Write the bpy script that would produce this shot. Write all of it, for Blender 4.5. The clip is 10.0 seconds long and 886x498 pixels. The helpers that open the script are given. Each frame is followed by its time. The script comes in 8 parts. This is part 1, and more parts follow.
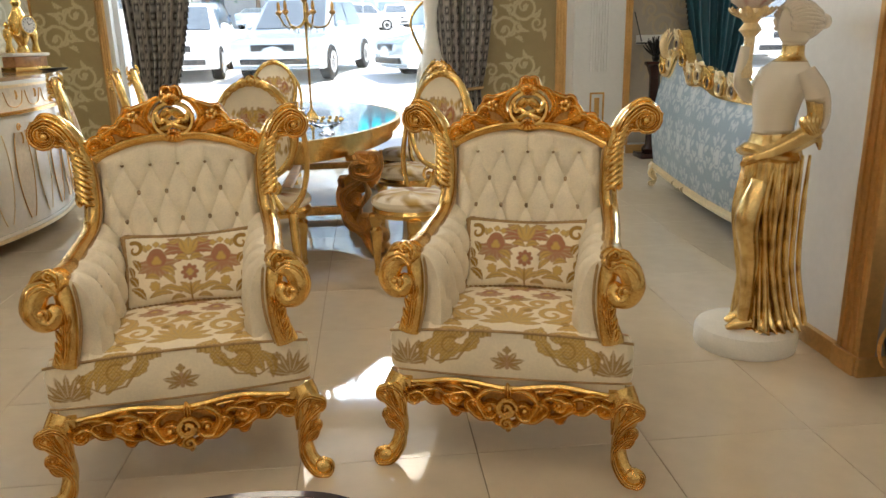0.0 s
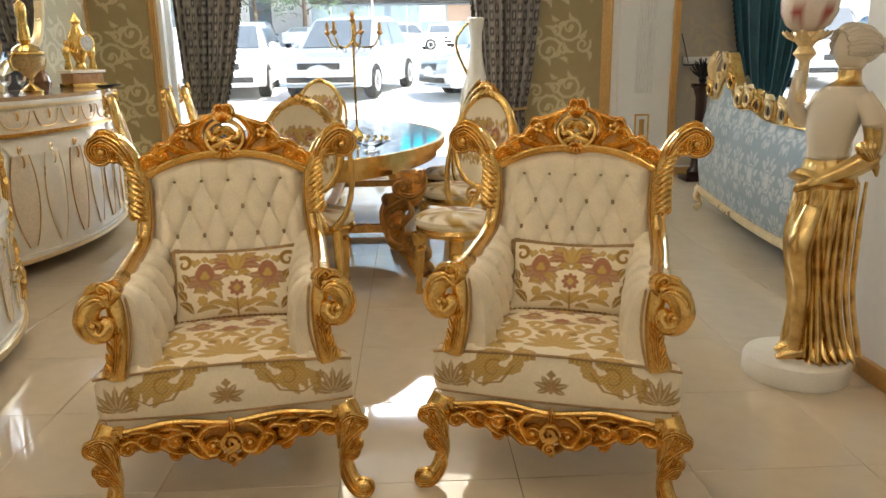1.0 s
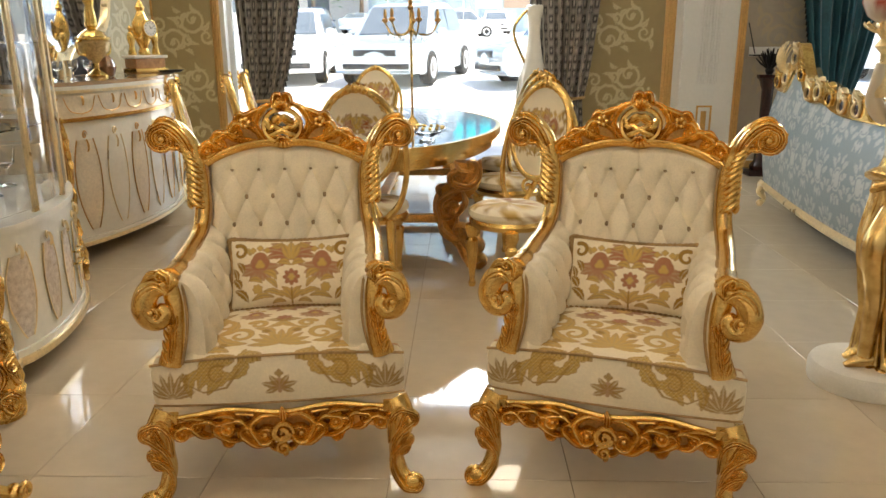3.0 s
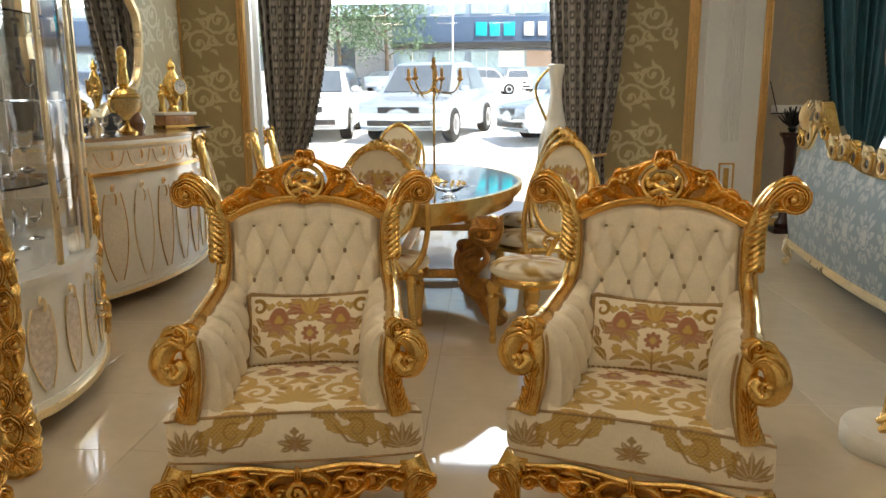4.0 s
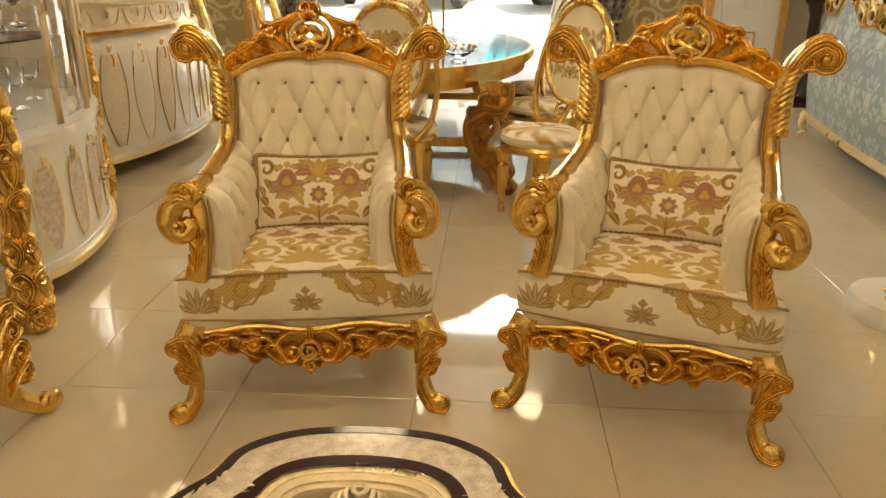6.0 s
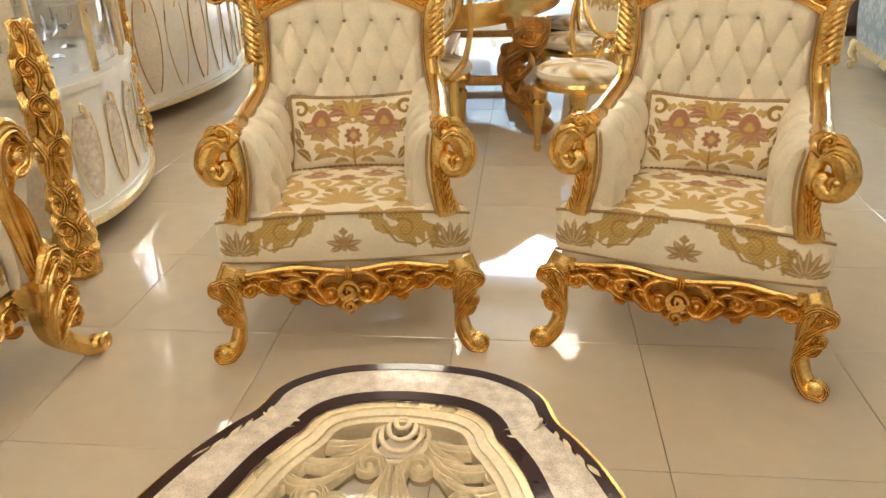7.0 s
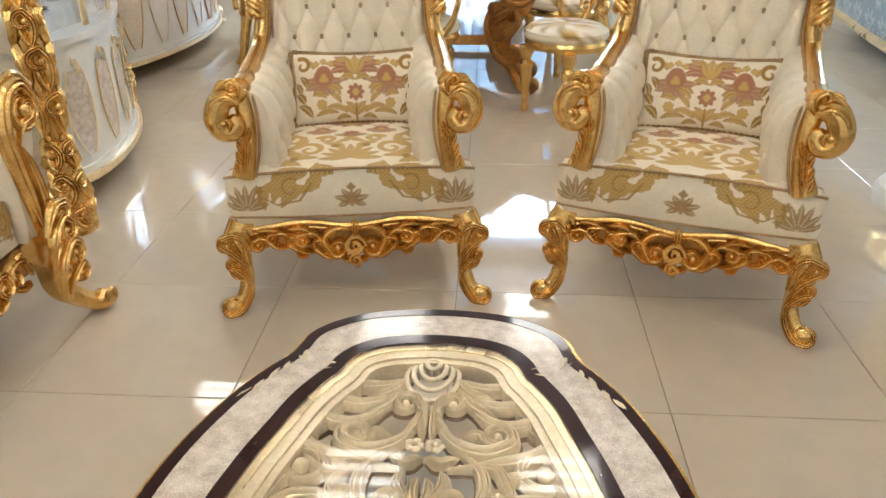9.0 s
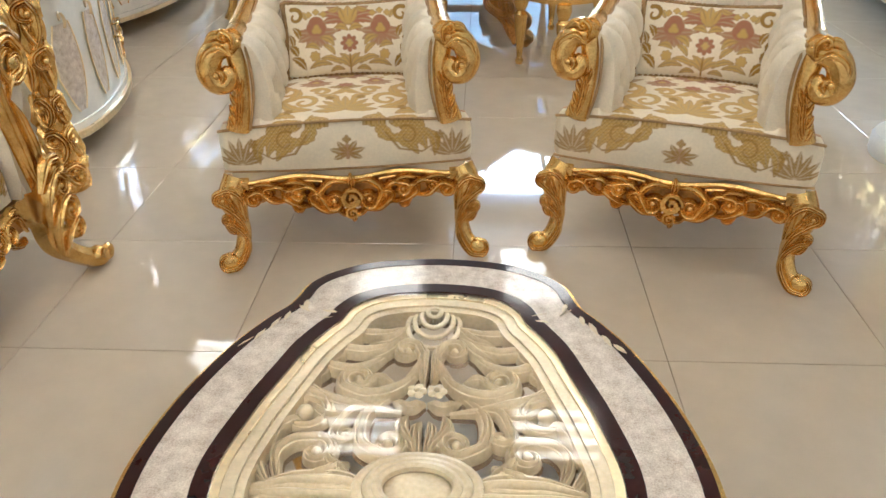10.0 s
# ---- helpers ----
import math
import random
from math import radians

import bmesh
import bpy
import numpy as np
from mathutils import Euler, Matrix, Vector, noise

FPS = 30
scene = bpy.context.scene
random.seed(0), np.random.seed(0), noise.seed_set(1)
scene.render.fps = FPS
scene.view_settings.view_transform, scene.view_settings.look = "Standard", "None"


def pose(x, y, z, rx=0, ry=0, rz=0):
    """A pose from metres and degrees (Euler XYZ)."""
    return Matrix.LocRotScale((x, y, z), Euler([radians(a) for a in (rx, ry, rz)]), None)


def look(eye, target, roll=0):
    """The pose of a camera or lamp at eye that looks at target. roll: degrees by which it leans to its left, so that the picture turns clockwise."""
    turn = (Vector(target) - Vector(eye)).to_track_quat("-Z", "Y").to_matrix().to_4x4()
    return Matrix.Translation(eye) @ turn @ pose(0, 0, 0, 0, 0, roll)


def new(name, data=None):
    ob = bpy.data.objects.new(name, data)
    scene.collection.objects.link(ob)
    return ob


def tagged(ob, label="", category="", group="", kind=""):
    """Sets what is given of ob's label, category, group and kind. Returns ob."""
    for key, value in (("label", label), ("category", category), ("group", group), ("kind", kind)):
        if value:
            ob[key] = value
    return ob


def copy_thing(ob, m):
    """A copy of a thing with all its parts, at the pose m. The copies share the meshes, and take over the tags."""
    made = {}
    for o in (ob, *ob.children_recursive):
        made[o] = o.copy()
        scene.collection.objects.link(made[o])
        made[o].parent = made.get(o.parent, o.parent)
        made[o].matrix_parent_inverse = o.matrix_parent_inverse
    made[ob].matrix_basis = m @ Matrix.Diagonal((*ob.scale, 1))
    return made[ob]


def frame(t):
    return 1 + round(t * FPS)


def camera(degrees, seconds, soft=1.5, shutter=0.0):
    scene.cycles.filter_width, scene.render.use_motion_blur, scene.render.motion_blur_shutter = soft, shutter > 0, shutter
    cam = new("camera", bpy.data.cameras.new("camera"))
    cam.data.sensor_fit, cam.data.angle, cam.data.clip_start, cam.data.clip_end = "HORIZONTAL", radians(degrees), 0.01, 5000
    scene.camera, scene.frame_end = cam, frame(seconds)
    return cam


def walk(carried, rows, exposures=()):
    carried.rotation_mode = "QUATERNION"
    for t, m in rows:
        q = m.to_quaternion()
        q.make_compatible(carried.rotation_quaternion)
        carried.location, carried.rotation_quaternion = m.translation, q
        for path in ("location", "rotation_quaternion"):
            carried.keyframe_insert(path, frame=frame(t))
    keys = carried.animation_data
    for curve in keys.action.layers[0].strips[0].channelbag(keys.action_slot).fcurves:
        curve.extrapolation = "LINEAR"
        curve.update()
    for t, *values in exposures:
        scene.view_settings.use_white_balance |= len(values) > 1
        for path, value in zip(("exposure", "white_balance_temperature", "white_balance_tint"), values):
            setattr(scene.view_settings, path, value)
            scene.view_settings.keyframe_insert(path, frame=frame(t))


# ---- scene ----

# camera: seconds, x, y, z, yaw, pitch, lean to the right
cam = camera(61.56, 10.0)
ROWS = [
    (0.0, 0.604, -2.117, 1.365, -5.44, -15.89, 1.29),
    (0.5, 0.595, -2.117, 1.371, -5.32, -15.22, 1.07),
    (1.0, 0.582, -2.106, 1.373, -2.41, -14.44, 0.85),
    (1.5, 0.573, -2.095, 1.369, -0.22, -14.89, 0.62),
    (2.0, 0.566, -2.082, 1.365, 0.88, -15.87, 0.60),
    (2.2, 0.568, -2.083, 1.366, 1.27, -16.19, 0.62),
    (3.3, 0.562, -2.043, 1.386, 1.87, -14.00, 0.16),
    (3.5, 0.565, -2.039, 1.382, 2.40, -12.55, 0.10),
    (4.0, 0.570, -2.036, 1.389, 3.29, -11.17, 0.29),
    (4.5, 0.572, -2.023, 1.381, 3.45, -12.66, 0.29),
    (5.0, 0.569, -2.003, 1.369, 3.10, -16.76, 0.21),
    (5.5, 0.564, -1.996, 1.354, 3.40, -18.33, -0.29),
    (5.7, 0.552, -1.997, 1.343, 3.38, -19.06, -0.33),
    (6.8, 0.536, -1.990, 1.312, 5.73, -24.69, 1.04),
    (7.0, 0.535, -1.989, 1.312, 6.59, -24.99, 1.77),
    (7.5, 0.529, -2.014, 1.313, 9.10, -26.20, 1.99),
    (8.0, 0.487, -2.023, 1.321, 5.60, -25.90, 2.25),
    (8.5, 0.436, -2.042, 1.319, 2.69, -26.13, 1.65),
    (9.0, 0.424, -2.062, 1.313, 3.90, -27.84, 0.61),
    (9.5, 0.417, -2.067, 1.305, 4.67, -29.06, 1.42),
    (10.0, 0.412, -2.069, 1.293, 3.37, -30.99, 0.95),
]
walk(cam, [(t, pose(x, y, z, 0, 0, yaw) @ pose(0, 0, 0, 90 + pitch, 0, 0) @ pose(0, 0, 0, 0, 0, -lean))
           for t, x, y, z, yaw, pitch, lean in ROWS],
     [(0.0, 1.46, 6200, 8), (2.2, 1.50, 6800, 8), (3.4, 1.52, 6600, 8), (4.0, 1.12, 6700, 8), (4.6, 0.96, 7500, 8), (5.0, 1.03, 8200, 8), (5.6, 1.30, 9000, 8),
      (6.8, 1.98, 6700, 8), (8.5, 2.0, 5450, 8), (10.0, 1.98, 5200, 8)])


# ---- drawings for woven cloth and paper ----
def soft(d, s=0.003):
    return np.clip(0.5 + d / s, 0, 1)


def m_petals(x, y, cx, cy, r, n, ph=0.0, depth=0.4):
    dx, dy = x - cx, y - cy
    a, rho = np.arctan2(dy, dx), np.hypot(dx, dy)
    return soft(r * (1 - depth + depth * np.abs(np.cos(n * (a - ph) / 2))) - rho)


def m_leaf(x, y, p0, p1, w, bend=0.0):
    p0, p1 = np.array(p0, float), np.array(p1, float)
    d = p1 - p0
    ln = np.hypot(*d)
    d = d / ln
    t = ((x - p0[0]) * d[0] + (y - p0[1]) * d[1]) / ln
    s = -(x - p0[0]) * d[1] + (y - p0[1]) * d[0] - bend * ln * np.sin(np.pi * np.clip(t, 0, 1))
    prof = w * np.sin(np.pi * np.clip(t, 0, 1)) ** 0.8 * (0.8 + 0.2 * np.abs(np.sin(4.5 * np.pi * t)))
    vein = 1 - 0.6 * soft(0.0016 - np.abs(s))
    return soft(prof - np.abs(s)) * (t > 0) * (t < 1) * vein


def m_line(x, y, pts, w):
    best = np.full(x.shape, 9.0)
    n = len(pts) - 1
    for i in range(n):
        a, b = np.array(pts[i]), np.array(pts[i + 1])
        d = b - a
        t = np.clip(((x - a[0]) * d[0] + (y - a[1]) * d[1]) / max(1e-9, d @ d), 0, 1)
        ww = w * (1 - 0.6 * (i / max(1, n)))
        best = np.minimum(best, np.hypot(x - a[0] - t * d[0], y - a[1] - t * d[1]) - ww)
    return soft(-best)


def vol(cx, cy, r0, r1, a0, turns, n=14):
    return [(cx + (r0 + (r1 - r0) * i / n) * math.cos(a0 + turns * 6.2832 * i / n),
             cy + (r0 + (r1 - r0) * i / n) * math.sin(a0 + turns * 6.2832 * i / n)) for i in range(n + 1)]


def tulip(x, y, cx, cy, k):
    """Red tulip with its leaves and a crown of buds, k times life size."""
    r = m_petals(x, y, cx, cy + 0.006 * k, 0.028 * k, 3, 1.57, 0.16)
    fan = np.zeros(x.shape)
    for ax, ay in ((0.052, -0.030), (-0.052, -0.030), (0.030, -0.046), (-0.030, -0.046), (0.010, -0.050), (-0.010, -0.050), (0.056, -0.006), (-0.056, -0.006)):
        fan = np.maximum(fan, m_leaf(x, y, (cx, cy - 0.012 * k), (cx + ax * k, cy + ay * k), 0.011 * k))
    r = np.maximum(r, 0.9 * fan)
    g = m_petals(x, y, cx, cy - 0.002 * k, 0.014 * k, 3, 1.57, 0.4)
    for ax, ay in ((-0.02, 0.040), (0, 0.047), (0.02, 0.040)):
        g = np.maximum(g, m_petals(x, y, cx + ax * k, cy + ay * k, 0.009 * k, 4, 0, 0.3))
    return r, g


def lotus(x, y, cx, cy, k):
    r, g = np.zeros(x.shape), np.zeros(x.shape)
    for ax, ay in ((0.085, 0.022), (0.06, 0.045), (0.075, -0.004), (0.035, -0.03)):
        for s in (-1, 1):
            r = np.maximum(r, m_leaf(x, y, (cx, cy), (cx + s * ax * k, cy + ay * k), 0.012 * k, s * 0.1))
    for ax, ay in ((0, 0.05), (0.025, 0.042), (-0.025, 0.042)):
        g = np.maximum(g, m_leaf(x, y, (cx, cy - 0.012 * k), (cx + ax * k, cy + ay * k), 0.013 * k))
    return r, g


def pillow_cloth(x, y):
    X = np.abs(x)
    r1, g1 = lotus(X, y, 0, 0.052, 1.2)
    r2, g2 = tulip(X, y, 0.108, 0.028, 1.25)
    r3 = m_petals(X, y, 0, -0.022, 0.030, 8, 0, 0.3) * (1 - m_petals(X, y, 0, -0.022, 0.013, 5))
    g3 = m_petals(X, y, 0, -0.022, 0.013, 5)
    g = np.maximum.reduce([g1, g2, g3])
    for p, q, w in (((0, -0.10), (0.035, -0.055), 0.010), ((0, -0.10), (0.06, -0.075), 0.009), ((0.03, -0.09), (0.10, -0.07), 0.010),
                    ((0.05, -0.06), (0.09, -0.025), 0.010), ((0.02, -0.105), (0.07, -0.11), 0.007)):
        g = np.maximum(g, m_leaf(X, y, p, q, w, 0.15))
    g = np.maximum(g, m_petals(X, y, 0.118, -0.062, 0.018, 7, 0, 0.25))
    o = m_line(X, y, [(0, -0.11), (0, -0.06)], 0.003)
    o = np.maximum(o, m_line(X, y, vol(0.18, 0.075, 0.028, 0.008, 1.2, 0.9), 0.008))
    for p, q, w in (((0.19, 0.04), (0.165, -0.005), 0.012), ((0.205, -0.02), (0.175, -0.06), 0.014), ((0.20, -0.06), (0.15, -0.105), 0.014),
                    ((0.205, 0.02), (0.19, -0.03), 0.010)):
        o = np.maximum(o, m_leaf(X, y, p, q, w, -0.12))
    for p, q, w, b in (((0.05, -0.03), (0.10, 0.0), 0.012, 0.2), ((0.0, 0.02), (0.05, 0.03), 0.011, 0.2), ((0.07, 0.09), (0.03, 0.11), 0.010, 0.2), ((0.06, -0.09), (0.14, -0.10), 0.010, 0.15), ((0.14, 0.06), (0.16, 0.09), 0.009, 0.1), ((0.10, -0.04), (0.15, -0.03), 0.010, 0.2)):
        g = np.maximum(g, m_leaf(X, y, p, q, w, b))
    fine = 0.88 + 0.12 * np.sign(np.sin(x * 900) * np.sin(y * 700))
    r = np.maximum.reduce([r1, r2, r3])
    o = np.maximum.reduce([o, 3.0 * g * (1 - g), 2.0 * r * (1 - r) * (1 - g)])       # dark thread round each figure
    return r * (1 - 0.6 * g) * fine, g * fine, o


def seat_cloth(x, s):
    X = np.abs(x)
    z = np.zeros(x.shape)
    r, g, o = z, z, z
    # front border: fans at the corners, great scrolls, a small bouquet in the middle
    for k in range(7):
        a = math.pi * (0.08 + 0.84 * k / 6)
        o = np.maximum(o, m_leaf(X, s, (0.325, -0.12), (0.325 + 0.075 * math.cos(a), -0.115 + 0.085 * math.sin(a)), 0.011))
    g = np.maximum(g, m_line(X, s, vol(0.185, -0.045, 0.05, 0.012, 2.2, -1.15), 0.012))
    for p, q, w, b in (((0.13, 0.0), (0.245, -0.095), 0.030, 0.25), ((0.22, -0.11), (0.12, -0.045), 0.022, -0.2), ((0.10, 0.03), (0.16, -0.06), 0.022, -0.2),
                       ((0.23, -0.02), (0.27, -0.12), 0.018, 0.2), ((0.15, 0.02), (0.24, 0.03), 0.02, 0.2)):
        g = np.maximum(g, m_leaf(X, s, p, q, w, b))
    o = np.maximum(o, m_line(X, s, vol(0.185, -0.045, 0.034, 0.008, 2.2, -1.0), 0.004))
    o = np.maximum(o, m_line(X, s, [(0.12, -0.03), (0.16, -0.085), (0.23, -0.10), (0.28, -0.07)], 0.004))
    r = np.maximum(r, m_petals(X, s, 0, -0.085, 0.026, 6, 0.5, 0.4) * 0.7)
    o = np.maximum(o, m_petals(X, s, 0, -0.045, 0.014, 4, 0, 0.4))
    for q in ((0.055, -0.075), (0.045, -0.11), (0.03, -0.05)):
        o = np.maximum(o, m_leaf(X, s, (0, -0.09), q, 0.011))
    # top: a fan of gold leaves, then tulips and lotus as on the pillows
    for k in range(9):
        a = math.pi * k / 8
        g = np.maximum(g, m_leaf(X, s, (0, 0.05), (0.10 * math.cos(a), 0.05 + 0.10 * math.sin(a)), 0.014))
    for cx, cy, r0 in ((0.13, 0.12, 0.05), (0.19, 0.21, 0.045), (0.08, 0.20, 0.03)):
        g = np.maximum(g, m_line(X, s, vol(cx, cy, r0, 0.01, 0.6, 1.1), 0.011))
    for cx, cy in ((0.10, 0.30), (0.325, 0.055)):
        r1, g1 = tulip(X, s, cx, cy, 1.0)
        r, g = np.maximum(r, r1), np.maximum(g, g1)
    r1, g1 = lotus(X, s, 0, 0.36, 1.0)
    r2 = m_petals(X, s, 0, 0.25, 0.03, 8, 0, 0.3)
    r, g = np.maximum.reduce([r, r1, r2]), np.maximum(g, g1)
    for p, q in (((0.16, 0.33), (0.21, 0.27)), ((0.17, 0.40), (0.22, 0.34)), ((0.06, 0.42), (0.15, 0.46)), ((0, 0.22), (0.06, 0.24)), ((0.2, 0.1), (0.24, 0.17))):
        o = np.maximum(o, m_leaf(X, s, p, q, 0.014, 0.1))
    for p, q, w, b in (((0.02, 0.10), (0.09, 0.17), 0.018, 0.2), ((0.10, 0.06), (0.20, 0.14), 0.022, -0.2), ((0.22, 0.12), (0.15, 0.24), 0.020, 0.2), ((0.05, 0.17), (0.0, 0.24), 0.016, 0.2),
                       ((0.13, 0.36), (0.21, 0.44), 0.020, 0.2), ((0.20, 0.20), (0.23, 0.30), 0.018, 0.2), ((0.24, 0.02), (0.30, 0.09), 0.018, 0.2), ((0.05, 0.0), (0.13, -0.03), 0.016, 0.2)):
        g = np.maximum(g, m_leaf(X, s, p, q, w, b))
    for cx, cy in ((0.175, 0.06), (0.215, 0.36), (0.05, 0.14), (0.285, -0.05)):
        o = np.maximum(o, m_petals(X, s, cx, cy, 0.016, 6, 0.3, 0.35))
    fine = 0.86 + 0.14 * np.sign(np.sin(x * 820) * np.sin(s * 640))
    lattice = soft(0.0022 - np.abs((X + s) % 0.014 - 0.007)) + soft(0.0022 - np.abs((X - s) % 0.014 - 0.007))
    o = np.maximum.reduce([o, 3.0 * g * (1 - g), 2.0 * r * (1 - r) * (1 - g), 0.5 * lattice * (g > 0.9) * (s < 0.02)])
    return r * (1 - 0.6 * g) * fine, g * fine, o * fine



# ---- light: day through the shop window, white panels in the ceiling ----
world = bpy.data.worlds.new("world")
world.use_nodes = True
scene.world = world
wn = world.node_tree
sky = wn.nodes.new("ShaderNodeTexSky")
sky.sky_type, sky.sun_disc = "NISHITA", False
sky.sun_elevation, sky.sun_rotation = radians(54), radians(121)
wn.links.new(sky.outputs[0], wn.nodes["Background"].inputs[0])
wn.nodes["Background"].inputs[1].default_value = 0.15
sun = new("sun", bpy.data.lights.new("sun", "SUN"))
sun.data.energy, sun.data.angle, sun.data.color = 5.0, radians(0.6), (1.0, 0.95, 0.86)
sun.matrix_world = look((20, 2, 34), (0, 14, 0))

# daylight from the sky in the two window openings
for x, wd in ((-0.15, 3.6), (5.7, 2.0)):
    la = new("window_daylight", bpy.data.lights.new("window_daylight", "AREA"))
    la.data.shape, la.data.size, la.data.size_y = "RECTANGLE", wd, 0.5
    la.data.energy, la.data.color = 13 * wd, (0.84, 0.93, 1.0)
    la.matrix_world = look((x, 6.46, 2.70), (x, 2.0, 0.9))


# ---- materials ----
def mat(name, base=(0.8, 0.8, 0.8), rough=0.5, metal=0.0, vary=0.12, scale=8.0, bump=0.0, bscale=60.0, coat=0.0,
        dark=None, sheen=0.0, rvar=0.1):
    """A surface with mottling at two scales, uneven gloss and fine relief."""
    m = bpy.data.materials.new(name)
    m.use_nodes = True
    nt = m.node_tree
    p = nt.nodes["Principled BSDF"]
    p.inputs["Metallic"].default_value = metal
    p.inputs["Coat Weight"].default_value = coat
    p.inputs["Coat Roughness"].default_value = 0.08
    p.inputs["Sheen Weight"].default_value = sheen
    tc = nt.nodes.new("ShaderNodeTexCoord")
    n1, n2 = nt.nodes.new("ShaderNodeTexNoise"), nt.nodes.new("ShaderNodeTexNoise")
    n1.inputs["Scale"].default_value, n2.inputs["Scale"].default_value = scale, scale * 9
    n1.inputs["Detail"].default_value = n2.inputs["Detail"].default_value = 4
    for n in (n1, n2):
        nt.links.new(tc.outputs["Object"], n.inputs["Vector"])
    mixn = nt.nodes.new("ShaderNodeMath")
    mixn.operation = "MULTIPLY_ADD"
    mixn.inputs[1].default_value = 0.5
    half = nt.nodes.new("ShaderNodeMath")
    half.operation = "MULTIPLY"
    half.inputs[1].default_value = 0.5
    nt.links.new(n2.outputs[0], half.inputs[0])
    nt.links.new(n1.outputs[0], mixn.inputs[0])
    nt.links.new(half.outputs[0], mixn.inputs[2])
    ramp = nt.nodes.new("ShaderNodeValToRGB")
    ramp.color_ramp.elements[0].position, ramp.color_ramp.elements[1].position = 0.35, 0.65
    lo = dark or tuple(c * (1 - vary) for c in base)
    hi = tuple(min(1, c * (1 + vary)) for c in base)
    ramp.color_ramp.elements[0].color, ramp.color_ramp.elements[1].color = (*lo, 1), (*hi, 1)
    nt.links.new(mixn.outputs[0], ramp.inputs[0])
    nt.links.new(ramp.outputs[0], p.inputs["Base Color"])
    rr = nt.nodes.new("ShaderNodeMapRange")
    rr.inputs[3].default_value, rr.inputs[4].default_value = max(0.02, rough - rvar), min(1, rough + rvar)
    nt.links.new(n1.outputs[0], rr.inputs[0])
    nt.links.new(rr.outputs[0], p.inputs["Roughness"])
    if bump:
        nb, b = nt.nodes.new("ShaderNodeTexNoise"), nt.nodes.new("ShaderNodeBump")
        nb.inputs["Scale"].default_value, nb.inputs["Detail"].default_value = bscale, 3
        nt.links.new(tc.outputs["Object"], nb.inputs["Vector"])
        b.inputs["Strength"].default_value, b.inputs["Distance"].default_value = bump, 0.01
        nt.links.new(nb.outputs[0], b.inputs["Height"])
        nt.links.new(b.outputs[0], p.inputs["Normal"])
    return m


def threads(name, ground, colours, rough=0.75, attr="weave", relief=0.0, metal=0.0, weave=900.0, sheen=0.05):
    """A woven or printed surface: up to three thread colours laid over the ground by the drawing kept on the mesh."""
    m = mat(name, ground, rough, 0.0, 0.06, 14, 0.12, weave, sheen=sheen)
    nt = m.node_tree
    p = nt.nodes["Principled BSDF"]
    at = nt.nodes.new("ShaderNodeAttribute")
    at.attribute_name = attr
    sep = nt.nodes.new("ShaderNodeSeparateColor")
    nt.links.new(at.outputs["Color"], sep.inputs[0])
    src = p.inputs["Base Color"].links[0].from_socket
    for i, c in enumerate(colours):
        mx = nt.nodes.new("ShaderNodeMix")
        mx.data_type = "RGBA"
        nt.links.new(sep.outputs[i], mx.inputs["Factor"])
        nt.links.new(src, mx.inputs[6])
        mx.inputs[7].default_value = (*c, 1)
        src = mx.outputs[2]
    nt.links.new(src, p.inputs["Base Color"])
    if relief:
        b = nt.nodes.new("ShaderNodeBump")
        b.inputs["Strength"].default_value, b.inputs["Distance"].default_value = relief, 0.006
        nt.links.new(sep.outputs[0], b.inputs["Height"])
        nt.links.new(p.inputs["Normal"].links[0].from_socket, b.inputs["Normal"])
        nt.links.new(b.outputs[0], p.inputs["Normal"])
    if metal:
        mm = nt.nodes.new("ShaderNodeMath")
        mm.operation = "MULTIPLY"
        mm.inputs[1].default_value = metal
        nt.links.new(sep.outputs[0], mm.inputs[0])
        nt.links.new(mm.outputs[0], p.inputs["Metallic"])
    return m


def glow(name, colour, strength):
    m = bpy.data.materials.new(name)
    m.use_nodes = True
    p = m.node_tree.nodes["Principled BSDF"]
    p.inputs["Base Color"].default_value = (*colour, 1)
    p.inputs["Emission Color"].default_value = (*colour, 1)
    p.inputs["Emission Strength"].default_value = strength
    return m


def clear(name, tint=(1, 1, 1), rough=0.0):
    m = bpy.data.materials.new(name)
    m.use_nodes = True
    p = m.node_tree.nodes["Principled BSDF"]
    p.inputs["Base Color"].default_value = (*tint, 1)
    p.inputs["Roughness"].default_value = rough
    p.inputs["Transmission Weight"].default_value = 1.0
    p.inputs["IOR"].default_value = 1.45
    return m


GOLD = mat("antique gold leaf", (0.86, 0.59, 0.21), 0.23, 0.95, 0.12, 16, 0.06, 70, dark=(0.62, 0.37, 0.10), rvar=0.06)
GOLD2 = mat("bronzed dark gold", (0.72, 0.43, 0.14), 0.32, 0.88, 0.2, 11, 0.08, 60, dark=(0.46, 0.24, 0.075), rvar=0.06)
SHINE = mat("bright polished gold", (0.88, 0.60, 0.20), 0.20, 0.95, 0.2, 7, 0.1, 25, dark=(0.50, 0.28, 0.07))
TRIMGOLD = mat("satin gilt wood", (0.66, 0.40, 0.15), 0.34, 0.7, 0.12, 5, 0.04, 30)
FRETGOLD = mat("matt champagne gilding", (0.70, 0.58, 0.38), 0.34, 0.3, 0.10, 14, 0.04, 60, dark=(0.60, 0.48, 0.29))
PALEGOLD = mat("pale champagne gold", (0.86, 0.70, 0.42), 0.3, 0.85, 0.15, 8, 0.1, 40)
# brown for straps under the scrolls: glaze plus the shade at their sides
FRETSHADE = mat("brown glaze and shade at the fretwork's sides", (0.27, 0.18, 0.095), 0.5, 0.2, 0.2, 14, 0.05, 60)
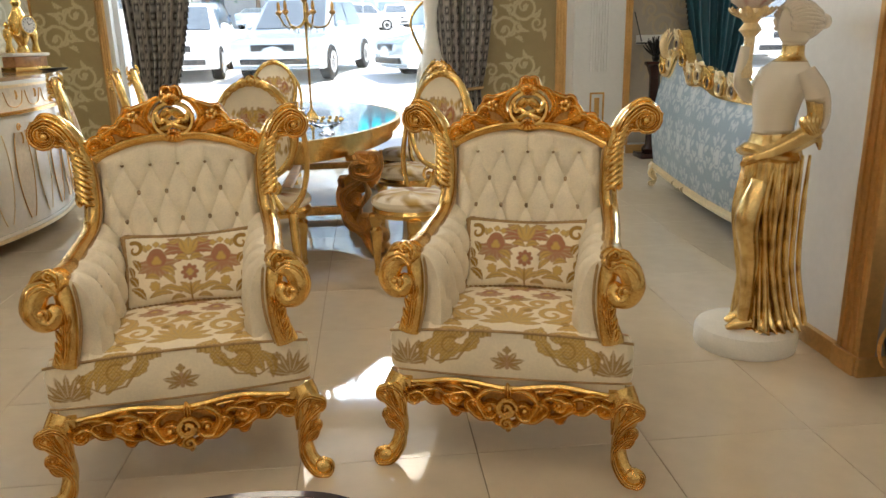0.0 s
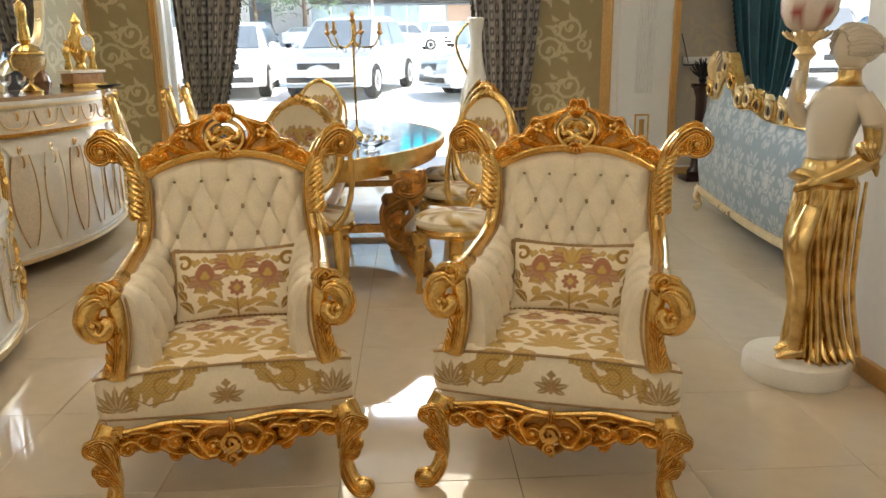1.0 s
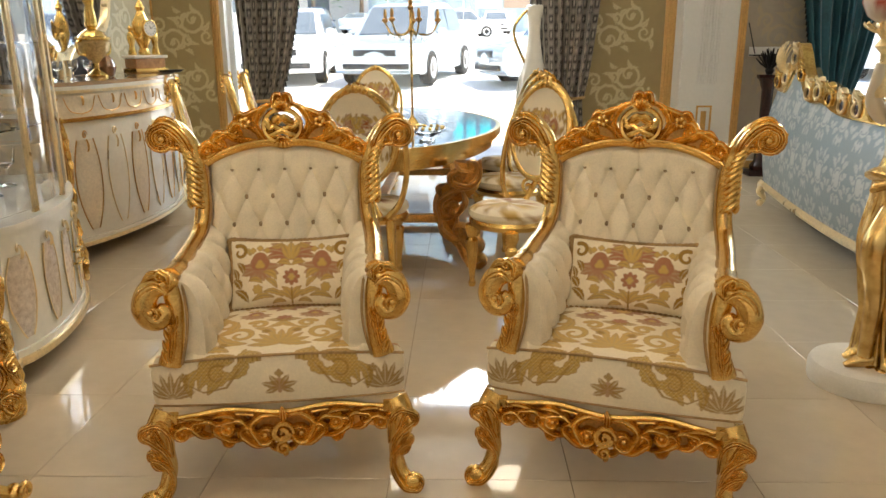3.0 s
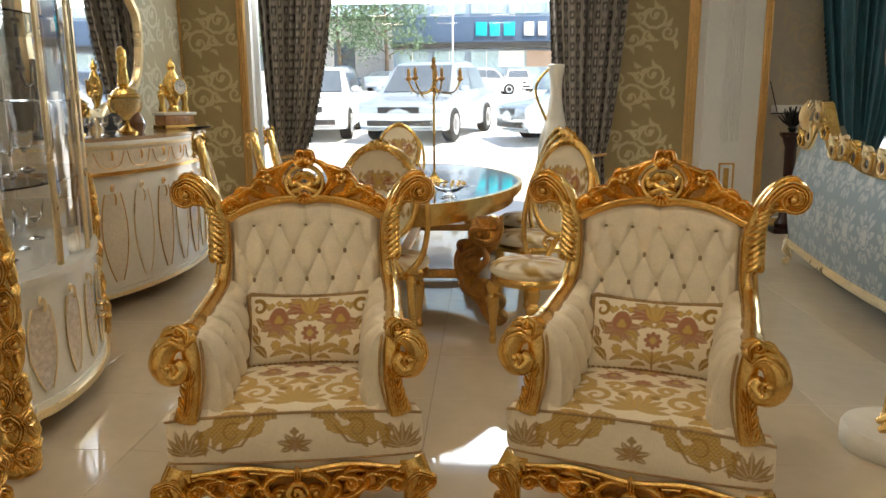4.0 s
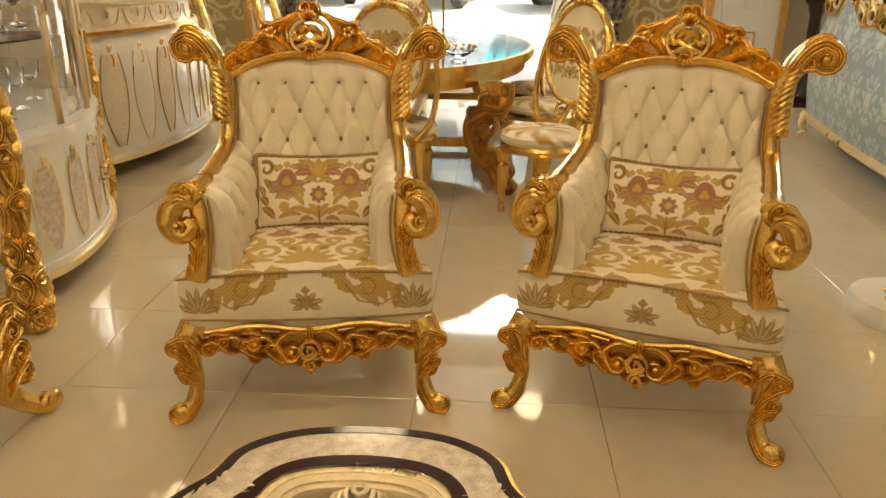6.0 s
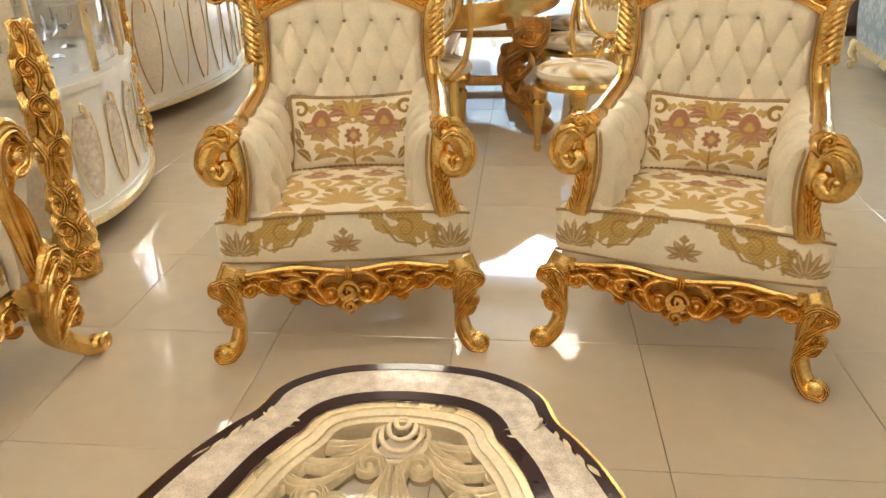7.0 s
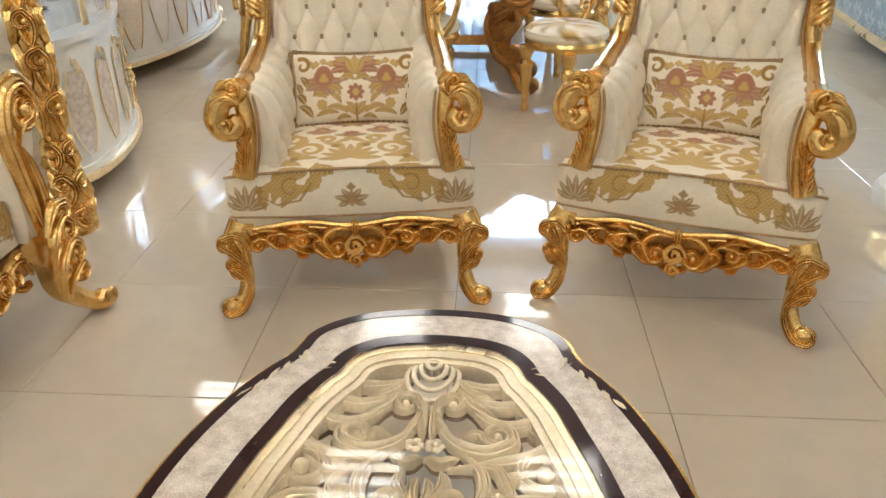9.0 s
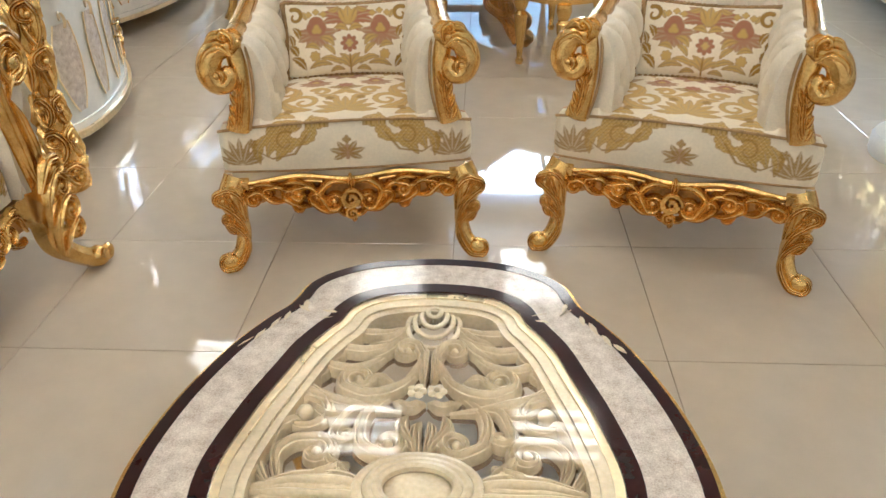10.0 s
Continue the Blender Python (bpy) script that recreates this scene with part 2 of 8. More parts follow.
FOND = mat("red-brown bronzed ground of the carving", (0.52, 0.27, 0.085), 0.36, 0.85, 0.25, 14, 0.1, 60)
CREAM = mat("cream velvet", (0.84, 0.74, 0.555), 0.8, 0, 0.08, 18, 0.10, 500, sheen=0.12)
BUTTON = mat("dull beige button", (0.38, 0.27, 0.15), 0.7, 0, 0.1, 20)
ROPE = mat("twisted tan rope", (0.46, 0.29, 0.12), 0.7, 0.2, 0.3, 60, 0.5, 260)
TILE = mat("polished cream porcelain", (0.60, 0.50, 0.365), 0.045, 0, 0.05, 1.2, coat=0.0, rvar=0.02)
GROUT = mat("brown grout", (0.30, 0.22, 0.14), 0.8)
WHITE = mat("white wall paint", (0.80, 0.78, 0.74), 0.6, 0, 0.03, 3, 0.05, 90)
CEIL = mat("white ceiling paint", (0.66, 0.63, 0.58), 0.8, 0, 0.02, 3)
LACQ = mat("ivory lacquer", (0.85, 0.81, 0.71), 0.18, 0, 0.05, 3, coat=0.4)
IVORY = mat("cream marbled lacquer", (0.80, 0.70, 0.54), 0.2, 0, 0.13, 6, coat=0.4)
MARBLE = mat("cream marble", (0.78, 0.69, 0.57), 0.12, 0, 0.12, 42, coat=0.1, dark=(0.50, 0.39, 0.29))
DARK = mat("dark brown lacquer", (0.035, 0.010, 0.008), 0.06, 0, 0.2, 6)
BLACK = mat("black iron", (0.02, 0.018, 0.016), 0.4, 0.3, 0.3, 10)
PLASTER = mat("white plaster", (0.80, 0.76, 0.68), 0.45, 0, 0.06, 12, 0.1, 60)
GLASS = clear("clear glass")
TOPGLASS = clear("clear anti-glare table glass")
TOPGLASS.node_tree.nodes["Principled BSDF"].inputs["IOR"].default_value = 1.22
PANE = clear("window glass")
MIRROR = mat("silvered mirror", (0.9, 0.9, 0.9), 0.02, 1.0, 0.01, 2, rvar=0.01)
LAMP = glow("lit light panel", (1.0, 0.88, 0.71), 6.0)


# ---- building helpers ----
def obj(name, bm, material, parent=None, label="", smooth=True):
    me = bpy.data.meshes.new(name)
    bmesh.ops.recalc_face_normals(bm, faces=bm.faces[:])
    bm.to_mesh(me)
    bm.free()
    if smooth:
        me.shade_smooth()
        me.set_sharp_from_angle(angle=radians(38))
    me.materials.append(material)
    o = new(name, me)
    o.parent = parent
    if label:
        o["label"] = label
    return o


def part(name, bm, material, parent, label="", smooth=True):
    return obj(name, bm, material, parent, label, smooth)


def thing(name, m, label, category, group="", kind=""):
    o = new(name)
    o.matrix_basis = m
    o.empty_display_size = 0.1
    return tagged(o, label, category, group, kind)


def box(bm, x0, x1, y0, y1, z0, z1, bevel=0.0):
    r = bmesh.ops.create_cube(bm, size=1.0)
    for v in r["verts"]:
        v.co = Vector((x0 + (v.co.x + 0.5) * (x1 - x0), y0 + (v.co.y + 0.5) * (y1 - y0), z0 + (v.co.z + 0.5) * (z1 - z0)))
    if bevel:
        es = list({e for v in r["verts"] for e in v.link_edges})
        bmesh.ops.bevel(bm, geom=es, offset=bevel, segments=2, affect="EDGES", profile=0.6)
    return bm


def carved(name, bm, material, parent, label="", piece="carved_leaf"):
    """A carved part: its main body, with each applied leaf or scroll as a piece of its own under it."""
    bm.verts.index_update()
    seen, groups = set(), []
    for v in bm.verts:
        if v.index in seen:
            continue
        stack, grp = [v], []
        seen.add(v.index)
        while stack:
            q = stack.pop()
            grp.append(q.index)
            for e in q.link_edges:
                w = e.other_vert(q)
                if w.index not in seen:
                    seen.add(w.index)
                    stack.append(w)
        groups.append(grp)
    groups.sort(key=len, reverse=True)
    owner = {}
    for g, grp in enumerate(groups):
        for i in grp:
            owner[i] = g
    co = [v.co.copy() for v in bm.verts]
    faces = [[] for g in groups]
    for f in bm.faces:
        faces[owner[f.verts[0].index]].append([v.index for v in f.verts])
    bm.free()
    top = parent
    for g, grp in enumerate(groups):
        b2 = bmesh.new()
        new_v = {i: b2.verts.new(co[i]) for i in grp}
        for f in faces[g]:
            b2.faces.new([new_v[i] for i in f])
        o = obj(name if g == 0 else piece, b2, material, parent if g == 0 else top, label if g == 0 else "")
        if g == 0 and (parent is None or parent.type == "EMPTY"):
            top = o
    return top


def B(*a, bevel=0.0):
    return box(bmesh.new(), *a, bevel=bevel)


def smooth_path(pts, n=6):
    """Catmull-Rom points through the given ones."""
    p = [Vector(q) for q in pts]
    p = [p[0] * 2 - p[1]] + p + [p[-1] * 2 - p[-2]]
    out = []
    for i in range(1, len(p) - 2):
        for k in range(n):
            t = k / n
            out.append(0.5 * ((2 * p[i]) + (p[i + 1] - p[i - 1]) * t + (2 * p[i - 1] - 5 * p[i] + 4 * p[i + 1] - p[i + 2]) * t * t
                              + (3 * p[i] - 3 * p[i + 1] + p[i + 2] - p[i - 1]) * t ** 3))
    out.append(p[-2].copy())
    return out


def tube(bm, pts, radii, sides=8, flat=1.0, up=(0, 1, 0), ribs=0, ribdepth=0.0):
    """A tapering tube; flat squeezes it along up."""
    pts = [Vector(q) for q in pts]
    if not hasattr(radii, "__len__"):
        radii = [radii] * len(pts)
    elif len(radii) != len(pts):
        radii = list(np.interp(np.linspace(0, 1, len(pts)), np.linspace(0, 1, len(radii)), radii))
    up = Vector(up).normalized()
    rings = []
    for i, c in enumerate(pts):
        t = (pts[min(i + 1, len(pts) - 1)] - pts[max(i - 1, 0)])
        t = t.normalized() if t.length > 1e-9 else Vector((0, 0, 1))
        a = up - t * up.dot(t)
        if a.length < 1e-3:
            a = Vector((1, 0, 0)) - t * t.x
        a.normalize()
        b = t.cross(a)
        ring = []
        for k in range(sides):
            an = 2 * math.pi * k / sides
            r = radii[i] * (1 + ribdepth * math.cos(ribs * an)) if ribs else radii[i]
            ring.append(bm.verts.new(c + a * math.cos(an) * r * flat + b * math.sin(an) * r))
        rings.append(ring)
    for r0, r1 in zip(rings, rings[1:]):
        for k in range(sides):
            bm.faces.new((r0[k], r0[(k + 1) % sides], r1[(k + 1) % sides], r1[k]))
    bm.faces.new(rings[0][::-1])
    bm.faces.new(rings[-1])
    return bm


def spiral(c, r0, r1, a0, turns, n=26, ax=(1, 0, 0), az=(0, 0, 1), lift=(0, 0, 0)):
    """Points of a volute round c, from radius r0 in to r1, in the plane of ax and az."""
    c, ax, az, lift = Vector(c), Vector(ax), Vector(az), Vector(lift)
    out = []
    for i in range(n + 1):
        t = i / n
        r, a = r0 + (r1 - r0) * t, a0 + turns * 2 * math.pi * t
        out.append(c + ax * math.cos(a) * r + az * math.sin(a) * r + lift * t)
    return out


def leaf(bm, base, tip, width, bow=(0, -0.02, 0), side=(0, 0, 1), lobes=3, thick=0.006):
    """A carved acanthus leaf: a ribbed, lobed blade that bows out."""
    base, tip, bow, side = Vector(base), Vector(tip), Vector(bow), Vector(side)
    n, cols, grid = 12, 5, []
    nrm = (tip - base).cross(side)
    nrm = nrm.normalized() if nrm.length > 1e-6 else Vector((0, -1, 0))
    if nrm.dot(bow) < 0:
        nrm = -nrm
    for i in range(n + 1):
        t = i / n
        w = width * (math.sin(math.pi * (0.12 + 0.88 * t)) ** 0.7) * (0.78 + 0.22 * abs(math.cos(lobes * math.pi * t)))
        if i == n:
            w = width * 0.05
        row = []
        for k in range(cols):
            s = k / (cols - 1) * 2 - 1
            p = base.lerp(tip, t) + bow * (4 * t * (1 - t)) + side * (s * w) + nrm * (thick * (1.6 * (1 - abs(s)) + (1.0 if k % 2 == 0 else 0)))
            row.append(bm.verts.new(p))
        grid.append(row)
    for r0, r1 in zip(grid, grid[1:]):
        for k in range(cols - 1):
            bm.faces.new((r0[k], r0[k + 1], r1[k + 1], r1[k]))
    return bm


def stroke(bm, pts, widths, height, nrm, ridges=3):
    """A carved fluted strap along pts: ridges run its length, with deep grooves between them and a flat back."""
    pts = [Vector(p) for p in pts]
    facing = nrm if callable(nrm) else (lambda p: Vector(nrm).normalized())
    w = list(np.interp(np.linspace(0, 1, len(pts)), np.linspace(0, 1, len(widths)), widths))
    cols = 4 * ridges
    rows = []
    for i, c in enumerate(pts):
        t = pts[min(i + 1, len(pts) - 1)] - pts[max(i - 1, 0)]
        up_dir = facing(c)
        side = t.cross(up_dir)
        side = side.normalized() if side.length > 1e-9 else Vector((1, 0, 0))
        hh = height * min(1, w[i] / max(widths) * 1.2)
        row = []
        for k in range(cols + 1):
            q = k / cols * 2 - 1
            up = (1 - q * q) ** 0.5 * (0.5 + 0.5 * abs(math.cos(math.pi * ridges * q / 2)) ** 0.6)
            row.append(bm.verts.new(c + side * (q * w[i]) + up_dir * (hh * up)))
        rows.append(row)
    for r0, r1 in zip(rows, rows[1:]):
        for k in range(cols):
            bm.faces.new((r0[k], r0[k + 1], r1[k + 1], r1[k]))
        bm.faces.new((r0[cols], r0[0], r1[0], r1[cols]))
    bm.faces.new(rows[0][::-1])
    bm.faces.new(rows[-1])
    return bm


def scrollwork(bm, path, eye, w, h, place, nrm, turns=1.1, ridges=3, n=6):
    """An acanthus scroll: a fluted strap along a flat path that curls in round its eye; place() lifts it into the room."""
    p = [(q.x, q.y) for q in smooth_path([(a, b, 0) for a, b in path], n)]
    widths = [0.25 * w, 0.8 * w, w, w]
    if eye:
        dx, dy = p[-1][0] - eye[0], p[-1][1] - eye[1]
        tx, ty = p[-1][0] - p[-3][0], p[-1][1] - p[-3][1]
        sg = 1 if dx * ty - dy * tx > 0 else -1
        p += vol(eye[0], eye[1], math.hypot(dx, dy), 0.30 * math.hypot(dx, dy), math.atan2(dy, dx), sg * turns, 18)[1:]
        widths = [0.3 * w, 0.9 * w, w, 0.85 * w, 0.6 * w, 0.4 * w]
        c = Vector(place(*eye))
        ball(bm, c + (nrm(c) if callable(nrm) else Vector(nrm).normalized()) * (h * 0.4), 0.32 * math.hypot(dx, dy), 8)
    else:
        widths = [0.3 * w, w, 0.9 * w, 0.15 * w]
    return stroke(bm, [place(*q) for q in p], widths, h, nrm, ridges)


def ball(bm, c, r, seg=10, sq=(1, 1, 1)):
    bmesh.ops.create_uvsphere(bm, u_segments=seg, v_segments=max(5, seg * 2 // 3), radius=r,
                              matrix=Matrix.Translation(c) @ Matrix.Diagonal((*sq, 1)))
    return bm


def lathe(bm, profile, c=(0, 0, 0), seg=24, sx=1.0, sy=1.0):
    """A turned body from (radius, height) pairs."""
    c = Vector(c)
    rings = [[bm.verts.new(c + Vector((r * sx * math.cos(2 * math.pi * k / seg), r * sy * math.sin(2 * math.pi * k / seg), z)))
              for k in range(seg)] for r, z in profile]
    for r0, r1 in zip(rings, rings[1:]):
        for k in range(seg):
            bm.faces.new((r0[k], r0[(k + 1) % seg], r1[(k + 1) % seg], r1[k]))
    bm.faces.new(rings[0][::-1])
    bm.faces.new(rings[-1])
    return bm


def prism(bm, pts, lo, hi, axis="z"):
    """A slab with the outline pts, from lo to hi along the axis."""
    def at(p, h):
        return {"z": (p[0], p[1], h), "y": (p[0], h, p[1]), "x": (h, p[0], p[1])}[axis]
    a, b = [bm.verts.new(at(p, lo)) for p in pts], [bm.verts.new(at(p, hi)) for p in pts]
    n = len(pts)
    for i in range(n):
        bm.faces.new((a[i], a[(i + 1) % n], b[(i + 1) % n], b[i]))
    bm.faces.new(a[::-1])
    bm.faces.new(b)
    return bm


def sheet(nx, ny, f):
    """A grid mesh: f(u, v) gives the place, u and v from 0 to 1."""
    bm = bmesh.new()
    g = [[bm.verts.new(f(i / nx, j / ny)) for i in range(nx + 1)] for j in range(ny + 1)]
    for j in range(ny):
        for i in range(nx):
            bm.faces.new((g[j][i], g[j][i + 1], g[j + 1][i + 1], g[j + 1][i]))
    return bm


def weave(ob, draw, plane, attr="weave"):
    """Keeps a drawing on the mesh: draw(x, y) gives three masks; plane picks the two coordinates from the places."""
    me = ob.data
    co = np.empty(len(me.vertices) * 3)
    me.vertices.foreach_get("co", co)
    co = co.reshape(-1, 3)
    x, y = plane(co)
    a = me.color_attributes.new(attr, "FLOAT_COLOR", "POINT")
    rgba = np.ones((len(co), 4))
    rgba[:, :3] = np.stack(draw(x, y), 1).clip(0, 1)
    a.data.foreach_set("color", rgba.ravel())
    return ob

# ---- setting: floor, walls, ceiling, window, ground outside ----
L_WALL, BACK, R_WALL, FRONT, TOP = -2.85, 6.4, 7.5, -4.5, 3.3
WIN0, WIN1, WIN_TOP = -2.05, 1.75, 3.24
TEAL0, TEAL1 = 4.6, 6.8


def wall(name, *b, label="plain painted wall", m=None):
    return tagged(obj(name, B(*b), m or WHITE, smooth=False), label, "wall", kind="structure")


wall("wall_west", L_WALL - 0.15, L_WALL, FRONT, BACK, 0, TOP, label="left wall painted pale cream")
wall("wall_south", L_WALL - 0.15, R_WALL + 0.15, FRONT - 0.15, FRONT, 0, TOP)
wall("wall_east", R_WALL, R_WALL + 0.15, FRONT, BACK, 0, TOP)
bm = bmesh.new()
for x0, x1, z0, z1 in ((L_WALL - 0.15, WIN0, 0, TOP), (WIN0, WIN1, WIN_TOP, TOP), (WIN1, TEAL0, 0, TOP),
                       (TEAL0, TEAL1, WIN_TOP, TOP), (TEAL1, R_WALL + 0.15, 0, TOP)):
    box(bm, x0, x1, BACK, BACK + 0.25, z0, z1)
tagged(obj("wall_north", bm, WHITE, smooth=False), "window wall with two tall shop window openings", "wall", kind="structure")
ceiling = tagged(obj("ceiling", B(L_WALL - 0.15, R_WALL + 0.15, FRONT - 0.15, BACK + 0.25, TOP, TOP + 0.12), CEIL, smooth=False),
                 "white flat shop ceiling", "ceiling", kind="structure")
# side wall by the statue, with its gilded free end
wall("wall_partition", 2.545, 4.2, 0.50, 1.12, 0, TOP, label="white partition wall beside the statue")
floor = tagged(obj("floor", B(L_WALL, R_WALL, FRONT, BACK + 0.25, -0.1, -0.006), GROUT, smooth=False),
               "polished cream porcelain tile floor", "floor", kind="structure")


def ramp(y):
    """Height of the forecourt and street, which climb away from the shop."""
    return float(np.interp(y, (6.65, 13.0, 49.0, 64.0, 400.0), (-0.02, 0.63, 2.04, 2.4, 2.6)))


ground = tagged(obj("ground", sheet(30, 90, lambda u, v: (-200 + 400 * u, 6.65 + 300 * v ** 2.2, ramp(6.65 + 300 * v ** 2.2))),
                    mat("sunlit pale concrete", (0.76, 0.74, 0.70), 0.85, 0, 0.10, 0.7, 0.2, 20)),
                "sunlit pale concrete forecourt and street", "ground", kind="structure")


# papered panels of the window wall
def paper_scrolls(x, y):
    """Climbing acanthus scrolls, repeating every 0.62 m up the wall."""
    y = (y + 0.31) % 0.62 - 0.31
    r = np.zeros(x.shape)
    for sx, sy in ((1, 1), (-1, -1)):
        for oy in (-0.62, 0, 0.62):
            X, Y = sx * x, sy * y + oy
            for a in ((0.12, 0.12, 0.15, 0.02, 3.6, 1.35), (0.26, -0.06, 0.09, 0.015, 0.4, -1.3), (0.05, -0.10, 0.06, 0.012, 2.0, 1.2)):
                r = np.maximum(r, m_line(X, Y, vol(*a), 0.017))
            for p, q, w, b in (((0.0, 0.05), (0.10, 0.20), 0.032, 0.25), ((0.17, 0.02), (0.30, 0.10), 0.032, -0.25), ((0.10, 0.09), (0.16, 0.15), 0.03, 0.1), ((0.22, 0.2), (0.10, 0.29), 0.028, 0.3),
                               ((0.05, -0.02), (0.18, -0.14), 0.028, -0.3), ((0.28, -0.1), (0.34, -0.25), 0.026, 0.2), ((0.0, -0.2), (0.10, -0.26), 0.024, 0.2)):
                r = np.maximum(r, m_leaf(X, Y, p, q, w, b))
    return r * 0.9, np.zeros(x.shape), np.zeros(x.shape)


def paper(name, x0, x1, m, label, y=BACK - 0.004):
    z0, z1 = 0.12, TOP - 0.1
    o = obj(name, sheet(max(8, int((x1 - x0) / 0.009)), int((z1 - z0) / 0.011), lambda u, v: (x0 + (x1 - x0) * u, y, z0 + (z1 - z0) * v)), m)
    cx = (x0 + x1) / 2
    weave(o, paper_scrolls, lambda c: (c[:, 0] - cx, c[:, 2] - 1.55))
    return tagged(o, label, "wallpaper", kind="structure")
# ceiling light panels with louvres
def ceiling_light(x, y):
    t = thing("ceiling_light", Matrix.Translation((x, y, TOP)), "square louvred light panel in the ceiling", "ceiling light", "ceiling light panels")
    bm = bmesh.new()
    s = 0.29
    for a in (-1, 1):
        box(bm, -s, s, a * s - 0.012, a * s + 0.012, -0.03, 0.0)
        box(bm, a * s - 0.012, a * s + 0.012, -s + 0.012, s - 0.012, -0.03, 0.0)
    part("frame", bm, WHITE, t, smooth=False)
    part("reflector", B(-s + 0.013, s - 0.013, -s + 0.013, s - 0.013, -0.006, -0.002), WHITE, t, smooth=False)
    for k in range(4):
        y = -0.195 + 0.13 * k
        part("light_tube", B(-s + 0.02, s - 0.02, y - 0.026, y + 0.026, -0.014, -0.0065), LAMP, t, "glowing fluorescent tube", smooth=False)
    for k in range(-3, 4):
        part("louvre", B(k * 0.075 - 0.003, k * 0.075 + 0.003, -s + 0.013, s - 0.013, -0.034, -0.018), WHITE, t, smooth=False)
    return t


# added unseen as fill light: rows y -2.03, -3.86 and the x 4.6 pair
for gx, gy in ((-0.4, -0.2), (0.93, -0.2), (-0.4, 1.63), (0.93, 1.63), (-0.4, 3.46), (0.93, 3.46), (-0.4, 5.3), (0.93, 5.3), (4.6, -0.2), (4.6, 1.63), (-2.1, 3.46), (-0.4, -2.03), (0.93, -2.03), (2.26, -2.03), (-1.73, -2.03), (-0.4, -3.86), (0.93, -3.86), (2.26, -3.86), (-1.73, -3.86)):
    ceiling_light(gx, gy)


def ceiling_spot(x, y):
    t = thing("ceiling_spotlight", Matrix.Translation((x, y, TOP)), "small round recessed ceiling spotlight", "ceiling light", "ceiling spotlights")
    part("ring", lathe(bmesh.new(), ((0.05, -0.012), (0.065, -0.012), (0.065, 0.0), (0.05, 0.0)), seg=20), WHITE, t)
    part("lens", lathe(bmesh.new(), ((0.0495, -0.009), (0.0495, -0.003)), seg=20), LAMP, t, "glowing round lens")


for gx, gy in ((-0.41, 2.74), (-1.4, 2.08), (-1.7, 0.2), (1.9, 0.7), (3.6, 1.9), (-1.8, 4.2), (1.9, -1.3), (-1.6, -1.6)):
    ceiling_spot(gx, gy)


PAPER = threads("olive gold damask wallpaper", (0.36, 0.27, 0.12), ((0.62, 0.52, 0.30), (0, 0, 0), (0, 0, 0)), 0.5, relief=0.8, metal=0.25, weave=160)
PAPER2 = threads("dull beige damask wallpaper", (0.40, 0.34, 0.26), ((0.46, 0.37, 0.24), (0, 0, 0), (0, 0, 0)), 0.55, relief=0.4, weave=160)
PAPER3 = threads("pale grey-green damask wallpaper", (0.46, 0.40, 0.26), ((0.66, 0.60, 0.45), (0, 0, 0), (0, 0, 0)), 0.5, relief=0.6, metal=0.2, weave=160)
paper("wallpaper_panel_1", L_WALL + 0.01, -2.19, PAPER, "olive-gold scroll wallpaper beside the window")
paper("wallpaper_panel_2", 1.80, 2.74, PAPER, "olive-gold scroll wallpaper between curtain and pilaster")
paper("wallpaper_panel_3", 3.60, 4.58, PAPER2, "dull beige wallpaper behind the blue sofa")
o = obj("wallpaper_panel_4", sheet(300, 280, lambda u, v: (L_WALL + 0.004, 3.2 + 3.19 * u, 0.12 + 3.08 * v)), PAPER3)
weave(o, paper_scrolls, lambda c: ((c[:, 1] + 0.4) % 0.8 - 0.4, c[:, 2] - 1.55))
tagged(o, "pale grey-green scroll wallpaper behind the sideboard", "wallpaper", kind="structure")


def moulding(name, x0, x1, y, z0, z1, depth=0.03):
    """A gilded upright strip with two grooves."""
    bm = bmesh.new()
    w = x1 - x0
    prism(bm, [(x0, y), (x0, y - depth * 0.5), (x0 + w * 0.2, y - depth), (x0 + w * 0.35, y - depth * 0.6), (x0 + w * 0.5, y - depth * 0.9), (x0 + w * 0.65, y - depth * 0.6), (x0 + w * 0.8, y - depth), (x1, y - depth * 0.5), (x1, y)], z0, z1)
    return tagged(obj(name, bm, TRIMGOLD), "gilded upright wall moulding", "moulding", kind="structure")


moulding("trim_1", -2.19, -2.10, BACK, 0.1, TOP)
moulding("trim_2", 2.74, 2.86, BACK, 0.1, TOP)
moulding("trim_3", 3.52, 3.60, BACK - 0.06, 0.1, TOP)
tagged(obj("trim_4", B(L_WALL + 0.004, L_WALL + 0.02, BACK - 0.03, BACK - 0.006, 0.1, TOP), GOLD2, smooth=False), "thin gilded strip in the room's corner", "moulding", kind="structure")
tagged(obj("trim_5", B(2.525, 2.600, 0.474, 0.62, 0.0, TOP, bevel=0.006), TRIMGOLD), "gilded upright at the partition's end", "moulding", kind="structure")
for k, (x0, x1) in enumerate(((0.50, 0.515), (0.54, 0.55), (0.58, 0.60))):
    tagged(obj("trim_%d" % (6 + k), B(2.516, 2.5248, x0, x1, 0.09, TOP), TRIMGOLD, smooth=False), "gilded bead on the partition's end", "moulding", kind="structure")
tagged(obj("wall_partition_end", B(2.545, 4.2, 0.49, 0.50, 0.0, TOP), PAPER2, smooth=False), "beige papered partition face", "wall", kind="structure")
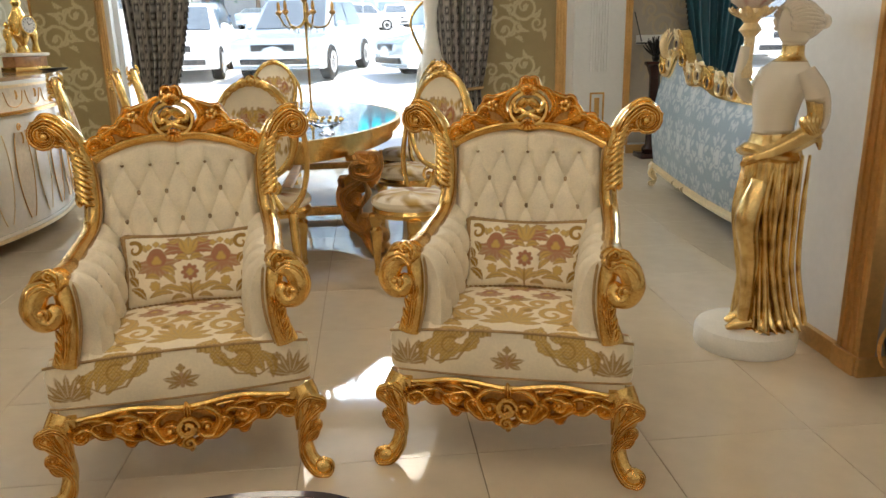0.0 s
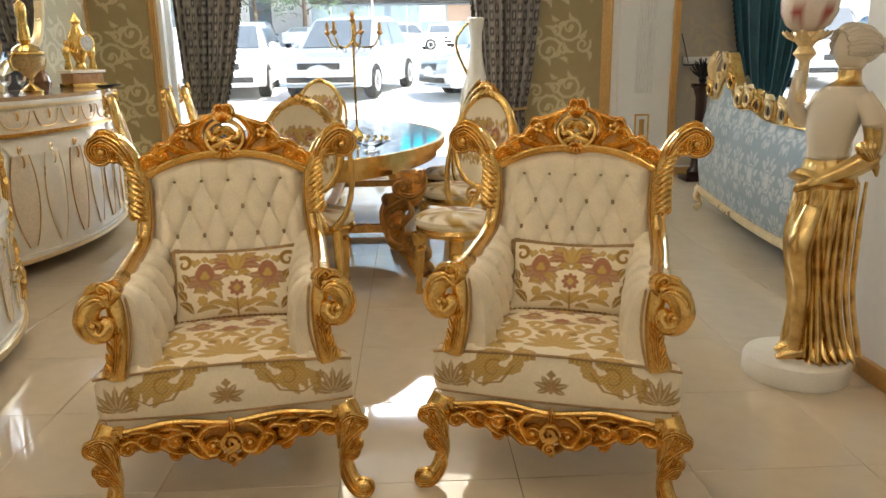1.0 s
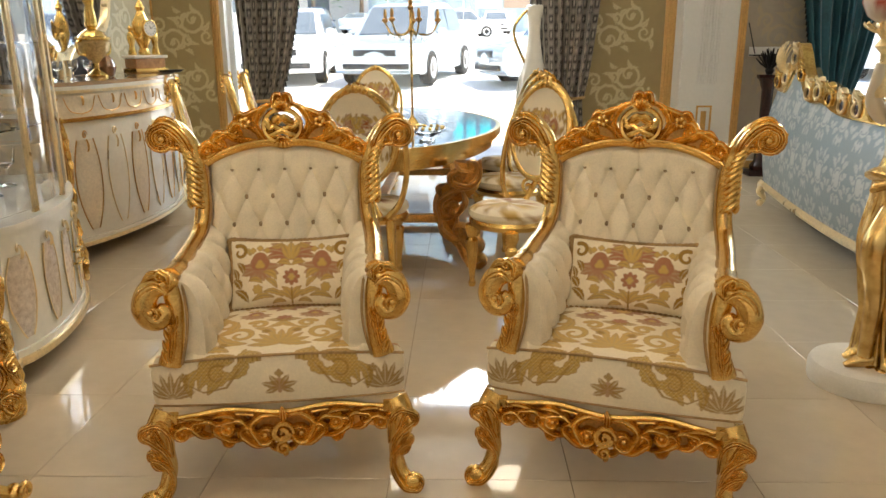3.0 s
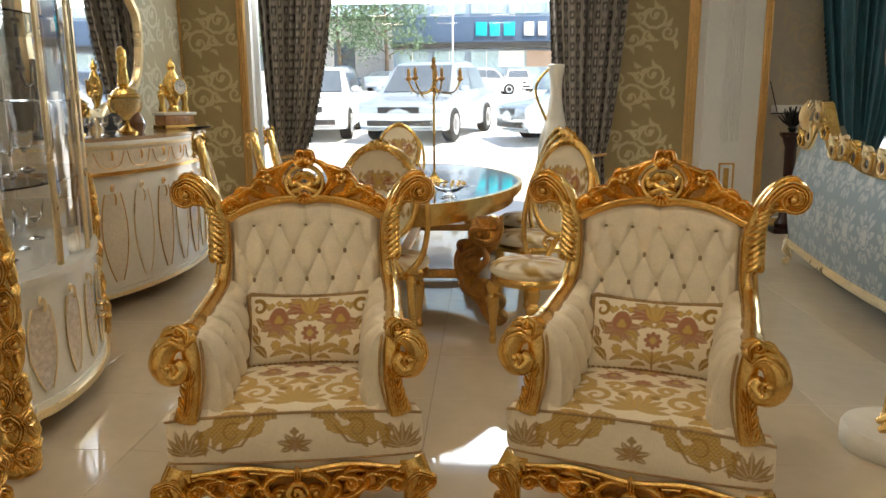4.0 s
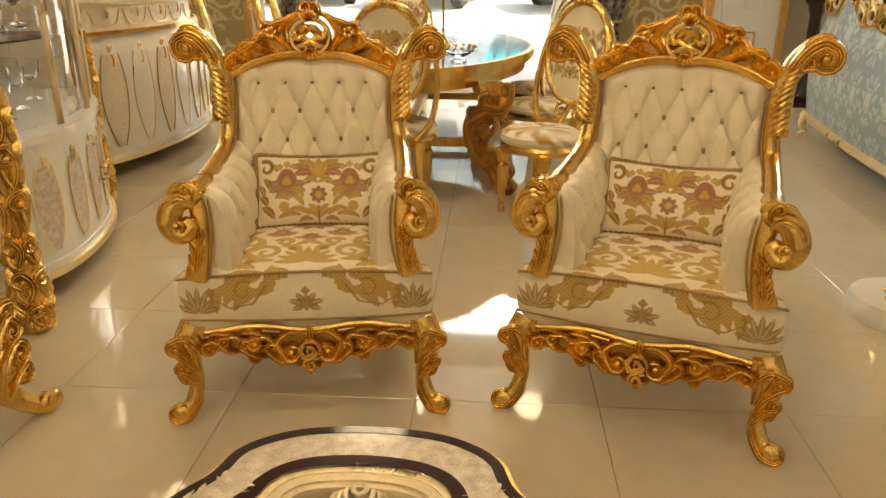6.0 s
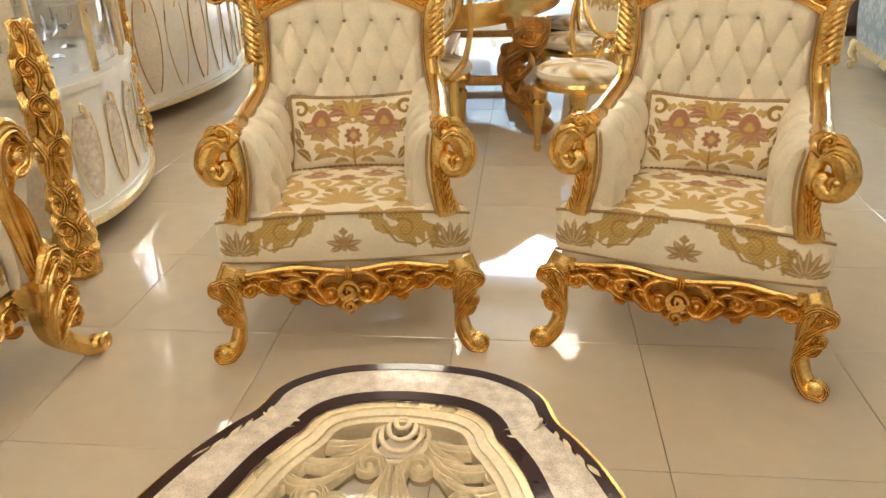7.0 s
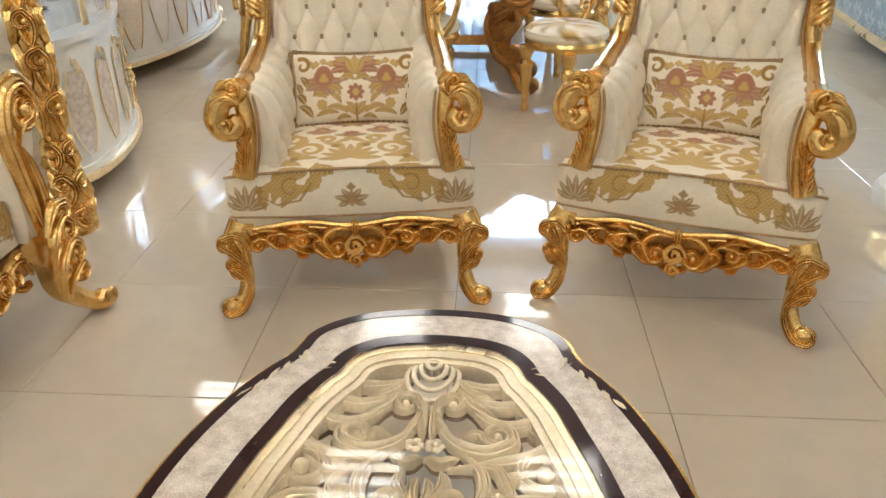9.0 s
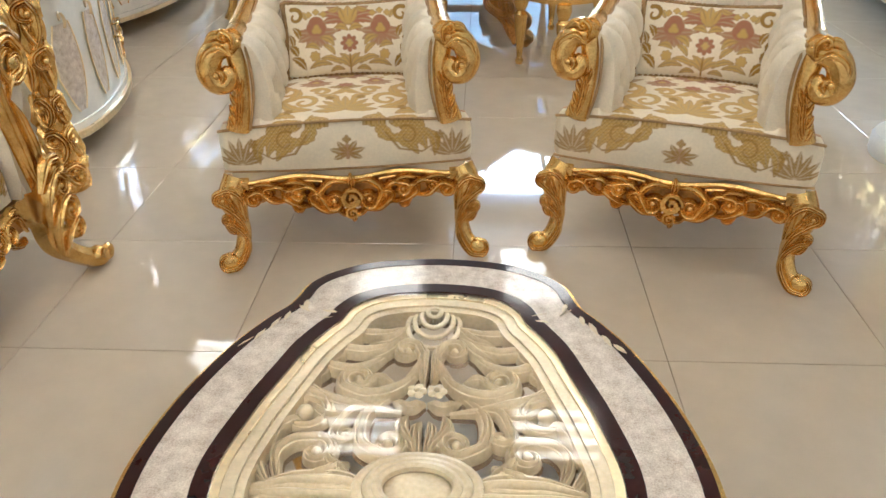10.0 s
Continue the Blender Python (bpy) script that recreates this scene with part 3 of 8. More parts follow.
for nm, b in (("baseboard_1", (2.515, 2.545, 0.621, 1.12, 0, 0.085)), ("baseboard_2", (2.515, 4.2, 0.455, 0.4735, 0, 0.085)), ("baseboard_7", (2.505, 2.5248, 0.474, 0.6205, 0, 0.085)), ("baseboard_3", (3.6, 4.6, BACK - 0.025, BACK, 0, 0.1)),
              ("baseboard_4", (-2.84, -2.1, BACK - 0.025, BACK, 0, 0.1)), ("baseboard_5", (1.8, 2.95, BACK - 0.025, BACK, 0, 0.1)), ("baseboard_6", (L_WALL, L_WALL + 0.02, FRONT, BACK - 0.03, 0, 0.1))):
    tagged(obj(nm, B(*b, bevel=0.006), TRIMGOLD), "gilded wooden baseboard", "baseboard", kind="structure")

# white fluted pilaster
bm = bmesh.new()
box(bm, 2.94, 3.52, BACK - 0.06, BACK, 0, TOP)
pil_ob = tagged(obj("pilaster", bm, WHITE, smooth=False), "white fluted pilaster with a framed panel", "pilaster", kind="structure")
bm = bmesh.new()
for k in range(7):
    x = 3.13 + k * 0.032
    tube(bm, [(x, BACK - 0.062, 0.95), (x, BACK - 0.062, TOP)], 0.011, 8)
part("flute", bm, WHITE, pil_ob)
for nm, b in (("panel_frame", (3.135, 3.155, BACK - 0.07, BACK - 0.06, 0.36, 0.72)), ("panel_frame", (3.285, 3.305, BACK - 0.07, BACK - 0.06, 0.36, 0.72)),
              ("panel_frame", (3.155, 3.285, BACK - 0.07, BACK - 0.06, 0.70, 0.72)), ("panel_frame", (3.155, 3.285, BACK - 0.07, BACK - 0.06, 0.36, 0.38)), ("panel_core", (3.19, 3.25, BACK - 0.066, BACK - 0.06, 0.42, 0.66))):
    part(nm, B(*b, bevel=0.003), GOLD2, pil_ob)

# shop windows: white frames and clear panes
for k, (x0, x1) in enumerate(((WIN0, WIN1), (TEAL0, TEAL1))):
    w = thing("window_%d" % (k + 1), Matrix.Translation((x0, BACK + 0.12, 0)), "tall clear shop window in a white frame", "window", kind="structure")
    L = x1 - x0
    for nm, b in (("window_frame", (0, 0.06, -0.03, 0.03, 0, WIN_TOP)), ("window_frame", (L - 0.06, L, -0.03, 0.03, 0, WIN_TOP)), ("window_sill", (0.06, L - 0.06, -0.05, 0.05, 0, 0.08)), ("window_frame", (0.06, L - 0.06, -0.03, 0.03, WIN_TOP - 0.06, WIN_TOP))):
        part(nm, B(*b, bevel=0.005), WHITE, w)
    p = part("pane", B(0.06, L - 0.06, -0.004, 0.004, 0.08, WIN_TOP - 0.06), PANE, w, smooth=False)
    p.visible_shadow = False


# curtains, gathered by a tie
def curtain_cloth(u, v):
    """Stripes of small framed blocks on a grey weave."""
    x, y = u * 12.0, v * 20.0
    fx, fy = x % 1.0, (y + 0.5 * (np.floor(x) % 2)) % 1.0
    bar = soft(0.34 - np.abs(fx - 0.5), 0.1) * soft(0.30 - np.abs(fy - 0.5), 0.08)
    inner = soft(0.16 - np.abs(fx - 0.5), 0.1) * soft(0.13 - np.abs(fy - 0.5), 0.08)
    line = soft(0.05 - np.abs(fx), 0.05)
    dots = soft(0.12 - np.hypot(fx - 0.5, (fy - 0.98)), 0.06)
    return np.clip(bar - inner * 0.7, 0, 1), np.clip(inner + dots, 0, 1) * 0.6, line * 0.7


def curtain(name, top, tie, z_tie, foot, m, label, y=BACK - 0.16, patterned=True):
    t = thing(name, Matrix.Identity(4), label, "curtain")
    nx, nz = 170, 110

    def f(u, v):
        z = 0.02 + v * (TOP - 0.06)
        if z > z_tie:
            k = (z - z_tie) / (TOP - 0.1 - z_tie)
            k = k ** 0.62
            x0, x1 = tie[0] + (top[0] - tie[0]) * k, tie[1] + (top[1] - tie[1]) * k
        else:
            k = ((z_tie - z) / z_tie) ** 0.7
            x0, x1 = tie[0] + (foot[0] - tie[0]) * k, tie[1] + (foot[1] - tie[1]) * k
        g = (x1 - x0) / (top[1] - top[0])
        a = u * 2 * math.pi * 9 + 1.2 * math.sin(u * 11)
        return (x0 + (x1 - x0) * u, y + (0.035 + 0.022 * math.sin(u * 17)) * math.sin(a) * (0.55 + 0.45 * g), z)
    c = part("cloth", sheet(nx, nz, f), m, t)
    if patterned:
        U, V = np.tile(np.linspace(0, 1, nx + 1), nz + 1), np.repeat(np.linspace(0, 1, nz + 1), nx + 1)
        weave(c, curtain_cloth, lambda co: (U, V))
    bm = bmesh.new()
    cx, w = (tie[0] + tie[1]) / 2, (tie[1] - tie[0]) / 2 + 0.02
    tube(bm, [(cx + w * math.cos(a), y + 0.07 * math.sin(a), z_tie + 0.02 * math.cos(a)) for a in np.linspace(0, 2 * math.pi, 20)], 0.018, 8)
    part("tie", bm, ROPE, t, "braided tie")
    for j in range(22):
        u = f(0.999 if tie[0] < 0 else 0.001, (z_tie + 0.06 * (j + 1)) / (TOP - 0.06))
        bm = bmesh.new()
        lathe(bm, ((0.004, 0), (0.010, -0.012), (0.006, -0.020), (0.011, -0.045)), (u[0], u[1] - 0.01, u[2]), 8)
        part("tassel", bm, BLACK, t)
    return t


GREYCLOTH = threads("grey patterned curtain", (0.30, 0.265, 0.225), ((0.035, 0.030, 0.028), (0.46, 0.42, 0.36), (0.10, 0.085, 0.07)), 0.8, weave=700)
TEALCLOTH = mat("teal satin curtain", (0.012, 0.085, 0.115), 0.42, 0, 0.3, 5, 0.1, 400, sheen=0.3)
curtain("grey_curtain", (-1.92, -0.98), (-1.80, -1.48), 0.80, (-1.85, -1.45), GREYCLOTH, "dark grey patterned curtain tied back by the window")
curtain("grey_curtain", (1.18, 2.12), (1.42, 1.86), 0.80, (1.40, 1.90), GREYCLOTH, "dark grey patterned curtain hanging at the window's end")
curtain("teal_curtain", (3.95, 5.15), (4.42, 4.72), 0.80, (4.4, 4.8), TEALCLOTH, "deep teal satin curtain tied back", patterned=False)

FLORAL = threads("floral woven damask", (0.86, 0.76, 0.57), ((0.36, 0.098, 0.014), (0.58, 0.35, 0.050), (0.36, 0.20, 0.025)), 0.72)


# ---- armchairs ----
def armchair(m):
    t = thing("armchair", m, "gilded carved armchair with tufted cream back and floral seat", "armchair", "matching armchairs")

    def yb(z):
        return 0.55 + 0.22 * (z - 0.45)

    # tufted back
    def back(u, v):
        x = (u * 2 - 1) * 0.268
        top = 1.040 - 0.066 * (abs(x) / 0.268) ** 2.4 - 0.010 * math.exp(-(x / 0.03) ** 2)
        z = 0.42 + v * (top - 0.42)
        wide = 1.0 + 0.06 * math.sin(min(1, max(0, (0.80 - z) / 0.3)) * 1.6)
        a, b = x / 0.094 + (z - 0.852) / 0.198 + 0.5, x / 0.094 - (z - 0.852) / 0.198 + 0.5
        if z < 0.951:
            h = 0.40 * (abs(math.sin(math.pi * a)) * abs(math.sin(math.pi * b))) ** 0.35 + 0.60 * min(1, math.hypot(math.sin(math.pi * a), math.sin(math.pi * b))) ** 0.8
        else:
            h = 0.72 + 0.28 * abs(math.sin(math.pi * x / 0.094)) ** 0.4
            h *= 1 - 0.35 * math.exp(-((z - 0.951) / 0.012) ** 2) * (1 - abs(math.sin(math.pi * x / 0.094)))
        edge = min(1, (0.268 - abs(x)) / 0.03, (top - z) / 0.03 + 0.2)
        return (x * wide, yb(z) - 0.036 * h * max(0, edge) ** 0.5 + 0.012 * (1 - max(0, edge)), z)
    back_ob = part("backrest", sheet(150, 160, back), CREAM, t, "diamond-tufted cream velvet back")
    for z, xs in ((0.951, (-2, -1, 0, 1, 2)), (0.852, (-1.5, -0.5, 0.5, 1.5)), (0.753, (-2, -1, 0, 1, 2)), (0.654, (-1.5, -0.5, 0.5, 1.5))):
        for x in (0.094 * k for k in xs):
            part("button", ball(bmesh.new(), (x, yb(z) - 0.009, z), 0.0095, 10, (1, 0.6, 1)), BUTTON, t)
    # outer back shell
    outline = [(-0.30, 0.2)] + [(-0.30 + 0.6 * i / 16, 1.035 - 0.06 * abs(i / 8 - 1) ** 1.6) for i in range(17)] + [(0.30, 0.2)]
    bm = bmesh.new()
    prism(bm, outline, 0.0, 0.05, "y")
    for v in bm.verts:
        v.co.y += yb(v.co.z) + 0.012
    part("back_panel", bm, CREAM, t)

    # seat
    def ybk(x):
        k = min(1, max(0, (abs(x) - 0.225) / 0.03))
        return 0.60 * (1 - k) + 0.115 * k
    nx = 300
    bm, rings = bmesh.new(), []
    for i in range(nx + 1):
        x = (i / nx * 2 - 1) * 0.388
        e = min(1, (0.388 - abs(x)) / 0.02) ** 0.5 if abs(x) < 0.388 else 0
        y0, y1 = 0.038 + 0.022 * (abs(x) / 0.388) ** 2, ybk(x)
        zt, zb = 0.446 + 0.028 * (1 - (x / 0.40) ** 2) * (0.4 + 0.6 * e), 0.312
        mid = (zt + zb) / 2
        hh = (zt - zb) / 2 * (0.55 + 0.45 * e)
        ring = [(y1, mid - hh), (y0 + 0.03, mid - hh)]
        for k in range(64):
            f = k / 63
            bul = 0.012 * math.sin(math.pi * f) * e
            ring.append((y0 - bul + 0.008 * (1 - e), mid - hh + 2 * hh * f))
        for k in range(1, 200):
            f = k / 199
            ring.append((y0 + (y1 - y0) * f, mid + hh + 0.022 * math.sin(math.pi * min(1, f * 1.2)) ** 0.7 * e))
        rings.append([bm.verts.new((x, y, z)) for y, z in ring])
    for r0, r1 in zip(rings, rings[1:]):
        for k in range(len(r0)):
            bm.faces.new((r0[k], r0[(k + 1) % len(r0)], r1[(k + 1) % len(r0)], r1[k]))
    bm.faces.new(rings[0])
    bm.faces.new(rings[-1][::-1])
    seat = part("seat_cushion", bm, FLORAL, t, "cream seat cushion woven with red and gold flowers")
    weave(seat, seat_cloth, lambda c: (c[:, 0], np.where((c[:, 1] < 0.068) & (c[:, 2] < 0.47 - 0.9 * np.abs(c[:, 1] - 0.05)), np.minimum(c[:, 2] - 0.462, 0), np.maximum(c[:, 1] - 0.05, 0))))
    edge = [((k / 40 * 2 - 1) * 0.386, 0.034 + 0.022 * (k / 20 - 1) ** 2, 0) for k in range(41)]
    bm = bmesh.new()
    tube(bm, [(x, y, 0.449 + 0.027 * (1 - (x / 0.4) ** 2)) for x, y, z in edge], 0.0045, 6)
    tube(bm, [(x, y + 0.004, 0.317) for x, y, z in edge], 0.0045, 6)
    part("piping", bm, ROPE, seat)
    base = [(-0.365, 0.06), (0.365, 0.06), (0.33, 0.64), (-0.33, 0.64)]
    bm = bmesh.new()
    prism(bm, base, 0.272, 0.316)
    bmesh.ops.bevel(bm, geom=bm.edges[:], offset=0.006, segments=2, affect="EDGES")
    part("seat_base", bm, CREAM, t)

    for s in (-1, 1):
        # padded arm: it slopes in from the rail, tufted, and drops to the seat
        def rail_z(y):
            return float(np.interp(y, (0.05, 0.2, 0.33, 0.50, 0.60, 0.66), (0.712, 0.705, 0.705, 0.712, 0.737, 0.80)))
        bm, rings = bmesh.new(), []
        n = 70
        for j in range(n + 1):
            y = 0.072 + 0.53 * j / n
            zr = rail_z(y)
            prof = [(0.305, 0.32), (0.305, zr - 0.03), (0.292, zr + 0.006), (0.268, zr + 0.012), (0.240, zr - 0.018), (0.220, zr - 0.075), (0.211, zr - 0.15), (0.212, 0.47), (0.218, 0.42), (0.222, 0.32)]
            ring = []
            pts = smooth_path([(x, 0, z) for x, z in prof], 7)
            for k, q in enumerate(pts):
                px, pz = q.x, q.z
                if k > 12 and pz > 0.44:
                    a, b = y / 0.125 + (pz - 0.56) / 0.17, y / 0.125 - (pz - 0.56) / 0.17
                    puff = 0.45 * (abs(math.sin(math.pi * a)) * abs(math.sin(math.pi * b))) ** 0.4 + 0.55 * min(1, math.hypot(math.sin(math.pi * a), math.sin(math.pi * b))) ** 0.8
                    fade = min(1, (pz - 0.44) / 0.06, j / 8, (k - 12) / 8)
                    px += fade * (0.024 - 0.044 * puff)
                if j < 4:
                    px, pz = (px - 0.262) * (0.86 + 0.035 * j) + 0.262, (pz - 0.5) * (0.93 + 0.0175 * j) + 0.5
                ring.append(bm.verts.new((s * px, y - (0.004 * (4 - j) if j < 4 else 0) * 0.2, pz)))
            rings.append(ring)
        m_ = len(rings[0])
        for r0, r1 in zip(rings, rings[1:]):
            for k in range(m_):
                bm.faces.new((r0[k], r0[(k + 1) % m_], r1[(k + 1) % m_], r1[k]))
        bm.faces.new(rings[0])
        bm.faces.new(rings[-1])
        part("arm_pad", bm, CREAM, t, "cream velvet arm with buttoned inner side")
        for y, z in ((0.1875, 0.645), (0.3125, 0.645), (0.25, 0.56), (0.375, 0.56), (0.125, 0.56), (0.4375, 0.645)):
            part("button", ball(bmesh.new(), (s * 0.222, y, z), 0.0085, 10, (0.6, 1, 1)), BUTTON, t)
        # gilded side rail: down from the ear, round the waist and forward over the arm
        rail = smooth_path([(s * 0.345, 0.668, 1.045), (s * 0.318, 0.660, 1.0), (s * 0.302, 0.650, 0.93), (s * 0.298, 0.640, 0.86), (s * 0.300, 0.625, 0.795), (s * 0.308, 0.590, 0.742),
                            (s * 0.314, 0.50, 0.716), (s * 0.312, 0.33, 0.708), (s * 0.310, 0.20, 0.706), (s * 0.308, 0.09, 0.712)], 7)
        bm = bmesh.new()
        tube(bm, rail, [0.036, 0.036, 0.033, 0.031, 0.030, 0.030, 0.029, 0.028, 0.030, 0.033], 16, 1.1, (0, 1, 0))
        rail_ob = part("side_rail", bm, GOLD, t, "smooth gilded side rail")
        bm = bmesh.new()
        tube(bm, [Vector(p) + Vector((s * 0.006, -0.030, 0.006)) for p in rail[20:]], 0.006, 6)
        tube(bm, [Vector(p) + Vector((-s * 0.030, -0.014, 0.006)) for p in rail[4:]], 0.0055, 6, ribs=2, ribdepth=0.3)
        part("rope_trim", bm, ROPE, rail_ob, "twisted rope along the rail")
        bm = bmesh.new()
        for k in range(12):         # overlapping husks up the rail
            z = 0.822 + k * 0.0205
            xo = s * (0.301 + 0.034 * max(0, (z - 0.93) / 0.1) ** 1.5)
            y = 0.634 + 0.2 * (z - 0.83)
            tube(bm, smooth_path([(xo - s * 0.014, y - 0.036, z), (xo + s * 0.010, y - 0.047, z + 0.014), (xo + s * 0.034, y - 0.032, z + 0.036), (xo + s * 0.041, y - 0.002, z + 0.050)], 4), [0.005, 0.0115, 0.0125, 0.005], 8)
        tube(bm, spiral((s * 0.322, 0.604, 0.842), 0.022, 0.006, -1.2 if s > 0 else math.pi + 1.2, 1.2 * s, 18), 0.008, 7, 1.4)
        carved("husk_carving", bm, GOLD, rail_ob)
        # ear: a thick roll with a fluted leaf curling over it
        bm = bmesh.new()
        roll = smooth_path([(s * 0.312, 0.665, 0.985), (s * 0.334, 0.672, 1.035), (s * 0.366, 0.675, 1.075), (s * 0.400, 0.672, 1.098), (s * 0.430, 0.668, 1.090), (s * 0.438, 0.662, 1.064), (s * 0.420, 0.658, 1.050), (s * 0.408, 0.656, 1.060)], 6)
        tube(bm, roll, [0.030, 0.035, 0.040, 0.042, 0.038, 0.032, 0.024, 0.012], 16, 1.2, (0, 1, 0))
        place = lambda x, z: (s * x, 0.634, z)
        scrollwork(bm, [(0.312, 0.955), (0.330, 1.02), (0.362, 1.078), (0.408, 1.112), (0.448, 1.098)], (0.420, 1.066), 0.025, 0.022, place, (0, -1, 0.15), 1.25, 4, 8)
        scrollwork(bm, [(0.335, 1.06), (0.372, 1.118), (0.42, 1.135), (0.462, 1.10)], None, 0.013, 0.014, lambda x, z: (s * x, 0.645, z), (0, -1, 0.4), 1, 2)
        scrollwork(bm, [(0.322, 0.98), (0.362, 1.03), (0.385, 1.035)], (0.388, 1.05), 0.011, 0.014, place, (0, -1, 0), 1.0, 2)
        for k in range(6):
            a = 0.5 + 0.5 * k
            leaf(bm, (s * (0.415 + 0.030 * math.cos(a)), 0.640, 1.07 + 0.030 * math.sin(a)), (s * (0.418 + 0.062 * math.cos(a - 0.2)), 0.652, 1.072 + 0.060 * math.sin(a - 0.2)), 0.013, (0, -0.012, 0), (-math.sin(a) * s, 0, math.cos(a)), 1)
        carved("ear_scroll", bm, GOLD, t, "rolled gilded acanthus ear")
        # arm scroll and carved post
        bm = bmesh.new()
        roll = smooth_path([(s * 0.306, 0.12, 0.708), (s * 0.325, 0.065, 0.710), (s * 0.360, 0.050, 0.690), (s * 0.374, 0.042, 0.645), (s * 0.358, 0.040, 0.610), (s * 0.330, 0.038, 0.606), (s * 0.318, 0.034, 0.630), (s * 0.332, 0.028, 0.650)], 6)
        tube(bm, roll, [0.031, 0.034, 0.036, 0.037, 0.034, 0.029, 0.021, 0.012], 24, 1.25, (0, 1, 0), 6, 0.03)
        place = lambda x, z: (s * x, 0.012, z)
        scrollwork(bm, [(0.300, 0.690), (0.335, 0.715), (0.376, 0.690), (0.386, 0.640)], (0.352, 0.636), 0.013, 0.010, place, (0, -1, 0.1), 0.8, 2, 7)
        scrollwork(bm, [(0.300, 0.700), (0.300, 0.735), (0.318, 0.752)], (0.318, 0.738), 0.012, 0.014, lambda x, z: (s * x, 0.03, z), (0, -1, 0.2), 1.1, 2)
        scrollwork(bm, [(0.310, 0.735), (0.345, 0.742), (0.378, 0.715)], None, 0.014, 0.016, lambda x, z: (s * x, 0.035, z), (0, -0.6, 1), 1, 3)
        scroll = carved("arm_scroll", bm, GOLD, t, "gilded volute at the arm's end")
        bm = bmesh.new()
        pts = smooth_path([(s * 0.306, 0.082, 0.704), (s * 0.298, 0.070, 0.650), (s * 0.296, 0.060, 0.585), (s * 0.304, 0.052, 0.525), (s * 0.322, 0.052, 0.455)], 6)
        tube(bm, pts, [0.030, 0.027, 0.026, 0.029, 0.036], 12, 0.75, (0, 1, 0))
        place = lambda x, z: (s * x, 0.034, z)
        scrollwork(bm, [(0.322, 0.455), (0.305, 0.53), (0.297, 0.62)], None, 0.012, 0.012, place, (0, -1, 0), 1, 3)
        for k in range(4):
            z = 0.46 + 0.036 * k
            c0 = 0.321 - 0.19 * (z - 0.46)
            for q in (-1, 1):
                scrollwork(bm, [(c0, z), (c0 + q * 0.012, z + 0.022), (c0 + q * 0.018, z + 0.046)], None, 0.0085, 0.010, place, (0, -1, 0), 0.9, 2, 4)
        carved("arm_post", bm, GOLD, t, "carved gilded arm post")
        bm = bmesh.new()
        tube(bm, [Vector(p) + Vector((-s * 0.036, -0.008, 0)) for p in pts], 0.005, 6)
        part("rope_trim", bm, ROPE, scroll)
        # front leg
        bm = bmesh.new()
        pts = smooth_path([(s * 0.352, 0.07, 0.29), (s * 0.374, 0.045, 0.235), (s * 0.366, 0.04, 0.17), (s * 0.354, 0.035, 0.11), (s * 0.368, 0.018, 0.055), (s * 0.392, 0.004, 0.028)], 6)
        tube(bm, pts, [0.045, 0.043, 0.032, 0.024, 0.023, 0.024], 14, 0.9, (0, 1, 0))
        ball(bm, (s * 0.402, -0.002, 0.030), 0.029, 12, (1.1, 1, 1))
        box(bm, s * 0.352 - 0.036, s * 0.352 + 0.036, 0.030, 0.10, 0.262, 0.292, 0.004)

        def place(x, z):
            return (s * x, float(np.interp(z, (0.0, 0.06, 0.12, 0.2, 0.25), (-0.022, 0.0, 0.012, 0.008, 0.004))), z)
        for path, eye, w in (([(0.332, 0.10), (0.350, 0.175), (0.385, 0.218), (0.412, 0.240)], (0.394, 0.248), 0.014), ([(0.330, 0.165), (0.336, 0.245), (0.368, 0.278), (0.408, 0.268)], (0.396, 0.245), 0.013),
                             ([(0.338, 0.055), (0.342, 0.11), (0.372, 0.150), (0.396, 0.162)], (0.388, 0.176), 0.012), ([(0.336, 0.13), (0.340, 0.07), (0.372, 0.018), (0.412, 0.006)], (0.408, 0.032), 0.012),
                             ([(0.362, 0.12), (0.388, 0.14), (0.400, 0.185)], None, 0.012), ([(0.350, 0.19), (0.372, 0.225), (0.378, 0.262)], None, 0.012)):
            scrollwork(bm, path, eye, w, 0.017, place, (0, -1, 0.05), 1.1, 3, 7)
        # solid ball whose red-brown colour stands in for a dark hollow
        part("knee_hollow_ball", ball(bmesh.new(), (s * 0.380, 0.006, 0.205), 0.012, 10, (1, 0.5, 1.2)), FOND, t, "red-brown ball in place of a hollow in the carved knee")
        carved("front_leg", bm, GOLD, t, "carved gilded cabriole leg with scroll foot")
        bm = bmesh.new()
        tube(bm, smooth_path([(s * 0.30, 0.60, 0.29), (s * 0.31, 0.63, 0.16), (s * 0.33, 0.70, 0.0)], 5), [0.032, 0.024, 0.022], 8)
        part("rear_leg", bm, GOLD, t)
        part("side_apron", B(s * 0.335 - 0.012, s * 0.335 + 0.012, 0.09, 0.62, 0.205, 0.275, bevel=0.006), GOLD, t)
    # carved front apron
    bm = bmesh.new()
    top = [(-0.325 + 0.65 * i / 40, 0.278 - 0.018 * math.cos(2 * math.pi * (i / 40 - 0.5) * 2) * 0.5 + 0.006) for i in range(41)]
    low = []
    for i in range(41):
        x = 0.325 - 0.65 * i / 40
        low.append((x, 0.208 - 0.030 * math.exp(-(x / 0.10) ** 2) - 0.010 * math.cos(x * 40)))
    prism(bm, top + low, 0.052, 0.070, "y")
    apron = part("apron", bm, FOND, t, "front apron with red-brown ground")
    bm = bmesh.new()
    tube(bm, [(x, 0.044, z + 0.004) for x, z in top], 0.008, 6)
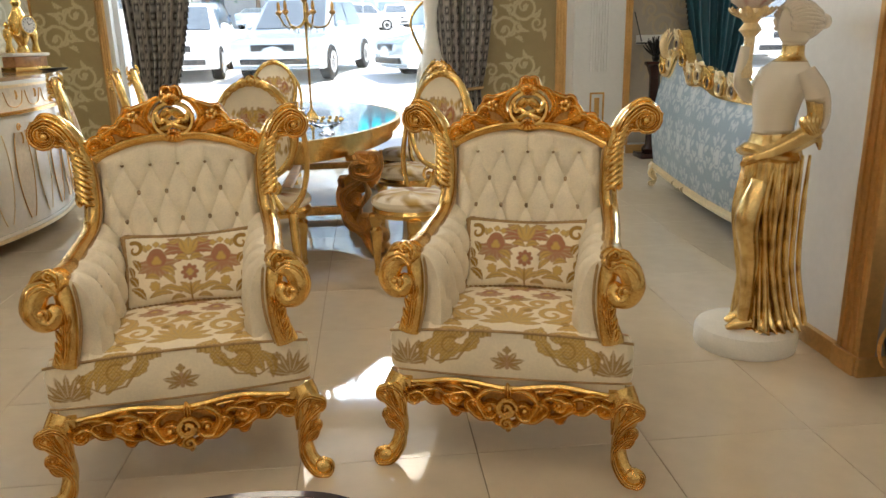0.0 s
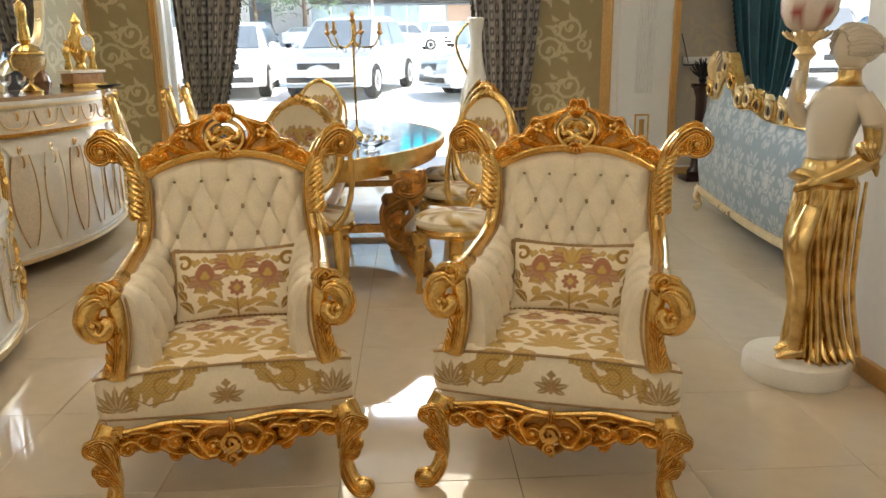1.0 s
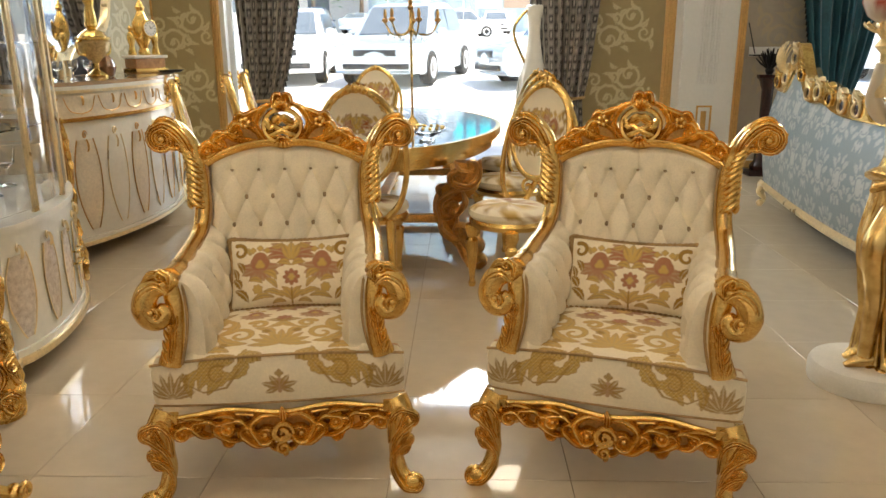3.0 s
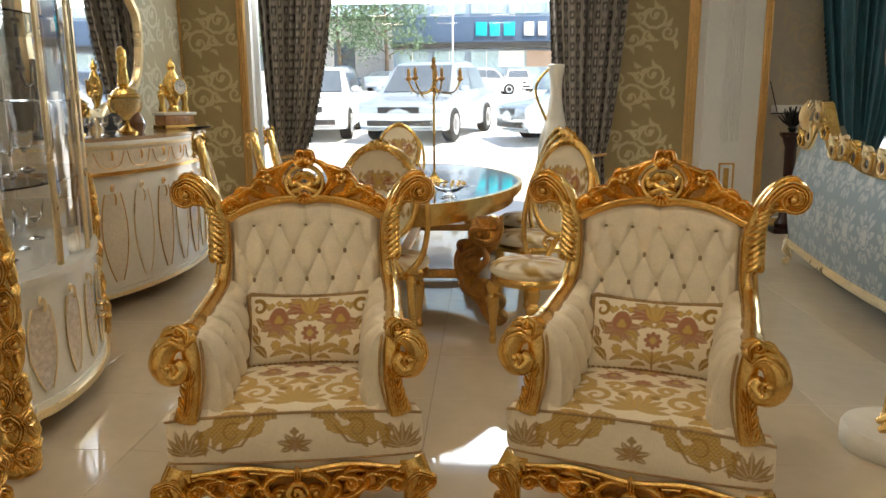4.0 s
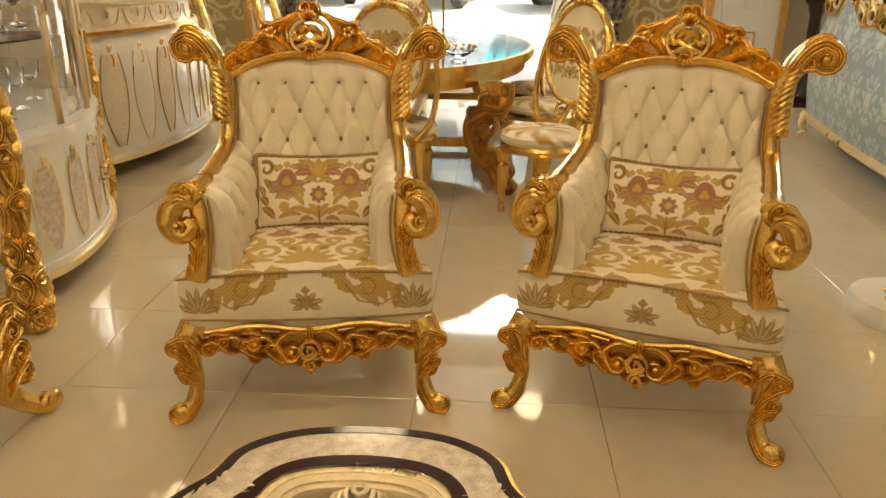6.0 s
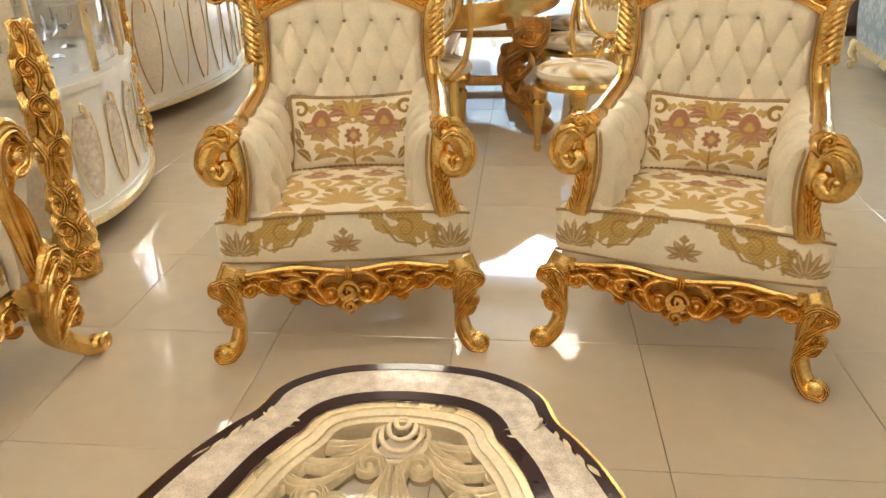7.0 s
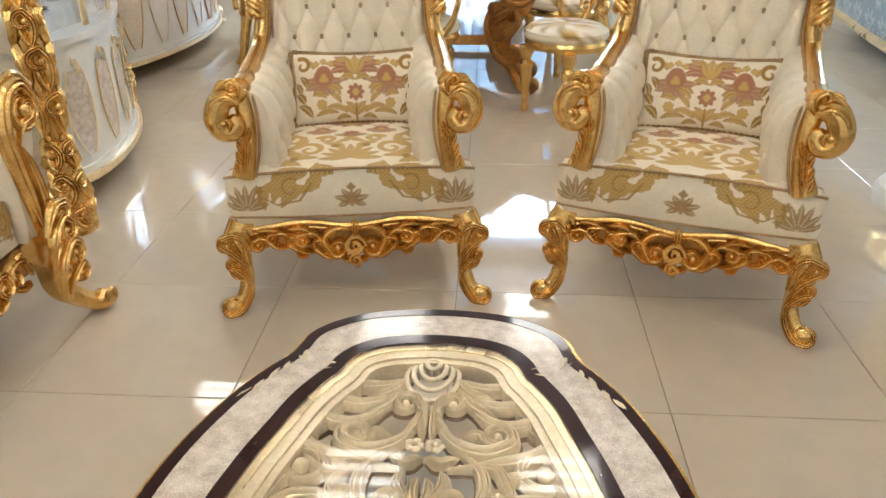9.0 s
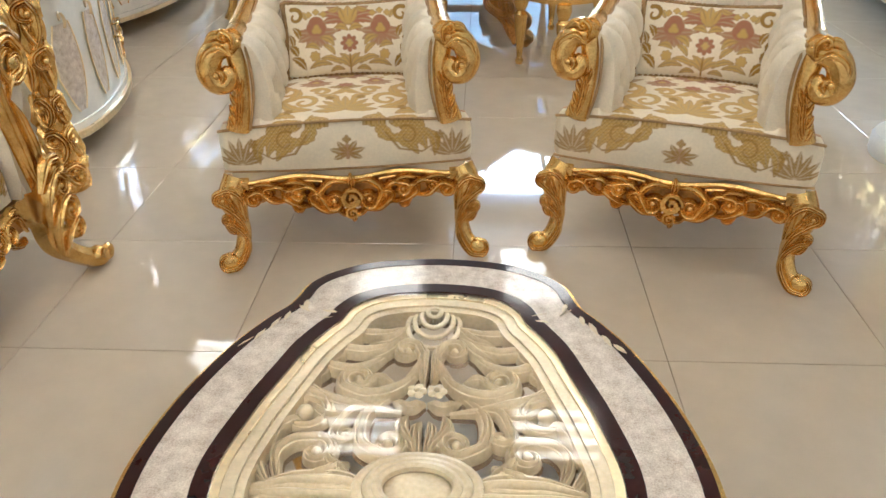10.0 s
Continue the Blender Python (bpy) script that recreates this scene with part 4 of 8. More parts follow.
    tube(bm, [(x, 0.046, z - 0.014) for x, z in top], 0.004, 6)
    for s in (-1, 1):
        place = lambda x, z: (s * x, 0.046, z)
        for path, eye, w in (([(0.012, 0.268), (0.062, 0.272), (0.098, 0.235), (0.072, 0.178)], (0.056, 0.206), 0.014), ([(0.030, 0.165), (0.085, 0.172), (0.125, 0.205)], (0.110, 0.220), 0.012),
                             ([(0.085, 0.200), (0.125, 0.258), (0.172, 0.258)], (0.165, 0.235), 0.013), ([(0.120, 0.188), (0.165, 0.196), (0.205, 0.222)], (0.190, 0.236), 0.012),
                             ([(0.165, 0.205), (0.215, 0.262), (0.265, 0.262)], (0.258, 0.246), 0.012), ([(0.205, 0.210), (0.245, 0.215), (0.285, 0.250), (0.322, 0.240)], (0.306, 0.226), 0.013),
                             ([(0.125, 0.262), (0.170, 0.280), (0.225, 0.272)], None, 0.009), ([(0.225, 0.270), (0.27, 0.278), (0.315, 0.272)], None, 0.008), ([(0.145, 0.190), (0.170, 0.178), (0.195, 0.200)], None, 0.009),
                             ([(0.0, 0.150), (0.030, 0.160), (0.052, 0.186)], None, 0.010)):
            scrollwork(bm, path, eye, w * 1.25, 0.028, place, (0, -1, 0.1), 1.15, 2, 6)
    for k in range(3):
        tube(bm, spiral((0.0, 0.026, 0.216), 0.034 - 0.010 * k, 0.024 - 0.010 * k, 2.1 * k, 1.0, 18), 0.0085 - 0.001 * k, 7, 1.5)
    tube(bm, spiral((0.0, 0.024, 0.166), 0.022, 0.005, 1.57, 1.4, 20), 0.0075, 7, 1.4)
    scrollwork(bm, [(0, 0.150), (0.004, 0.140), (0, 0.126)], None, 0.011, 0.012, lambda x, z: (x, 0.036, z), (0, -1, 0), 1, 3)
    scrollwork(bm, [(0, 0.245), (0.003, 0.27), (0, 0.300)], None, 0.016, 0.016, lambda x, z: (x, 0.040, z), (0, -1, 0), 1, 3)
    carved("apron_carving", bm, GOLD, apron, "deeply carved gilded scrollwork")
    # crest
    bm = bmesh.new()
    ctop = [(x, 0.655, 1.046 - 0.066 * (abs(x) / 0.268) ** 2.4 - 0.010 * math.exp(-(x / 0.03) ** 2)) for x in np.linspace(-0.285, 0.285, 45)]
    tube(bm, ctop, 0.016, 8, 1.2)
    tube(bm, [Vector(p) + Vector((0, -0.016, 0.008)) for p in ctop], 0.007, 6)
    crest = part("crest_rail", bm, GOLD, t, "gilded moulded top rail")
    Y = 0.668
    for s in (-1, 1):
        bm = bmesh.new()
        side = [(0.086, 1.04), (0.092, 1.115), (0.115, 1.115), (0.135, 1.100), (0.165, 1.090), (0.185, 1.065), (0.215, 1.056), (0.245, 1.035), (0.272, 1.015), (0.285, 0.985), (0.22, 1.0), (0.15, 1.03)]
        prism(bm, [(s * x, z) for x, z in side], Y, Y + 0.02, "y")
        part("crest_ground", bm, FOND, crest, "red-brown ground behind the crest carving")
    bm = bmesh.new()
    for s in (-1, 1):
        place = lambda x, z: (s * x, Y + 0.25 * (z - 1.05), z)
        for path, eye, w in (([(0.022, 1.185), (0.072, 1.160), (0.098, 1.108), (0.068, 1.052)], (0.050, 1.072), 0.014), ([(0.060, 1.168), (0.100, 1.150), (0.140, 1.134)], (0.132, 1.116), 0.013),
                             ([(0.078, 1.060), (0.120, 1.100), (0.168, 1.108), (0.190, 1.080)], (0.168, 1.078), 0.014), ([(0.095, 1.050), (0.150, 1.056), (0.195, 1.078), (0.240, 1.058)], (0.226, 1.040), 0.014),
                             ([(0.160, 1.030), (0.215, 1.020), (0.262, 1.044), (0.292, 1.024)], (0.272, 1.014), 0.013), ([(0.180, 1.055), (0.225, 1.080), (0.262, 1.060)], None, 0.011),
                             ([(0.105, 1.108), (0.150, 1.142), (0.182, 1.112)], None, 0.012), ([(0.225, 1.015), (0.260, 1.000), (0.292, 0.985)], None, 0.013), ([(0.110, 1.045), (0.150, 1.030), (0.190, 1.035)], None, 0.010),
                             ([(0.006, 1.150), (0.030, 1.178), (0.026, 1.205)], (0.013, 1.196), 0.010)):
            scrollwork(bm, path, eye, w * 1.3, 0.030, place, (0, -1, 0.25), 1.15, 2, 7)
        for k in range(5):          # small rosette
            a = k * 1.2566
            ball(bm, (s * 0.132 + 0.013 * math.cos(a), Y - 0.022, 1.118 + 0.013 * math.sin(a)), 0.009, 7)
        # woven strap work of the open medallion
        tube(bm, smooth_path([(s * 0.052, Y - 0.01, 1.065), (s * 0.01, Y - 0.03, 1.085), (-s * 0.034, Y - 0.012, 1.108), (-s * 0.012, Y - 0.03, 1.138), (s * 0.02, Y - 0.012, 1.115), (s * 0.042, Y - 0.026, 1.098), (s * 0.056, Y - 0.01, 1.125)], 5), 0.011, 8)
    ring = [(0.066 * math.cos(a), Y - 0.006 + 0.012 * math.sin(a), 1.104 + 0.058 * math.sin(a)) for a in np.linspace(0, 2 * math.pi, 36)]
    tube(bm, ring, 0.010, 7, 1.5)
    for k in range(5):
        for q, z0 in ((1, 1.158), (-1, 1.066)):
            a = q * math.pi * (0.2 + 0.15 * k)
            leaf(bm, (0, Y - 0.008, z0), (0.045 * math.cos(a), Y - 0.018, z0 + 0.045 * math.sin(a)), 0.011, (0, -0.014, 0), (math.sin(a), 0, -math.cos(a)), 1)
    carved("crest_carving", bm, GOLD, crest, "pierced carved gilded crest")
    return t


CH_A, CH_B = pose(0.004, 0, 0, 0, 0, 8.4), pose(0.992, -0.018, 0, 0, 0, -17.6)
chair = armchair(CH_A)
copy_thing(chair, CH_B)


def pillow(m):
    t = thing("lumbar_pillow", m, "cream lumbar pillow with woven red flowers and rope edge", "pillow", "lumbar pillows")
    W, Hh = 0.222, 0.128

    def edge(u, v):
        x, z = (u * 2 - 1), (v * 2 - 1)
        return x * W * (1 - 0.05 * (1 - z * z)), z * Hh * (1 - 0.09 * (1 - x * x) + 0.02 * x * x)

    def face(sg):
        def f(u, v):
            x, z = edge(u, v)
            k = max(0, (1 - (u * 2 - 1) ** 4)) ** 0.6 * max(0, (1 - (v * 2 - 1) ** 4)) ** 0.6
            return (x, sg * 0.052 * k, z)
        return f
    bm = sheet(240, 140, face(-1))
    cover = part("cover", bm, FLORAL, t)
    weave(cover, pillow_cloth, lambda c: (c[:, 0], c[:, 2]))
    part("back_cover", sheet(30, 20, face(1)), CREAM, t)
    rim = [(*edge(k / 20, 1), ) for k in range(21)] + [(*edge(1, 1 - k / 14), ) for k in range(1, 15)] + [(*edge(1 - k / 20, 0), ) for k in range(1, 21)] + [(*edge(0, k / 14), ) for k in range(1, 15)]
    bm = bmesh.new()
    for ph in (0, math.pi):        # two twisted strands
        pts = []
        for i in range(len(rim) * 3 - 2):
            a, b = Vector(rim[i // 3]), Vector(rim[min(i // 3 + 1, len(rim) - 1)])
            q = a.lerp(b, (i % 3) / 3)
            pts.append((q.x + 0.005 * math.cos(i * 1.3 + ph), 0.006 * math.sin(i * 1.3 + ph), q.y + 0.005 * math.cos(i * 1.3 + ph)))
        tube(bm, pts, 0.0072, 6)
    part("rope_edge", bm, ROPE, t, "twisted tan rope edge")
    return t


PIL = pose(0.018, 0.500, 0.592, -27, 0, 0)
pil = pillow(CH_A @ PIL)
copy_thing(pil, CH_B @ pose(0.012, 0.500, 0.592, -27, 0, 0))


# ---- coffee table ----
def coffee_table():
    cx, cy = 0.325, -1.325
    t = thing("coffee_table", Matrix.Translation((cx, cy, 0)), "marble-topped gilded coffee table with pierced carved centre under glass", "coffee table")

    def closed(half):
        """A full outline from a quarter that runs from the far tip to the side."""
        q = [Vector((*p, 0)) for p in half]
        q = smooth_path([(-q[1].x, q[1].y, 0)] + q + [(q[-2].x, -q[-2].y, 0)], 6)[6:-6]
        r = [(p.x, p.y) for p in q]
        return r + [(x, -y) for x, y in r[-2::-1]] + [(-x, -y) for x, y in r[1:]] + [(-x, y) for x, y in r[-2:0:-1]]
    outer = closed([(0, 0.603), (0.13, 0.588), (0.212, 0.550), (0.256, 0.505), (0.272, 0.455), (0.284, 0.425), (0.314, 0.383), (0.362, 0.294), (0.410, 0.15), (0.43, 0.0)])
    inner = closed([(0, 0.492), (0.09, 0.482), (0.146, 0.456), (0.176, 0.420), (0.188, 0.386), (0.204, 0.362), (0.234, 0.306), (0.257, 0.238), (0.290, 0.13), (0.313, 0.0)])

    def grow(o, d):
        n, out = len(o), []
        for i in range(n):
            a, b = Vector(o[i - 1]), Vector(o[(i + 1) % n])
            tn = (b - a).normalized()
            out.append((o[i][0] + tn.y * d, o[i][1] - tn.x * d))
        return out

    def band(name, o, d0, d1, z0, z1, m, label=""):
        a, b = grow(o, d0), grow(o, d1)
        bm, n = bmesh.new(), len(o)
        L = [[bm.verts.new((*p, z)) for p in ring] for ring, z in ((a, z0), (a, z1), (b, z1), (b, z0))]
        for i in range(n):
            j = (i + 1) % n
            for k in range(4):
                bm.faces.new((L[k][i], L[k][j], L[(k + 1) % 4][j], L[(k + 1) % 4][i]))
        return part(name, bm, m, t, label)
    n = len(outer)
    band("edge_moulding", outer, -0.006, 0.004, 0.405, 0.452, GOLD, "gilded outer edge")
    band("dark_border", outer, 0.004, 0.026, 0.43, 0.4600, DARK, "glossy dark brown border")
    # marble between the two dark bands
    a, b = grow(outer, 0.026), grow(inner, -0.012)
    bm = bmesh.new()
    L = [[bm.verts.new((*p, z)) for p in ring] for ring, z in ((a, 0.43), (a, 0.4585), (b, 0.4585), (b, 0.43))]
    for i in range(n):
        j = (i + 1) % n
        for k in range(4):
            bm.faces.new((L[k][i], L[k][j], L[(k + 1) % 4][j], L[(k + 1) % 4][i]))
    part("marble_band", bm, MARBLE, t, "mottled cream marble band")
    band("inner_border", inner, -0.012, 0.016, 0.43, 0.4600, DARK, "glossy dark brown inner border")
    band("inner_moulding", inner, 0.0162, 0.030, 0.42, 0.4522, PALEGOLD)
    band("inner_lip", inner, 0.030, 0.050, 0.41, 0.4490, FRETGOLD)
    band("inner_lip", inner, 0.050, 0.064, 0.41, 0.444, FRETGOLD)
    # gold sprigs painted over the notches
    for sx in (-1, 1):
        for sy in (-1, 1):
            for p, q, w in (((0.252, 0.440), (0.246, 0.412), 0.006), ((0.262, 0.422), (0.238, 0.402), 0.005), ((0.276, 0.402), (0.280, 0.372), 0.005), ((0.290, 0.382), (0.302, 0.345), 0.005), ((0.310, 0.345), (0.322, 0.312), 0.005),
                            ((0.326, 0.320), (0.346, 0.292), 0.005), ((0.186, 0.400), (0.214, 0.408), 0.006), ((0.192, 0.386), (0.216, 0.380), 0.005)):
                bm = bmesh.new()
                leaf(bm, (sx * p[0], sy * p[1], 0.4592), (sx * q[0], sy * q[1], 0.4592), w, (0, 0, 0.0006), (1, 0.5, 0), 2, 0.0006)
                part("painted_sprig", bm, FRETGOLD, t)
    # pierced carving
    bm = bmesh.new()

    SC = (([(0.050, 0.398), (0.098, 0.370), (0.146, 0.376), (0.172, 0.405)], (0.150, 0.420), 0.016), ([(0.058, 0.365), (0.105, 0.322), (0.150, 0.322), (0.184, 0.348)], (0.160, 0.358), 0.016),
          ([(0.066, 0.335), (0.112, 0.275), (0.158, 0.268), (0.202, 0.298)], (0.180, 0.308), 0.016), ([(0.052, 0.232), (0.026, 0.262), (0.012, 0.300), (0.024, 0.336)], (0.043, 0.322), 0.012),
          ([(0.012, 0.290), (0.050, 0.222), (0.100, 0.202), (0.140, 0.218)], (0.122, 0.240), 0.017), ([(0.040, 0.166), (0.122, 0.176), (0.190, 0.202), (0.234, 0.248)], (0.205, 0.264), 0.017),
          ([(0.222, 0.002), (0.258, 0.060), (0.272, 0.122), (0.246, 0.172)], (0.198, 0.156), 0.018), ([(0.205, 0.004), (0.224, 0.060), (0.204, 0.092), (0.172, 0.098)], (0.163, 0.072), 0.015),
          ([(0.055, 0.214), (0.098, 0.152), (0.096, 0.092), (0.062, 0.066)], (0.054, 0.092), 0.015), ([(0.080, 0.172), (0.122, 0.162), (0.140, 0.120)], (0.124, 0.108), 0.012),
          ([(0.110, 0.055), (0.140, 0.030), (0.180, 0.022)], None, 0.014), ([(0.096, 0.020), (0.135, 0.050), (0.150, 0.075)], None, 0.011), ([(0.062, 0.008), (0.150, 0.014), (0.262, 0.004)], None, 0.026),
          ([(0.200, 0.150), (0.232, 0.120), (0.240, 0.060)], None, 0.014), ([(0.120, 0.150), (0.165, 0.150), (0.205, 0.195)], None, 0.012), ([(0.030, 0.415), (0.062, 0.452), (0.100, 0.448)], None, 0.012),
          ([(0.018, 0.418), (0.035, 0.456), (0.055, 0.460)], None, 0.010), ([(0.006, 0.420), (0.012, 0.458), (0.020, 0.464)], None, 0.009), ([(0.004, 0.070), (0.036, 0.120), (0.030, 0.165)], None, 0.014),
          ([(0.004, 0.060), (0.014, 0.110), (0.006, 0.150)], None, 0.012), ([(0.002, 0.190), (0.030, 0.175), (0.058, 0.195)], None, 0.010), ([(0.008, 0.345), (0.010, 0.280), (0.008, 0.225)], None, 0.010),
          ([(0.040, 0.405), (0.080, 0.350), (0.120, 0.345)], None, 0.012), ([(0.050, 0.370), (0.085, 0.312), (0.125, 0.292)], None, 0.012), ([(0.060, 0.240), (0.090, 0.245), (0.105, 0.225)], None, 0.010))
    # wider brown straps below: glaze, with the scrolls' side shade put into the colour
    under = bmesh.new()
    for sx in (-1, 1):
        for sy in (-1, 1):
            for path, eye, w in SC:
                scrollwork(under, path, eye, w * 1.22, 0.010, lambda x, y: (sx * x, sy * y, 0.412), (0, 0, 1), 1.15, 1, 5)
                scrollwork(bm, path, eye, w, 0.024, lambda x, y: (sx * x, sy * y, 0.420), (0, 0, 1), 1.15, 3, 6)
    for sy in (-1, 1):
        for k in range(4):          # the ringed eye at the far end, in a shield of nested leaves
            tube(bm, [(0.0125 * (k + 1) * math.cos(a), sy * (0.428 - 0.008 * k + 0.0135 * (k + 1) * math.sin(a) * (1.35 if math.sin(a) < 0 else 0.8)), 0.443 - 0.004 * k) for a in np.linspace(0, 2 * math.pi, 28)], 0.0052, 8, 0.8, (0, 0, 1))
        for q in (-1, 1):
            for k in range(5):
                ball(bm, (q * 0.017 + 0.010 * math.cos(k * 1.257), sy * 0.208 + 0.010 * math.sin(k * 1.257), 0.437), 0.0078, 8, (1, 1, 0.6))
            ball(bm, (q * 0.017, sy * 0.208, 0.441), 0.006, 8)
    for k, r in enumerate((1.0, 0.82, 0.66)):
        tube(bm, [(0.090 * r * math.cos(a), 0.062 * r * math.sin(a), 0.434 + 0.002 * k) for a in np.linspace(0, 2 * math.pi, 40)], 0.009, 8, 0.9, (0, 0, 1))
    ball(bm, (0, 0, 0.428), 0.056, 20, (1, 0.70, 0.22))
    part("fret_shade_strap", under, FRETSHADE, t, "brown strap under the carving, glaze and side shade in one colour")
    part("pierced_carving", bm, FRETGOLD, t, "pierced champagne-gold acanthus carving")
    bm = bmesh.new()
    prism(bm, grow(inner, 0.0165), 0.4530, 0.4585)
    g = part("glass_top", bm, TOPGLASS, t, "clear glass over the carving", smooth=False)
    g.visible_shadow = False
    bm = bmesh.new()
    prism(bm, grow(inner, 0.02), 0.20, 0.215)
    part("lower_shelf", bm, LACQ, t)
    band("apron", outer, 0.03, 0.05, 0.35, 0.43, GOLD)
    for sx in (-1, 1):
        for sy in (-1, 1):
            bm = bmesh.new()
            tube(bm, smooth_path([(sx * 0.27, sy * 0.30, 0.42), (sx * 0.30, sy * 0.34, 0.30), (sx * 0.25, sy * 0.28, 0.15), (sx * 0.30, sy * 0.34, 0.0)], 6), [0.035, 0.03, 0.02, 0.028], 10)
            part("leg", bm, GOLD, t)
    return t


coffee_table()


# ---- dining group ----
def dining_chair(m, label):
    t = thing("dining_chair", m, label, "chair", "dining chairs")
    bm = bmesh.new()
    lathe(bm, ((0.02, 0.505), (0.12, 0.503), (0.20, 0.492), (0.235, 0.470), (0.240, 0.445), (0.225, 0.425), (0.02, 0.425)), seg=36, sy=0.95)
    o = part("seat", bm, FLORAL, t, "round floral seat pad")
    weave(o, lambda x, y: seat_cloth(x * 1.25, y * 1.25 + 0.20), lambda c: (c[:, 0], c[:, 1] - (0.5 - c[:, 2]) * 1.5))
    bm = bmesh.new()
    lathe(bm, ((0.20, 0.375), (0.232, 0.38), (0.238, 0.405), (0.225, 0.426), (0.20, 0.426)), seg=32, sy=0.95)
    part("seat_rail", bm, GOLD, t)
    for s in (-1, 1):
        part("front_leg", lathe(bmesh.new(), ((0.018, 0.0), (0.024, 0.02), (0.016, 0.04), (0.022, 0.12), (0.036, 0.25), (0.038, 0.28), (0.024, 0.30), (0.034, 0.32), (0.042, 0.345), (0.038, 0.38)), (s * 0.155, -0.145, 0), 14), GOLD, t)
        bm = bmesh.new()
        tube(bm, smooth_path([(s * 0.15, 0.17, 0.40), (s * 0.16, 0.21, 0.22), (s * 0.17, 0.235, 0.10), (s * 0.185, 0.27, 0.015)], 6), [0.030, 0.026, 0.019, 0.024], 10)
        part("rear_leg", bm, GOLD, t)
        bm = bmesh.new()
        tube(bm, smooth_path([(s * 0.14, 0.20, 0.42), (s * 0.215, 0.19, 0.52), (s * 0.255, 0.22, 0.70), (s * 0.245, 0.275, 0.92), (s * 0.17, 0.30, 1.06)], 7), [0.022, 0.017, 0.016, 0.016, 0.014], 8)
        part("side_loop", bm, GOLD, t)
    C, rx, rz = (0, 0.27, 0.89), 0.195, 0.255

    def face(sg):
        def f(u, v):
            a, r = u * 2 * math.pi, v
            return (C[0] + rx * r * math.cos(a), C[1] + (rz * r * math.sin(a)) * 0.2 + sg * (0.014 + 0.026 * (1 - r * r)), C[2] + rz * r * math.sin(a))
        return f
    for sg, nm in ((-1, "back_pad"), (1, "rear_pad")):
        o = part(nm, sheet(60, 34, face(sg)), FLORAL, t, "oval back pad with a woven bouquet")
        weave(o, pillow_cloth, lambda c: (c[:, 0] * 1.05, (c[:, 2] - C[2]) * 0.8))
    bm = bmesh.new()
    tube(bm, [(C[0] + (rx + 0.012) * math.cos(a), C[1] + 0.2 * rz * math.sin(a), C[2] + (rz + 0.012) * math.sin(a)) for a in np.linspace(0, 2 * math.pi, 48)], 0.022, 10, 1.3)
    ring = part("back_frame", bm, GOLD, t, "oval gilded back frame")
    bm = bmesh.new()
    for k in range(9):
        a = math.pi * (0.22 + 0.07 * k)
        for sg in (-1, 1):
            leaf(bm, (C[0] + rx * 0.95 * math.cos(a), C[1] + 0.05 + sg * 0.018, C[2] + rz * 0.97 * math.sin(a)), (C[0] + (rx + 0.03) * math.cos(a * 0.8 + 0.314), C[1] + 0.058 + sg * 0.018, C[2] + (rz + 0.022 + 0.03 * math.sin(a) ** 8) * math.sin(a)), 0.026, (0, sg * 0.016, 0), (math.sin(a), 0, -math.cos(a)), 2)
    carved("crest_leaf", bm, GOLD, ring)
    bm = bmesh.new()
    tube(bm, smooth_path([(-0.10, 0.235, 0.44), (0, 0.25, 0.60), (0.10, 0.235, 0.44)], 6), 0.018, 8)
    for s in (-1, 1):
        tube(bm, spiral((s * 0.06, 0.225, 0.56), 0.045, 0.01, math.pi / 2, -1.2 * s, 18), 0.010, 7)
    part("back_bracket", bm, GOLD, t)
    return t


ch = dining_chair(pose(0.0, 2.32, 0, 0, 0, 178), "gilded dining chair with oval back, turned away")
for x, y, a, lab in ((0.83, 2.15, -46, "gilded dining chair with round floral seat"), (0.88, 3.12, -54, "gilded dining chair with round floral seat"), (0.91, 3.96, -60, "gilded dining chair with round floral seat"),
                     (-1.06, 3.05, 108, "gilded dining chair beside the sideboard"), (-0.98, 3.95, 110, "gilded dining chair beside the sideboard"), (-1.0, 4.5, 104, "gilded dining chair near the grey curtain"),
                     (-0.30, 5.35, 4, "gilded dining chair at the table's far end")):
    tagged(copy_thing(ch, pose(x, y, 0, 0, 0, a)), lab)


